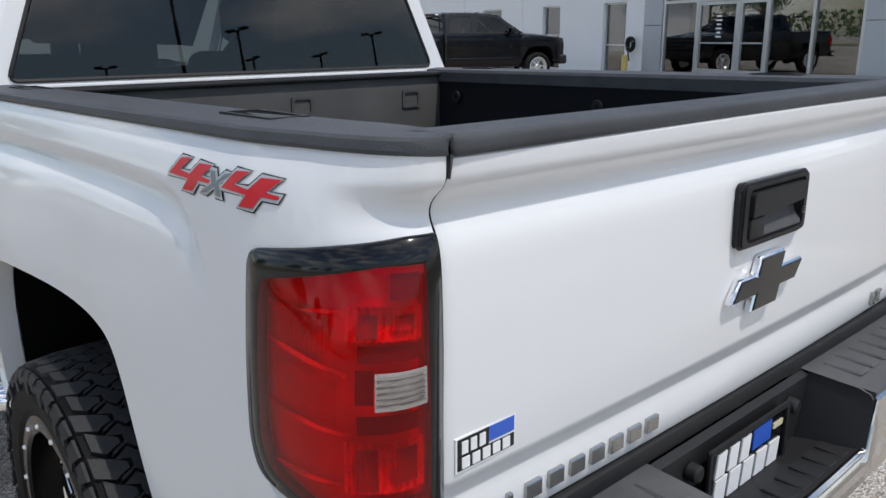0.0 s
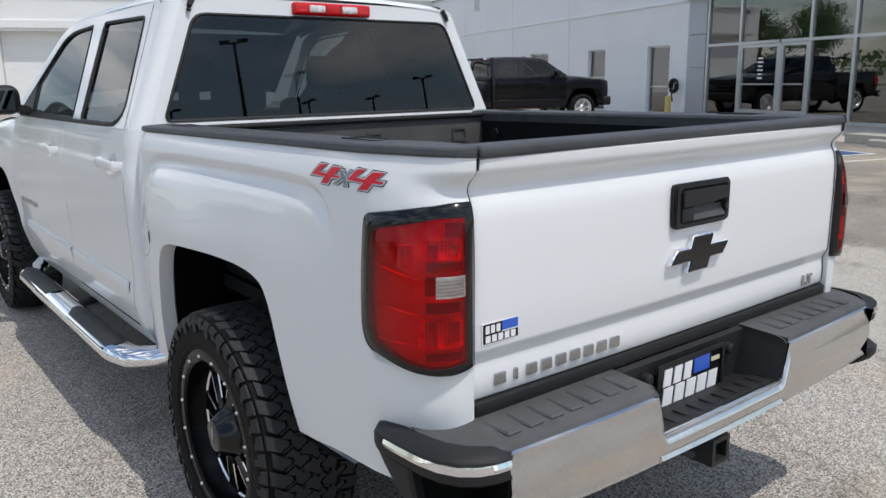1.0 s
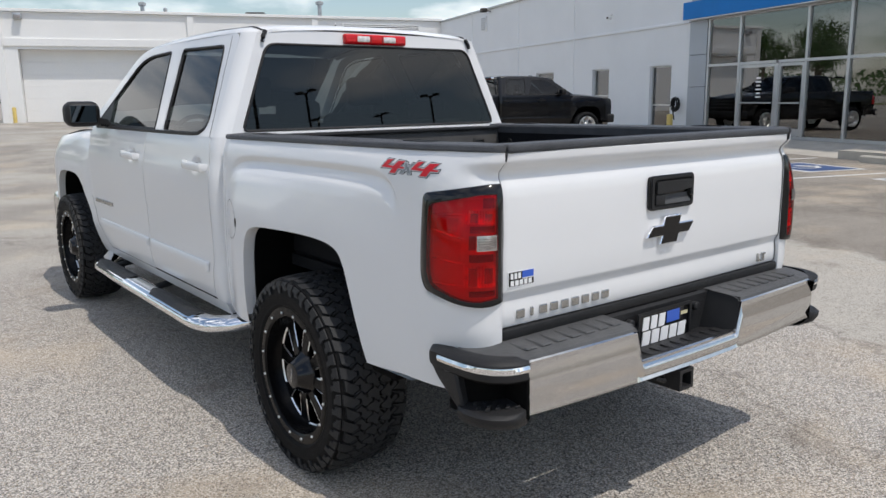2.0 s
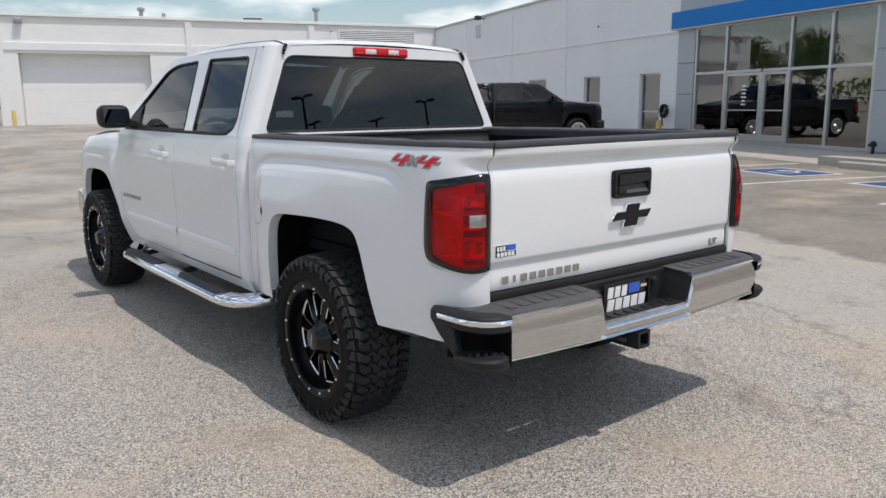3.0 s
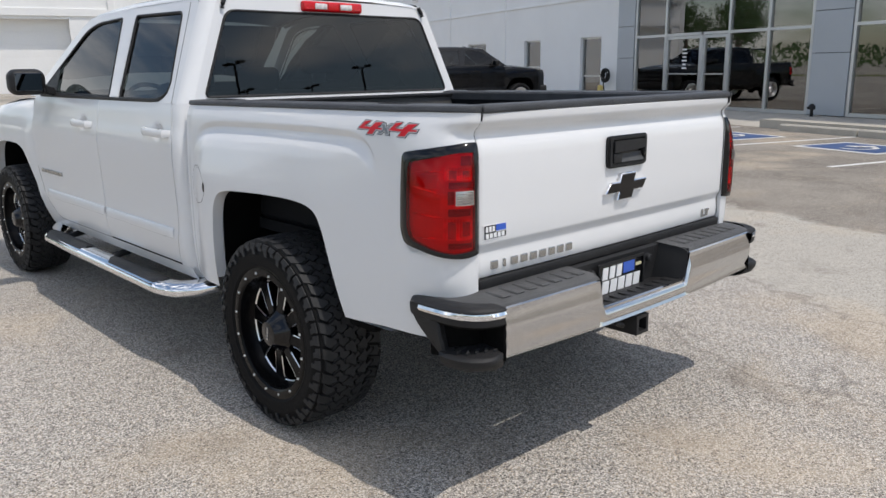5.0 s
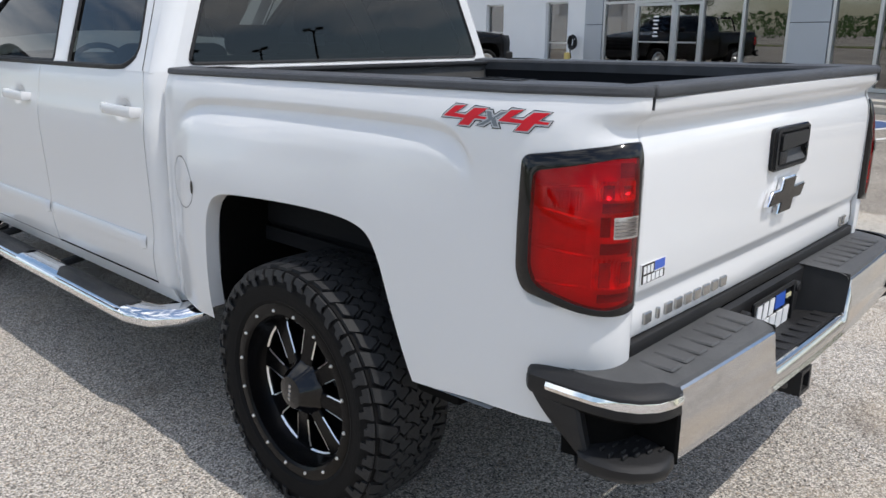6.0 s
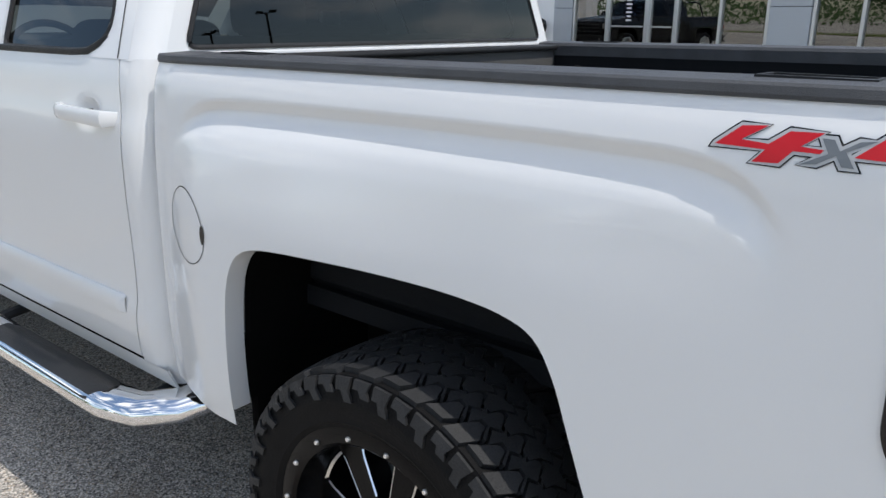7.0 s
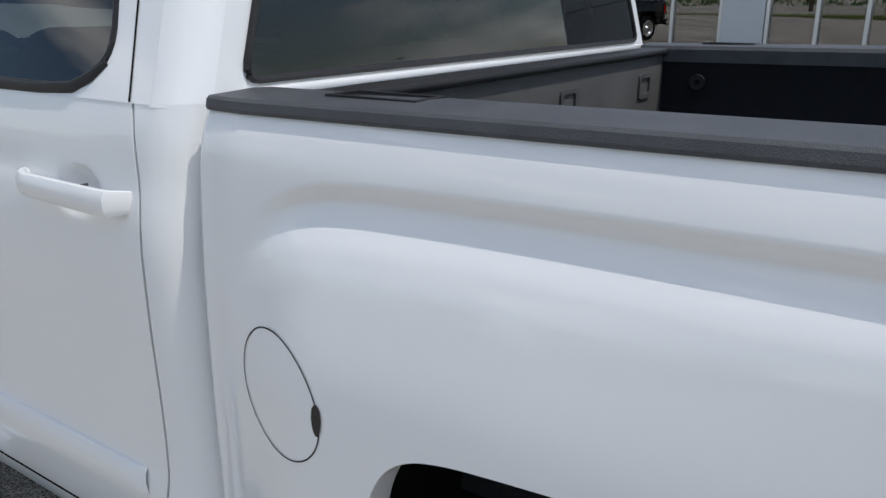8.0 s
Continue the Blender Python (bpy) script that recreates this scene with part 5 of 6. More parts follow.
                sec.append([(s * (x + out_ + a * 0.011), y, zc + b * hh) for a, b in ((-1, -0.6), (-0.4, -1), (0.5, -1), (1, -0.5), (1, 0.5), (0.5, 1), (-0.4, 1), (-1, 0.6))])
            grid(sec, h, closed=True)
            h.verts.ensure_lookup_table()
            h.faces.new(h.verts[:8])
            h.faces.new(h.verts[-8:])
            bmesh.ops.recalc_face_normals(h, faces=h.faces[:])
            body("door_handle", h, paint, door)
            body("handle_seam", box(s * (x + 0.012), s * (x + 0.0235), hy - 0.0565, hy - 0.0545, hz_ - 0.022, hz_ + 0.018), GREYPAD, door)
            body("handle_scoop", tube([(s * (x - 0.003), hy - 0.035 + 0.09 * t, hz_ - 0.044 - 0.008 * math.sin(math.pi * t)) for t in (0, 0.25, 0.5, 0.75, 1)], 0.004, 6), paint, door)
        if fancy:
            for k in range(8):
                y = 4.05 - k * 0.052
                body("badge_bar", box(s * (CABX(0.875) - 0.006), s * (CABX(0.875) + 0.009), y - 0.036, y, 0.862, 0.888, 0.002, 1), BADGE, fd)

    # -- greenhouse --
    rear_win = rounded([(2.645, 1.383), (2.13, 1.383), (2.040, 1.430), (2.150, 1.815), (2.735, 1.826)], [0.02, 0.05, 0.05, 0.035, 0.02])
    front_win = rounded([(2.800, 1.390), (4.02, 1.392), (3.46, 1.775), (3.30, 1.812), (2.935, 1.824)], [0.015, 0.01, 0.08, 0.1, 0.02])
    shell = rounded([(1.925, 1.370), (4.22, 1.370), (3.535, 1.828), (3.35, 1.862), (2.9, 1.875), (2.05, 1.872), (2.000, 1.862)], [0, 0, 0.1, 0.2, 0.3, 0.03, 0.02])
    for s in (-1, 1):
        side = body("cab_side", holed(shell, [rear_win, front_win], lambda a, b: (s * glass_x(b), a, b), out=(s, 0, 0)), paint)
        for nm, win, mat in (("rear_side_window", rear_win, glass_rear), ("front_side_window", front_win, TINT)):
            body(nm, holed(swell(win, 0.012), [], lambda a, b: (s * (glass_x(b) - 0.009), a, b), out=(s, 0, 0)), mat, side, "dark tinted glass", 0)
            body("window_seal", tube([(s * (glass_x(b) - 0.003), a, b) for a, b in win + win[:1]], 0.008, 6), PLASTIC, side)
        body("door_seam", holed([(1.9725, 1.372), (1.9775, 1.372), (2.0885, 1.862), (2.0835, 1.862)], [], lambda a, b: (s * (glass_x(b) + 0.0012), a, b), out=(s, 0, 0)), DARK, side, smooth=0)
        body("belt_trim", tube([(s * (glass_x(z) + 0.001), y, z) for y, z in ((2.052, 1.424), (2.085, 1.402), (2.13, 1.384), (2.22, 1.379), (2.6, 1.378), (3.2, 1.378), (4.0, 1.378))], [0.005, 0.010, 0.011, 0.010, 0.010, 0.010, 0.010], 8, oval=(0.6, 1.0)), PLASTIC, side)
        body("sail_panel", holed([(4.025, 1.388), (3.70, 1.388), (3.77, 1.566)], [], lambda a, b: (s * (glass_x(b) + 0.003), a, b), out=(s, 0, 0)), PLASTIC, side, smooth=0)
        body("pillar_trim", holed([(2.668, 1.392), (2.782, 1.392), (2.915, 1.815), (2.76, 1.815)], [], lambda a, b: (s * (glass_x(b) + 0.002), a, b), out=(s, 0, 0)), paint, side, smooth=0)

    def rear_y(z):
        return 1.862 + (z - 1.385) * 0.115
    rw = rounded([(-0.800, 1.398), (0.800, 1.398), (0.632, 1.815), (-0.632, 1.815)], [0.03, 0.03, 0.05, 0.05])
    rear_panel = body("cab_back", holed([(-0.876, 1.34), (0.876, 1.34), (0.672, 1.872), (0.60, 1.886), (-0.60, 1.886), (-0.672, 1.872)], [rw], lambda a, b: (a, rear_y(b), b), out=(0, -1, 0)), paint)
    body("rear_window", holed(swell(rw, 0.004), [], lambda a, b: (a, rear_y(b) - 0.004, b), out=(0, -1, 0)), glass_rear, rear_panel, "dark privacy glass rear window", 0)
    body("window_seal", tube([(a, rear_y(b) - 0.003, b) for a, b in rw + rw[:1]], 0.007, 6), PLASTIC, rear_panel)
    body("window_sill", box(-0.80, 0.80, 1.835, 1.866, 1.372, 1.388, 0.005, 2), paint, rear_panel)
    body("cab_wall", box(-0.86, 0.86, 1.856, 1.872, 0.56, 1.36), paint)

    def corner():
        rows = []
        for z in [1.367 + k * 0.503 / 16 for k in range(17)]:
            t = (z - 1.34) / 0.532
            a = Vector((0.876 - 0.204 * t, rear_y(z), z))
            b = Vector((glass_x(z), 1.925 + 0.075 * t, z))
            c = Vector((b.x, a.y, z)).lerp((a + b) / 2, 0.25)
            rows.append([a * (1 - u) ** 2 + c * 2 * u * (1 - u) + b * u * u for u in (k / 8 for k in range(9))])
        return grid(rows, out=(0.7, -1, 0))
    pair("cab_pillar", corner, paint, smooth=50)

    # roof
    section = [(-0.722, 1.870), (-0.712, 1.885), (-0.69, 1.896), (-0.665, 1.900), (-0.655, 1.893), (-0.645, 1.902), (-0.55, 1.912), (-0.3, 1.924), (0, 1.928), (0.3, 1.924), (0.55, 1.912), (0.645, 1.902), (0.655, 1.893), (0.665, 1.900), (0.69, 1.896), (0.712, 1.885), (0.722, 1.870)]
    drop = table([(1.915, -0.030), (1.95, -0.012), (2.02, 0.0), (2.5, 0.008), (3.0, 0.0), (3.35, -0.022), (3.55, -0.060)])
    rows = [[(x * (1 - 0.055 * ease((1.99 - y) / 0.08)), y, z + drop(y) * (1.0 if abs(x) < 0.70 else 0.7)) for x, z in section] for y in (1.915, 1.935, 1.96, 2.0, 2.1, 2.4, 2.7, 3.0, 3.2, 3.35, 3.47, 3.55)]
    roof = body("roof", grid(rows, out=(0, 0, 1)), paint, smooth=50)
    for s in (-1, 1):
        body("roof_seam", tube([(s * (0.655 - 0.02 * ease((1.98 - y) / 0.06)), y, 1.900 + drop(y)) for y in (1.925, 1.96, 2.0, 2.4, 2.8, 3.2, 3.5)], 0.0065, 6), PLASTIC, roof)
        body("roof_seam", tube([(s * 0.632, 1.913, 1.878), (s * 0.650, 1.906, 1.845), (s * 0.655, 1.903, 1.825)], 0.011, 6), PLASTIC, roof)
    brake = body("brake_light", box(-0.195, 0.195, 1.888, 1.925, 1.826, 1.880, 0.012, 3), RED, roof, "red high brake light with two clear lenses")
    for s in (-1, 1):
        body("cargo_lens", box(s * 0.043, s * 0.122, 1.884, 1.90, 1.838, 1.870, 0.006, 2), BRIGHTLENS, brake, "clear cargo lamp lens")
        body("lens_rib", box(s * 0.034, s * 0.039, 1.885, 1.9, 1.832, 1.874), REDDARK, brake)
        body("lens_rib", box(s * 0.132, s * 0.182, 1.8862, 1.9, 1.838, 1.850, 0.003, 1), REDBRIGHT, brake)
    body("antenna", shift(prism([(-0.02, 0), (0.02, 0), (0.006, 0.035), (-0.006, 0.035)], 0.12, 0.004, 1), Matrix.Translation((0, 3.2, 1.915))), PLASTIC, roof)

    # windscreen, bonnet, nose
    wind = body("windscreen", grid([[(x * (0.70 + 0.10 * t), 3.55 + 0.66 * t + 0.06 * (1 - (x) ** 2), 1.845 - 0.465 * t) for x in (-1, -0.6, -0.2, 0.2, 0.6, 1)] for t in (0, 0.25, 0.5, 0.75, 1)], out=(0, 1, 1)), SHIELD, text="clear windscreen", smooth=60)
    wind.visible_shadow = False
    hood = body("bonnet", grid([[(x * (0.90 - 0.10 * ease((y - 4.9) / 0.7)), y, 1.352 - 0.10 * ease((y - 4.25) / 1.35) + 0.035 * (1 - abs(x) ** 3) + (0.02 if 0.35 < abs(x) < 0.75 else 0) - 0.08 * ease((y - 5.3) / 0.2)) for x in [k / 10 for k in range(-10, 11)]] for y in [4.12 + k * 1.42 / 24 for k in range(25)]], out=(0, 0, 1)), paint, smooth=40)
    nose = body("grille", box(-0.76, 0.76, 5.42, 5.56, 0.80, 1.20, 0.03, 3), GLOSSY)
    for k in range(3):
        body("grille_bar", box(-0.60, 0.60, 5.55, 5.585, 0.88 + k * 0.11, 0.92 + k * 0.11, 0.01, 2), CHROME if fancy else PLASTIC, nose)
    body("front_bumper", box(-0.93, 0.93, 5.36, 5.62, 0.55, 0.80, 0.05, 3), SATIN if fancy else PLASTIC)
    for s in (-1, 1):
        body("headlight", box(s * 0.58, s * 0.84, 5.36, 5.555, 0.98, 1.17, 0.03, 3), CLEAR)
        body("fog_light", shift(lathe([(0.0, 0.02), (0.04, 0.018), (0.048, 0.0)], 16), Matrix.Translation((s * 0.7, 5.61, 0.66)) @ Matrix.Rotation(math.pi / 2, 4, "Z")), CLEAR)

    # mirrors
    for s in (-1, 1):
        mirror = body("door_mirror", box(s * 0.955, s * 1.172, 3.715, 3.86, 1.385, 1.548, 0.055, 5), PLASTIC, text="black plastic door mirror", smooth=60)
        body("mirror_arm", shift(prism([(s * 0.900, 1.372), (s * 0.985, 1.392), (s * 0.985, 1.445), (s * 0.905, 1.425)], 0.13, 0.014, 2), Matrix.Translation((0, 3.70, 0))), PLASTIC, mirror)
        body("mirror_glass", box(s * 0.990, s * 1.148, 3.7105, 3.717, 1.413, 1.522, 0.003, 1), MIRROR, mirror)

    # cabin
    body("cabin_floor", box(-0.86, 0.86, 1.89, 4.1, 0.60, 0.66), SEAT)
    body("dashboard", box(-0.80, 0.80, 3.66, 4.02, 1.05, 1.36, 0.06, 3), SEAT)
    wheel_ring = [(-0.38 + 0.19 * math.cos(k * math.tau / 24), 3.52 + 0.05 * math.sin(k * math.tau / 24), 1.26 + 0.18 * math.sin(k * math.tau / 24)) for k in range(25)]
    body("steering_wheel", tube(wheel_ring, 0.015, 8), SEAT)
    for x in (-0.40, 0.40):
        seat = body("front_seat", box(x - 0.26, x + 0.26, 2.62, 2.80, 0.80, 1.46, 0.06, 3), SEAT)
        body("seat_base", box(x - 0.26, x + 0.26, 2.70, 3.22, 0.72, 0.92, 0.05, 3), SEAT, seat)
        body("headrest", box(x - 0.13, x + 0.13, 2.60, 2.70, 1.50, 1.68, 0.04, 3), SEAT, seat)
        body("headrest_post", box(x - 0.05, x + 0.05, 2.64, 2.66, 1.44, 1.52), GALV, seat)
    bench = body("rear_bench", box(-0.72, 0.72, 1.95, 2.10, 0.80, 1.42, 0.05, 3), SEAT)
    body("seat_base", box(-0.72, 0.72, 2.0, 2.5, 0.72, 0.92, 0.05, 3), SEAT, bench)
    for x in (-0.42, 0.42):
        body("headrest", box(x - 0.12, x + 0.12, 1.97, 2.06, 1.42, 1.54, 0.035, 3), SEAT, bench)

    # side steps
    if fancy:
        for s in (-1, 1):
            path = [(s * 0.72, 4.03, 0.50), (s * 0.90, 3.99, 0.468), (s * 0.985, 3.90, 0.452), (s * 1.012, 3.75, 0.447), (s * 1.015, 3.3, 0.446), (s * 1.015, 2.7, 0.446), (s * 1.015, 2.1, 0.446), (s * 1.012, 2.02, 0.448), (s * 0.985, 1.915, 0.453), (s * 0.92, 1.845, 0.462), (s * 0.84, 1.815, 0.474)]
            step = body("side_step", tube(path, 0.068, 18, oval=(1.0, 0.64)), CHROME, text="chrome oval side step with black treads", smooth=60)
            for y0, y1 in ((2.02, 2.72), (3.10, 3.80)):
                tread = []
                for k in range(17):
                    t = k / 16
                    y = y0 + (y1 - y0) * t
                    w = 0.058 * min(1, 8 * math.sqrt(max(0.0, t * (1 - t)) + 0.001))
                    tread.append([(s * (1.015 + w * a), y, 0.446 + 0.0455 * math.sqrt(max(0, 1 - (w * a / 0.062) ** 2))) for a in (-1, -0.6, -0.2, 0.2, 0.6, 1)])
                pad_ = body("step_tread", thicken(grid(tread, out=(0, 0, 1)), -0.004), PLASTIC, step, "black rubber tread")
            for y in (1.95, 2.9, 3.7):
                body("step_bracket", tube([(s * 1.0, y, 0.45), (s * 0.85, y, 0.47), (s * 0.72, y, 0.53)], 0.02, 8), PLASTIC, step)

    kit = wheel_kit(radius, 0.295 if fancy else 0.27, rim, fancy)
    cx = 0.886 if fancy else 0.85
    for k, (x, y) in enumerate(((-cx, AXLES[0]), (cx, AXLES[0]), (-cx, AXLES[1]), (cx, AXLES[1]))):
        wheel(kit, truck, x, y, radius, (9, 4, 14, 22)[k])
    return truck


# ---- ground ----
def steps(a, b, d):
    n = max(1, round((b - a) / d))
    return [a + (b - a) * k / n for k in range(n)]


us = [-2500, -800, -300, -120, -60, -30] + steps(-15, 60, 1.0) + [60, 70, 90, 130, 200, 400, 900, 2500]
vs = [-2500, -800, -300, -120, -60, -40] + steps(-25, 30, 1.0) + [30, 40, 60, 120, 300, 800, 2500]
ground = part("ground", grid([[uv(u, v, paved(u, v)) for v in vs] for u in us], out=(0, 0, 1)), PAVING, None, "pale exposed-aggregate concrete and worn grey asphalt lot", 60)
tagged(ground, kind="structure", category="ground")


def on_lot(name, outline, mat, label, category, up_=0.004, cells=8):
    """Paint laid on the lot, outlined along and across."""
    u0, u1, v0, v1 = outline
    rows = [[uv(u0 + (u1 - u0) * i / cells, v0 + (v1 - v0) * j / cells, paved(u0 + (u1 - u0) * i / cells, v0 + (v1 - v0) * j / cells) + up_) for j in range(cells + 1)] for i in range(cells + 1)]
    return tagged(part(name, grid(rows, out=(0, 0, 1)), mat, None), label, category, kind="structure")


for u in (13.3, 10.42, 7.5, 4.7, 1.9):
    on_lot("parking_line", (u - 0.05, u + 0.05, 7.07, 11.3), LINEPAINT, "white painted parking line on grey asphalt", "line", 0.004, 12)
for u in (8.92, 6.12):
    on_lot("parking_mark_border", (u - 0.78, u + 0.78, 8.85, 10.2), LINEPAINT, "white border of a painted parking symbol", "line", 0.005)
    on_lot("parking_mark", (u - 0.68, u + 0.68, 8.97, 10.08), BLUEPAINT, "blue painted square parking symbol on asphalt", "line", 0.009)
    sym = bmesh.new()
    z = paved(u, 9.5) + 0.014
    arc = [(u + 0.28 * math.cos(a), 9.45 + 0.28 * math.sin(a)) for a in [0.4 + k * 4.6 / 14 for k in range(15)]]
    for (a, b), (c, d) in zip(arc, arc[1:]):
        e = Vector((c - a, d - b)).normalized() * 0.045
        sym.faces.new([sym.verts.new(uv(x, y, z)) for x, y in ((a - e.y, b + e.x), (a + e.y, b - e.x), (c + e.y, d - e.x), (c - e.y, d + e.x))])
    for x0, x1, y0, y1 in ((u - 0.05, u + 0.05, 9.5, 9.87), (u - 0.05, u + 0.28, 9.5, 9.6)):
        sym.faces.new([sym.verts.new(uv(x, y, z + 0.001)) for x, y in ((x0, y0), (x1, y0), (x1, y1), (x0, y1))])
    bmesh.ops.recalc_face_normals(sym, faces=sym.faces[:])
    tagged(part("parking_symbol", sym, LINEPAINT, None, smooth=0), "white painted wheel symbol on a blue square", "line", kind="structure")

# ---- buildings ----
walls = thing("front_wall", "white stucco showroom wall with window openings", "wall", site(0, 0), kind="structure")


def along(name, u0, u1, v0, v1, z0, z1, mat, parent, bevel=0.0, label=""):
    """A block in the building's own directions."""
    return part(name, box(v0, v1, u0, u1, z0, z1, bevel, 1), mat, parent, label)


WINDOWS = ((18.52, 19.66, 0.42, 2.47, 1.24), (22.13, 23.26, 0.42, 2.49, 1.55), (26.28, 27.86, 1.0, 2.51, 1.7), (33.0, 33.8, 1.0, 2.52, 1.7))
outer = [(17.65, 0.0), (BACK, 0.0), (BACK, 5.62), (17.65, 5.62)]
panel_ = holed(outer, [[(a, c), (b, c), (b, d), (a, d)] for a, b, c, d, _ in WINDOWS], lambda a, b: (FRONT, a, b), out=(-1, 0, 0))
part("stucco_face", thicken(panel_, 0.30), STUCCO, walls, smooth=0)
for u in (24.7, 29.6, 35.0):
    along("wall_joint", u - 0.06, u + 0.06, FRONT - 0.035, FRONT + 0.01, 0.2, 5.6, STUCCO, walls, 0.01)
along("wall_ledge", 17.68, BACK - 0.02, FRONT - 0.045, FRONT + 0.01, 3.64, 3.72, STUCCO, walls, 0.01)
along("coping", 17.65, BACK, FRONT - 0.08, FRONT + 0.40, 5.61, 5.70, GALV, walls, 0.01)
along("base_strip", 17.68, BACK - 0.05, FRONT - 0.02, FRONT + 0.01, 0.15, 0.42, CONCRETE, walls)
for i, (a, b, c, d, bar) in enumerate(WINDOWS):
    win = thing("window_%d" % (i + 1), "narrow aluminium window in the white wall", "window", site(0, 0), kind="structure")
    x0, x1 = FRONT + 0.10, FRONT + 0.16
    for nm, u0, u1, z0, z1 in (("frame_side", a, a + 0.05, c, d), ("frame_side", b - 0.05, b, c, d), ("frame_head", a + 0.05, b - 0.05, d - 0.05, d), ("frame_sill", a + 0.05, b - 0.05, c, c + 0.05), ("crossbar", a + 0.05, b - 0.05, bar - 0.02, bar + 0.02)):
        along(nm, u0, u1, x0, x1, z0, z1, ALU, win)
    along("pane", a + 0.05, b - 0.05, FRONT + 0.125, FRONT + 0.131, c + 0.05, d - 0.05, STORE, win)
    along("blind", a, b, FRONT + 0.60, FRONT + 0.62, c + (d - c) * (0.0 if i else 0.45), d, INNER, win)
back_room = thing("inner_wall", "plain wall behind the windows", "wall", site(0, 0), kind="structure")
along("plaster", 17.6, BACK, FRONT + 3.0, FRONT + 3.1, 0.2, 5.4, INNER, back_room)
roof_ = thing("flat_roof", "flat roof of the showroom", "roof", site(0, 0), kind="structure")
along("roof_slab", 17.6, BACK + 20, FRONT + 0.3, FRONT + 26, 5.2, 5.4, GALV, roof_)

# showroom front: aluminium frame, panes and doors
shop = thing("storefront", "aluminium-framed glass storefront with double doors", "storefront", site(0, 0), kind="structure")
Z0, Z1, ZM = 0.40, 3.72, 2.37
MULL = (16.78, 15.48, 14.03, 13.08, 11.80, 10.55)


def glazing(parent, marks, doors=()):
    for k, u in enumerate(marks):
        between = any(u == a for a, b in doors) and any(u == b for a, b in doors)
        along("mullion", u - 0.04, u + 0.04, FRONT - 0.03, FRONT + 0.09, Z0, ZM - 0.036 if between else Z1, ALU, parent, 0.006)
    joined = set()
    for a, b in zip(marks, marks[1:]):
        pairs = [(Z0 + 0.08, ZM - 0.035, max(a, b) - 0.04, min(a, b) + 0.04)]
        if (a, b) not in doors:
            pairs.append((ZM + 0.035, Z1 - 0.08, max(a, b) - 0.04, min(a, b) + 0.04))
        elif not joined:
            joined.add(a)
            pairs.append((ZM + 0.035, Z1 - 0.08, max(x for d in doors for x in d) - 0.04, min(x for d in doors for x in d) + 0.04))
        for z0, z1, p, q in pairs:
            along("pane", q, p, FRONT + 0.025, FRONT + 0.033, z0, z1, STORE, parent)
            if z0 > ZM:
                along("transom", q, p, FRONT - 0.025, FRONT + 0.085, Z1 - 0.08, Z1, ALU, parent)
        a, b = max(a, b) - 0.04, min(a, b) + 0.04
        for z, h in ((Z0 + 0.04, 0.04), (ZM, 0.035)):
            along("transom", b, a, FRONT - 0.025, FRONT + 0.085, z - h, z + h, ALU, parent)
        if (round(a + 0.04, 2), round(b - 0.04, 2)) in doors:
            for u0, u1 in ((b, b + 0.07), (a - 0.07, a)):
                along("door_stile", u0, u1, FRONT - 0.01, FRONT + 0.05, Z0 + 0.09, ZM - 0.045, ALU, parent)
            along("door_rail", b + 0.07, a - 0.07, FRONT - 0.008, FRONT + 0.048, Z0 + 0.09, Z0 + 0.27, ALU, parent)
            along("door_rail", b + 0.07, a - 0.07, FRONT - 0.008, FRONT + 0.048, ZM - 0.12, ZM - 0.045, ALU, parent)
            along("push_bar", b + 0.07, a - 0.07, FRONT - 0.07, FRONT - 0.045, 1.30, 1.335, ALU, parent)


glazing(shop, MULL, ((15.48, 14.03), (14.03, 13.08)))
for k in range(6):
    w = (0.16, 0.2, 0.14, 0.2, 0.12, 0.18)[k]
    along("door_notice", 14.72 - w / 2, 14.72 + w / 2, FRONT + 0.018, FRONT + 0.022, 1.95 - k * 0.10, 1.99 - k * 0.10, DECALWHITE, shop, label="small white bars on the door's glass")
shop2 = thing("storefront", "aluminium-framed showroom window beside grey metal panels", "storefront", site(0, 0), kind="structure")
glazing(shop2, (9.46, 8.42, 7.46, 6.4, 5.3, 4.1))

# grey metal cladding, panel by panel
clad = thing("cladding", "grey metal panels with dark joints round the glass", "wall", site(0, 0), kind="structure")
along("backing", 0.0, 17.6, FRONT + 0.09, FRONT + 0.12, 3.74, 6.4, DARK, clad)
for u0, u1 in ((16.83, 17.63), (9.51, 10.50), (0.0, 4.05)):
    along("backing", u0, u1, FRONT + 0.06, FRONT + 0.3, 0.0, 3.73, DARK, clad)
    nn = max(1, round((u1 - u0) / 1.3))
    zs = (Z0, 1.78, 2.70, 3.72)
    for i in range(nn):
        a, b = u0 + (u1 - u0) * i / nn, u0 + (u1 - u0) * (i + 1) / nn
        for z0, z1 in zip(zs, zs[1:]):
            along("panel", a + 0.006, b - 0.006, FRONT - 0.05, FRONT + 0.055, z0 + 0.006, z1 - 0.006, PANELGREY, clad, 0.004)
for i in range(12):
    a, b = i * 17.6 / 12, (i + 1) * 17.6 / 12
    along("panel", a + 0.006, b - 0.006, FRONT - 0.05, FRONT + 0.085, 4.21, 5.30, PANELGREY, clad, 0.004)
    along("panel", a + 0.006, b - 0.006, FRONT - 0.05, FRONT + 0.085, 5.312, 6.4, PANELGREY, clad, 0.004)
band = thing("blue_band", "blue metal band running over the storefront", "fascia", site(0, 0), kind="structure")
along("band", 0.0, 17.62, FRONT - 0.34, FRONT - 0.051, 3.71, 4.20, BLUEBAND, band, 0.01)
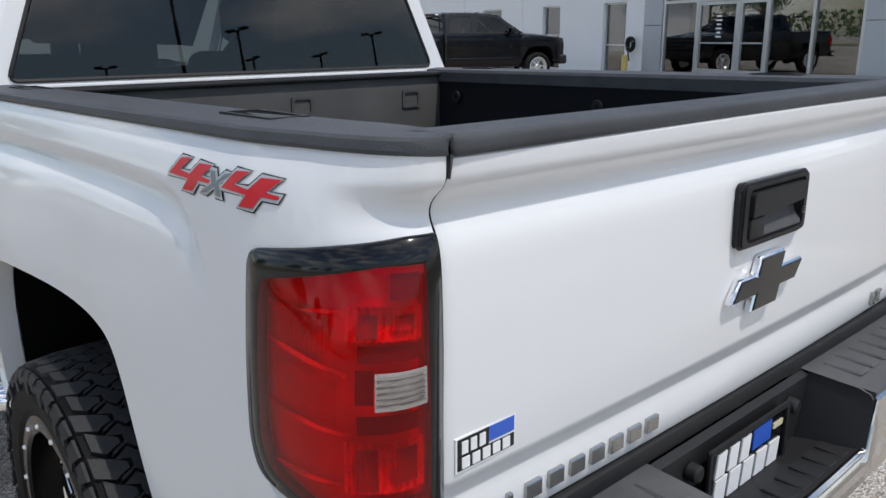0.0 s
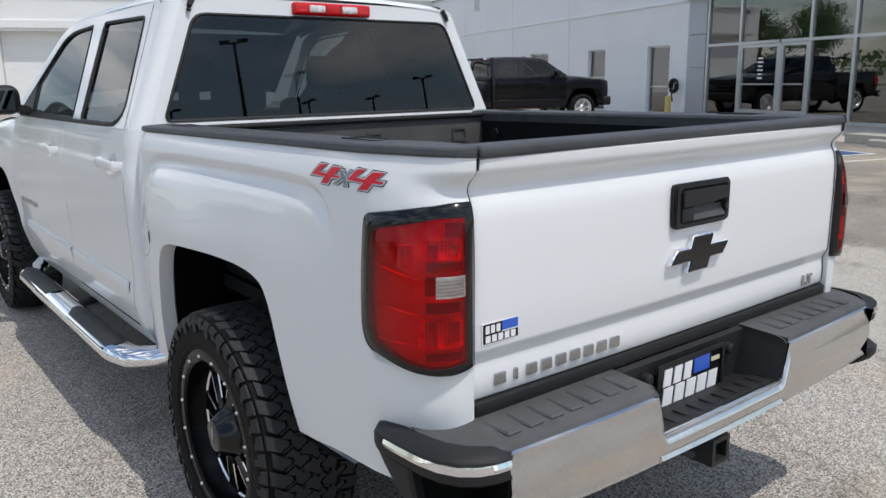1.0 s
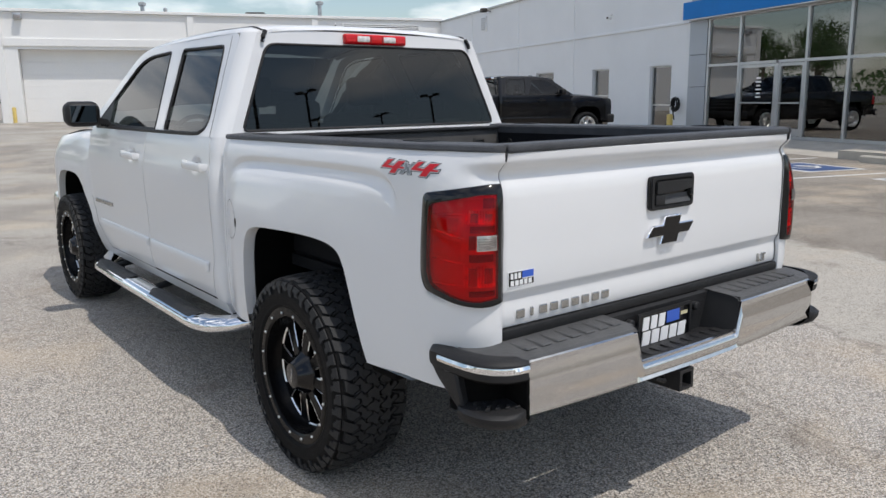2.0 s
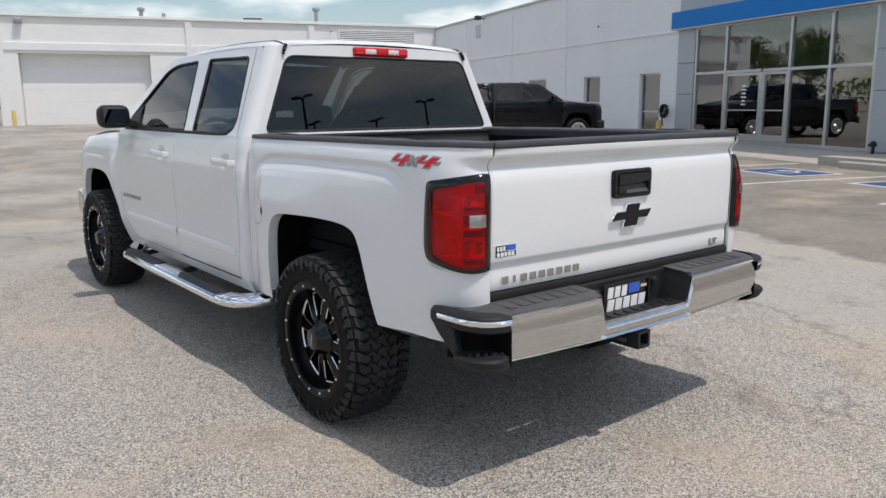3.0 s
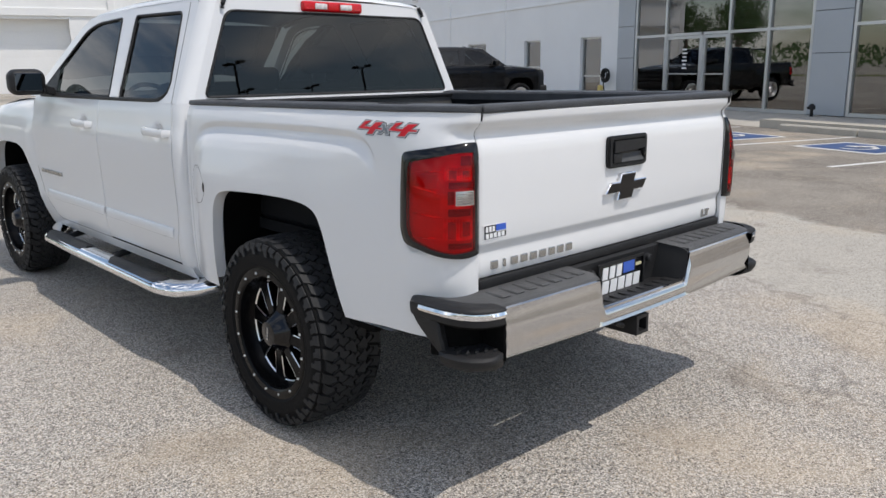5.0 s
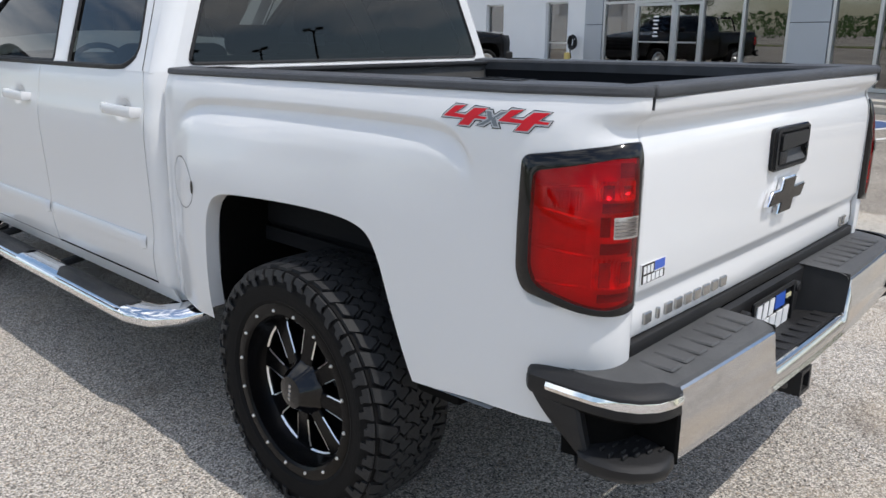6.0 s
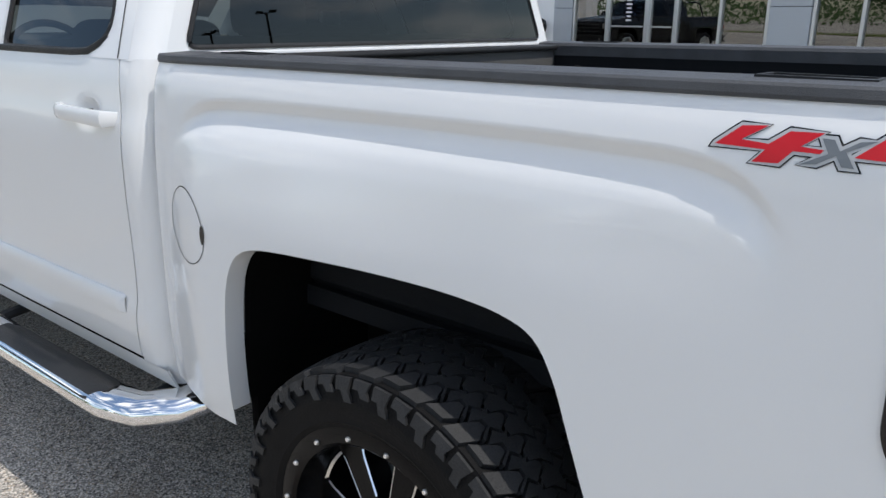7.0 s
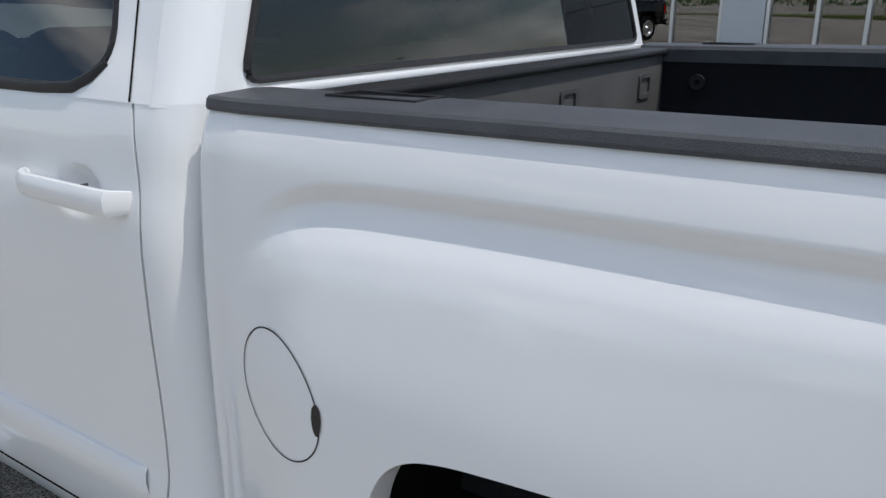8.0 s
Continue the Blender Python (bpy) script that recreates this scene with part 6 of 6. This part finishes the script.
along("soffit", 0.0, 17.60, FRONT - 0.32, FRONT - 0.02, 3.68, 3.71, ALU, band)
side_ = thing("gable_wall", "side wall of the showroom's tall front", "wall", site(0, 0), kind="structure")
along("plaster", 17.60, 17.66, FRONT + 0.31, FRONT + 9, 5.4, 6.4, PANELGREY, side_)

# inside the showroom
room = thing("showroom", "dim showroom interior behind the glass", "room", site(0, 0), kind="structure")
along("show_floor", 0.0, 17.55, FRONT + 0.1, FRONT + 11, 0.20, 0.40, SHOWFLOOR, room)
along("back_wall", 0.0, 17.55, FRONT + 10.5, FRONT + 10.7, 0.36, 4.4, INNER, room)
along("side_wall", 17.40, 17.54, FRONT + 0.12, FRONT + 10.5, 0.36, 4.4, INNER, room)
along("side_wall", 0.0, 0.2, FRONT + 0.12, FRONT + 10.5, 0.36, 4.4, INNER, room)
along("show_ceiling", 0.0, 17.55, FRONT + 0.13, FRONT + 10.7, 4.4, 4.5, INNER, room)
along("red_sign", 13.6, 14.6, FRONT + 6.0, FRONT + 6.06, 2.75, 3.15, DECALRED, room, label="small red hanging sign")
desk = thing("desk", "pale desk inside the showroom", "desk", site(12.4, FRONT + 7.0, 0.40))
part("desk_top", box(-0.4, 0.4, -0.8, 0.8, 0.70, 0.75, 0.01), INNER, desk)
for y in (-0.75, 0.70):
    part("desk_side", box(-0.36, 0.36, y, y + 0.05, 0.0, 0.70), INNER, desk)

# pavement before the showroom
walkway = thing("pavement", "pale concrete pavement with a raised kerb", "pavement", site(0, 0), kind="structure")
rows = [[(v, u, z) for v, z in ((11.6, lot(u, 11.6) - 0.02), (11.65, lot(u, 11.65) + 0.005), (12.5, 0.385), (FRONT + 0.1, 0.396))] for u in (10.1, 12, 14, 16, 18, 20.0)]
part("ramp", grid(rows, out=(0, 0, 1)), CONCRETE, walkway)
along("slab", -20.0, 10.1, 11.54, FRONT + 0.1, 0.05, 0.385, CONCRETE, walkway)
u = 9.3
while u > -12:
    along("kerb_stone", u - 1.80, u - 0.008, 11.22, 11.405, 0.0, lot(u - 0.9, 11.4) + 0.14, CONCRETE, walkway, 0.025)
    u -= 1.81

# garage wall
gar = thing("garage_wall", "white metal garage wall with a deep lintel", "wall", site(0, 0), kind="structure")
GD0, GD1, GZ = -7.60, -1.74, 3.99
GEND = -8.55                # where the garage ends


def cross(name, v0, v1, u0, u1, z0, z1, mat, parent, bevel=0.0, label=""):
    return along(name, u0, u1, v0, v1, z0, z1, mat, parent, bevel, label)


face = holed([(GEND, 0.0), (FRONT, 0.0), (FRONT, 5.68), (GEND, 5.68)], [[(GD0, 0.3), (GD1, 0.3), (GD1, GZ), (GD0, GZ)]], lambda a, b: (a, BACK, b), out=(0, -1, 0))
part("metal_face", thicken(face, 0.3), CREAM, gar, smooth=0)
for v in (-8.35, 0.18, 6.4):
    cross("pilaster", v - 0.16, v + 0.16, BACK - 0.10, BACK + 0.01, 0.2, 5.65, CREAM, gar, 0.01)
for a, b in ((-8.19, 0.02), (0.34, 6.24), (6.56, 13.3)):
    cross("lintel_band", a, b, BACK - 0.07, BACK + 0.01, 4.12, 4.48, CREAM, gar, 0.01)
cross("coping", GEND - 0.08, FRONT, BACK - 0.14, BACK + 0.42, 5.68, 5.82, CREAM, gar, 0.01)
cross("coping_shadow_gap", GEND, FRONT - 0.1, BACK - 0.04, BACK + 0.01, 5.58, 5.66, CREAM, gar)
door = thing("garage_door", "closed white sectional garage door", "garage door", site(0, 0), kind="structure")
for k in range(6):
    z0 = 0.58 + k * (GZ - 0.58) / 6
    cross("door_section", GD0 + 0.02, GD1 - 0.02, BACK + 0.54, BACK + 0.60, z0 + 0.0015, z0 + (GZ - 0.58) / 6 - 0.0015, CREAM, door, 0.003)
for v0, v1 in ((GD0 - 0.05, GD0), (GD1, GD1 + 0.05)):
    cross("jamb", v0, v1, BACK + 0.301, BACK + 0.62, 0.3, GZ, CREAM, door)
cross("door_head", GD0, GD1, BACK + 0.301, BACK + 0.62, GZ, GZ + 0.1, CREAM, door)
cross("threshold", GD0, GD1, BACK + 0.50, BACK + 0.62, 0.53, 0.58, DARK, door)
cross("end_wall", GEND, GEND + 0.3, BACK + 0.301, BACK + 24, 0.0, 5.68, CREAM, gar)
groof = thing("flat_roof", "flat roof of the garage", "roof", site(0, 0), kind="structure")
cross("roof_slab", GEND + 0.301, FRONT + 0.3, BACK + 0.3, BACK + 24, 5.3, 5.5, GALV, groof)
cross("back_wall", GEND + 0.301, FRONT, BACK + 23.7, BACK + 24, 0, 5.3, CREAM, groof)
louvre = thing("wall_louvre", "grey louvred ventilation grille in the wall", "vent", site(0, 0))
cross("backing", 7.9, 12.15, BACK - 0.02, BACK + 0.005, 4.68, 5.42, DARK, louvre)
for nm, a, b, z0, z1 in (("frame_side", 7.85, 7.93, 4.64, 5.46), ("frame_side", 12.12, 12.2, 4.64, 5.46), ("frame_edge", 7.93, 12.12, 4.64, 4.70), ("frame_edge", 7.93, 12.12, 5.40, 5.46)):
    cross(nm, a, b, BACK - 0.09, BACK + 0.004, z0, z1, CREAM, louvre)
for k in range(7):
    z = 4.71 + k * 0.098
    slat = grid([[(v, BACK - 0.085, z + 0.02), (v, BACK - 0.025, z + 0.085)] for v in (7.93, 12.12)], out=(0, -1, 0.5))
    part("slat", thicken(slat, 0.012), CREAM, louvre)

# ---- fittings on the buildings ----
lampw = thing("wall_light", "grey box floodlight under the coping", "light", site(BACK - 0.1, -7.45, 5.45))
part("housing", box(-0.17, 0.17, -0.20, 0.10, -0.12, 0.14, 0.02), GALV, lampw)
part("lens", box(-0.14, 0.14, -0.215, -0.20, -0.09, 0.06, 0.01), CLEAR, lampw)


def cctv(m):
    c = thing("security_camera", "white security camera on a bracket", "camera", m, "security cameras")
    part("bracket", tube([(0, 0.0, 0), (-0.12, 0.0, 0.0), (-0.18, 0, -0.06)], 0.022, 8), CREAM, c)
    part("camera_body", box(-0.30, -0.10, -0.05, 0.05, -0.16, -0.07, 0.02), CREAM, c)
    part("camera_lens", box(-0.315, -0.30, -0.03, 0.03, -0.145, -0.085, 0.005, 1), DARK, c)
    return c


cam1 = cctv(site(22.0, FRONT - 0.02, 4.3, 25))
copy_thing(cam1, site(BACK - 0.02, 7.5, 5.45, 80))
ventb = thing("wall_vent", "small louvred vent high in the wall", "vent", site(33.4, FRONT, 5.0))
part("vent_frame", box(-0.06, 0.02, -0.30, 0.30, -0.34, 0.34, 0.01), STUCCO, ventb)
for k in range(6):
    part("slat", box(-0.075, -0.05, -0.25, 0.25, -0.28 + k * 0.1, -0.22 + k * 0.1, 0.004, 1), GALV, ventb)
flood = thing("wall_light", "dark floodlight on the parapet", "light", site(32.6, FRONT - 0.03, 5.5))
part("arm", tube([(0, 0, 0), (-0.25, 0, 0.05)], 0.025, 8), POLE, flood)
part("housing", box(-0.50, -0.22, -0.14, 0.14, -0.05, 0.14, 0.03), POLE, flood)


def roof_pipe(m, h, r, label):
    p = thing("roof_vent", label, "vent pipe", m, "roof vents")
    part("pipe", tube([(0, 0, -0.4), (0, 0, h)], r, 14), GALV, p)
    part("cowl", tube([(0, 0, h), (0, 0, h + 0.05), (0, 0, h + 0.17), (0, 0, h + 0.22)], [r * 1.1, r * 1.9, r * 1.9, r * 0.6], 14), GALV, p)
    part("collar", tube([(0, 0, 0.02), (0, 0, 0.06)], [r * 1.6, r * 1.2], 14), GALV, p)
    return p


roof_pipe(site(BACK + 1.5, 7.0, 5.82), 0.70, 0.11, "grey metal vent pipe with a cowl on the roof")
roof_pipe(site(BACK + 2.0, -2.0, 5.82), 0.45, 0.10, "short vent pipe with a cowl on the garage roof")
roof_pipe(site(BACK + 2.2, -0.9, 5.82), 0.22, 0.05, "thin pipe stub on the garage roof")
roof_pipe(site(30.0, FRONT + 4.5, 5.6), 0.9, 0.09, "thin vent pipe on the showroom roof")
cond = thing("roof_conduit", "dark bent conduit on the garage roof", "pipe", site(BACK + 0.6, 3.5, 5.83))
part("conduit", tube([(-0.55, 0, 0.0), (-0.5, 0, 0.10), (0.4, 0, 0.12), (0.5, 0, 0.0)], 0.04, 8), POLE, cond)


def bollard(m, h, mat, label):
    b = thing("bollard", label, "bollard", m, "bollards")
    part("post", tube([(0, 0, -0.2), (0, 0, h - 0.05), (0, 0, h - 0.015), (0, 0, h)], [0.09, 0.09, 0.07, 0.03], 18), mat, b)
    part("foot", tube([(0, 0, -0.2), (0, 0, 0.03)], 0.13, 18), CONCRETE, b)
    return b


bollard(site(BACK - 0.5, -7.95, lot(BACK - 0.5, -7.95)), 0.75, YELLOW, "faded yellow steel bollard beside the garage door")
bollard(site(17.95, FRONT - 0.4, 0.36), 0.62, YELLOW, "faded yellow post at the end of the white wall")
hose = thing("hose_reel", "black coiled hose on a wall bracket", "hose", site(18.02, FRONT - 0.06, 1.32))
for k in range(5):
    r = 0.13 + 0.012 * (k % 3)
    part("hose_coil", tube([(-0.05 - 0.03 * k, r * math.cos(a), -0.05 + 1.35 * r * math.sin(a)) for a in (j * math.tau / 20 for j in range(21))], 0.022, 8), PLASTIC, hose)
part("hook", box(-0.22, 0.01, -0.02, 0.02, 0.08, 0.14, 0.01), PLASTIC, hose)
part("hose_end", tube([(-0.1, 0.12, -0.1), (-0.1, 0.10, -0.35), (-0.09, 0.06, -0.52)], 0.02, 8), PLASTIC, hose)
valve = thing("standpipe", "small black standpipe beside the grey panels", "pipe", site(10.1, FRONT - 0.35, 0.39))
part("riser", tube([(0, 0, 0), (0, 0, 0.16)], 0.035, 12), PLASTIC, valve)
part("cap", tube([(0, 0, 0.15), (0, 0, 0.17), (0, 0, 0.24), (0, 0, 0.28)], [0.06, 0.075, 0.07, 0.03], 12), PLASTIC, valve)
part("outlet", tube([(0, 0, 0.19), (-0.09, 0.05, 0.19)], 0.03, 10), PLASTIC, valve)

# ---- vehicles ----
pickup(Matrix(), WHITE, "white crew cab pickup on black wheels, parked on the lot", -0.05, 0.405, 0.269, True, PRIVACY)
pickup(site(18.95, 11.12 - 5.6, 0.30, -90), BLACK, "black crew cab pickup parked nose to the white wall", -0.085, 0.395, 0.262, False, PRIVACY)

# rack over the front of the parked pickup's bed
rack = thing("bed_rack", "black tube rack with chrome corners over a pickup's bed", "rack", site(18.95, 11.12 - 5.6, 0.30, -90))
for s in (-1, 1):
    part("side_tube", tube([(s * 0.80, 0.98, 1.29), (s * 0.77, 1.02, 1.45), (s * 0.70, 1.09, 1.72), (s * 0.69, 1.16, 1.755), (s * 0.68, 1.50, 1.765), (s * 0.68, 1.76, 1.765), (s * 0.70, 1.80, 1.70), (s * 0.80, 1.80, 1.29)], 0.024, 8), BLACK, rack)
    part("corner_sleeve", tube([(s * 0.68, 1.70, 1.766), (s * 0.68, 1.78, 1.764)], 0.034, 10), CHROME, rack)
    part("foot_plate", box(s * 0.76, s * 0.86, 0.90, 1.06, 1.275, 1.292, 0.004, 1), BLACK, rack)
for y in (1.18, 1.48, 1.76):
    part("cross_tube", tube([(-0.68, y, 1.768), (0, y, 1.778), (0.68, y, 1.768)], 0.020, 8), BLACK, rack)


# ---- behind the camera: light poles, trees, a verge ----
def light_pole(m, h):
    p = thing("street_lamp", "dark metal parking lot lamp on a tall pole", "street lamp", m, "parking lot lamps")
    part("pole", tube([(0, 0, 0.6), (0, 0, h)], [0.10, 0.06], 10), POLE, p)
    part("base", tube([(0, 0, -0.2), (0, 0, 0.6)], 0.28, 14), CONCRETE, p)
    for s in (-1, 1):
        part("arm", tube([(0, 0, h - 0.1), (s * 0.2, 0, h)], 0.035, 8), POLE, p)
        part("lamp_head", box(s * 0.15, s * 0.55, -0.16, 0.16, h - 0.02, h + 0.08, 0.02), POLE, p)
    return p


first = light_pole(pose(11.2, -23.6, 0, 0, 0, 25), 9.0)
for x, y, r in ((16.5, -28.9, 60), (24.9, -29.8, 30), (13.0, -36.8, 10), (20.7, -35.5, 85), (24.8, -34.9, 80), (31.7, -39.7, 40), (66, -72, 70), (-20, -70, 20), (-50, 60, 50), (-65, 20, 10), (80, -60, 15), (40, -110, 35)):
    copy_thing(first, pose(x, y, 0, 0, 0, r))


def tree(m, height, seed, label):
    rnd = random.Random(seed)
    t = thing("tree", label, "tree", m, "trees round the lot")
    bark = tube([(0, 0, -0.2), (0.05, 0, 0.25 * height), (0.0, 0.1, 0.5 * height), (0.1, 0.05, 0.75 * height)], [0.035 * height, 0.026 * height, 0.018 * height, 0.006 * height], 10)
    tips = []
    for k in range(9):
        a = k * 2.4 + rnd.random()
        z = height * (0.28 + 0.05 * k)
        reach = height * (0.33 - 0.02 * k) * (0.8 + 0.4 * rnd.random())
        tip = Vector((reach * math.cos(a), reach * math.sin(a), z + reach * 0.6))
        tube([(0, 0.05, z), (tip.x * 0.5, tip.y * 0.5, z + reach * 0.2), tip], [0.014 * height, 0.009 * height, 0.003 * height], 6, bark)
        tips += [tip, tip * 0.7 + Vector((0, 0, z * 0.4))]
    tips.append(Vector((0, 0, height * 0.85)))
    part("trunk", bark, BARK, t)
    verts, faces = [], []
    for tip in tips:
        for _ in range(420):
            d = Vector((rnd.gauss(0, 1), rnd.gauss(0, 1), rnd.gauss(0, 0.7))) * height * 0.075
            c = tip + d
            a, b = Vector((rnd.gauss(0, 1), rnd.gauss(0, 1), rnd.gauss(0, 1))).normalized(), Vector((rnd.gauss(0, 1), rnd.gauss(0, 1), rnd.gauss(0, 1)))
            b = a.cross(b).normalized()
            s = height * 0.012 * (0.6 + rnd.random())
            i = len(verts)
            verts += [c - a * s, c + b * s * 0.5, c + a * s, c - b * s * 0.5]
            faces.append((i, i + 1, i + 2, i + 3))
    me = bpy.data.meshes.new("crown")
    me.from_pydata(verts, [], faces)
    me.materials.append(LEAF)
    tagged(piece("crown", me, t, Matrix()), kind="stuff")
    return t


oak = tree(Matrix.Translation(uv(26, -42, 0)), 9.0, 3, "leafy green tree at the edge of the lot")
for u, v, r in ((36, -52, 40), (48, -60, 100), (14, -50, 200), (4, -66, 300), (-10, -60, 20), (-30, -40, 140), (-60, -20, 210), (-80, 25, 60), (-75, 60, 10), (82, -47, 33), (75, -49, 118), (88, -44, 250)):
    copy_thing(oak, Matrix.Translation(uv(u, v, 0)) @ Matrix.Rotation(radians(r), 4, "Z") @ Matrix.Scale(0.8 + (r % 7) * 0.07, 4))
tagged(part("verge", box(-36, -28, -60, 110, -0.3, 0.62), GRASS, None), "strip of dry grass along the far side of the lot", "grass", kind="structure").matrix_basis = site(0, 0)

# far woods all round the lot
rnd = random.Random(11)
verts, faces = [], []
for k in range(30000):
    a = rnd.random() * math.tau
    r = 240 + rnd.random() * 40
    h = (0.5 + 0.5 * noise.noise(Vector((math.cos(a) * 9, math.sin(a) * 9, 0)))) * 6 + 5
    c = Vector((r * math.cos(a), r * math.sin(a), rnd.random() ** 0.8 * h))
    s = 0.45 + rnd.random() * 0.6
    d, e = Vector((rnd.gauss(0, 1), rnd.gauss(0, 1), rnd.gauss(0, 1))).normalized() * s, Vector((0, 0, 1)) * s
    i = len(verts)
    verts += [c - d, c - e * 0.6, c + d, c + e * 0.6]
    faces.append((i, i + 1, i + 2, i + 3))
me = bpy.data.meshes.new("far_woods")
me.from_pydata(verts, [], faces)
me.materials.append(LEAF)
tagged(new("far_woods", me), "distant line of green trees", "woods", kind="stuff")
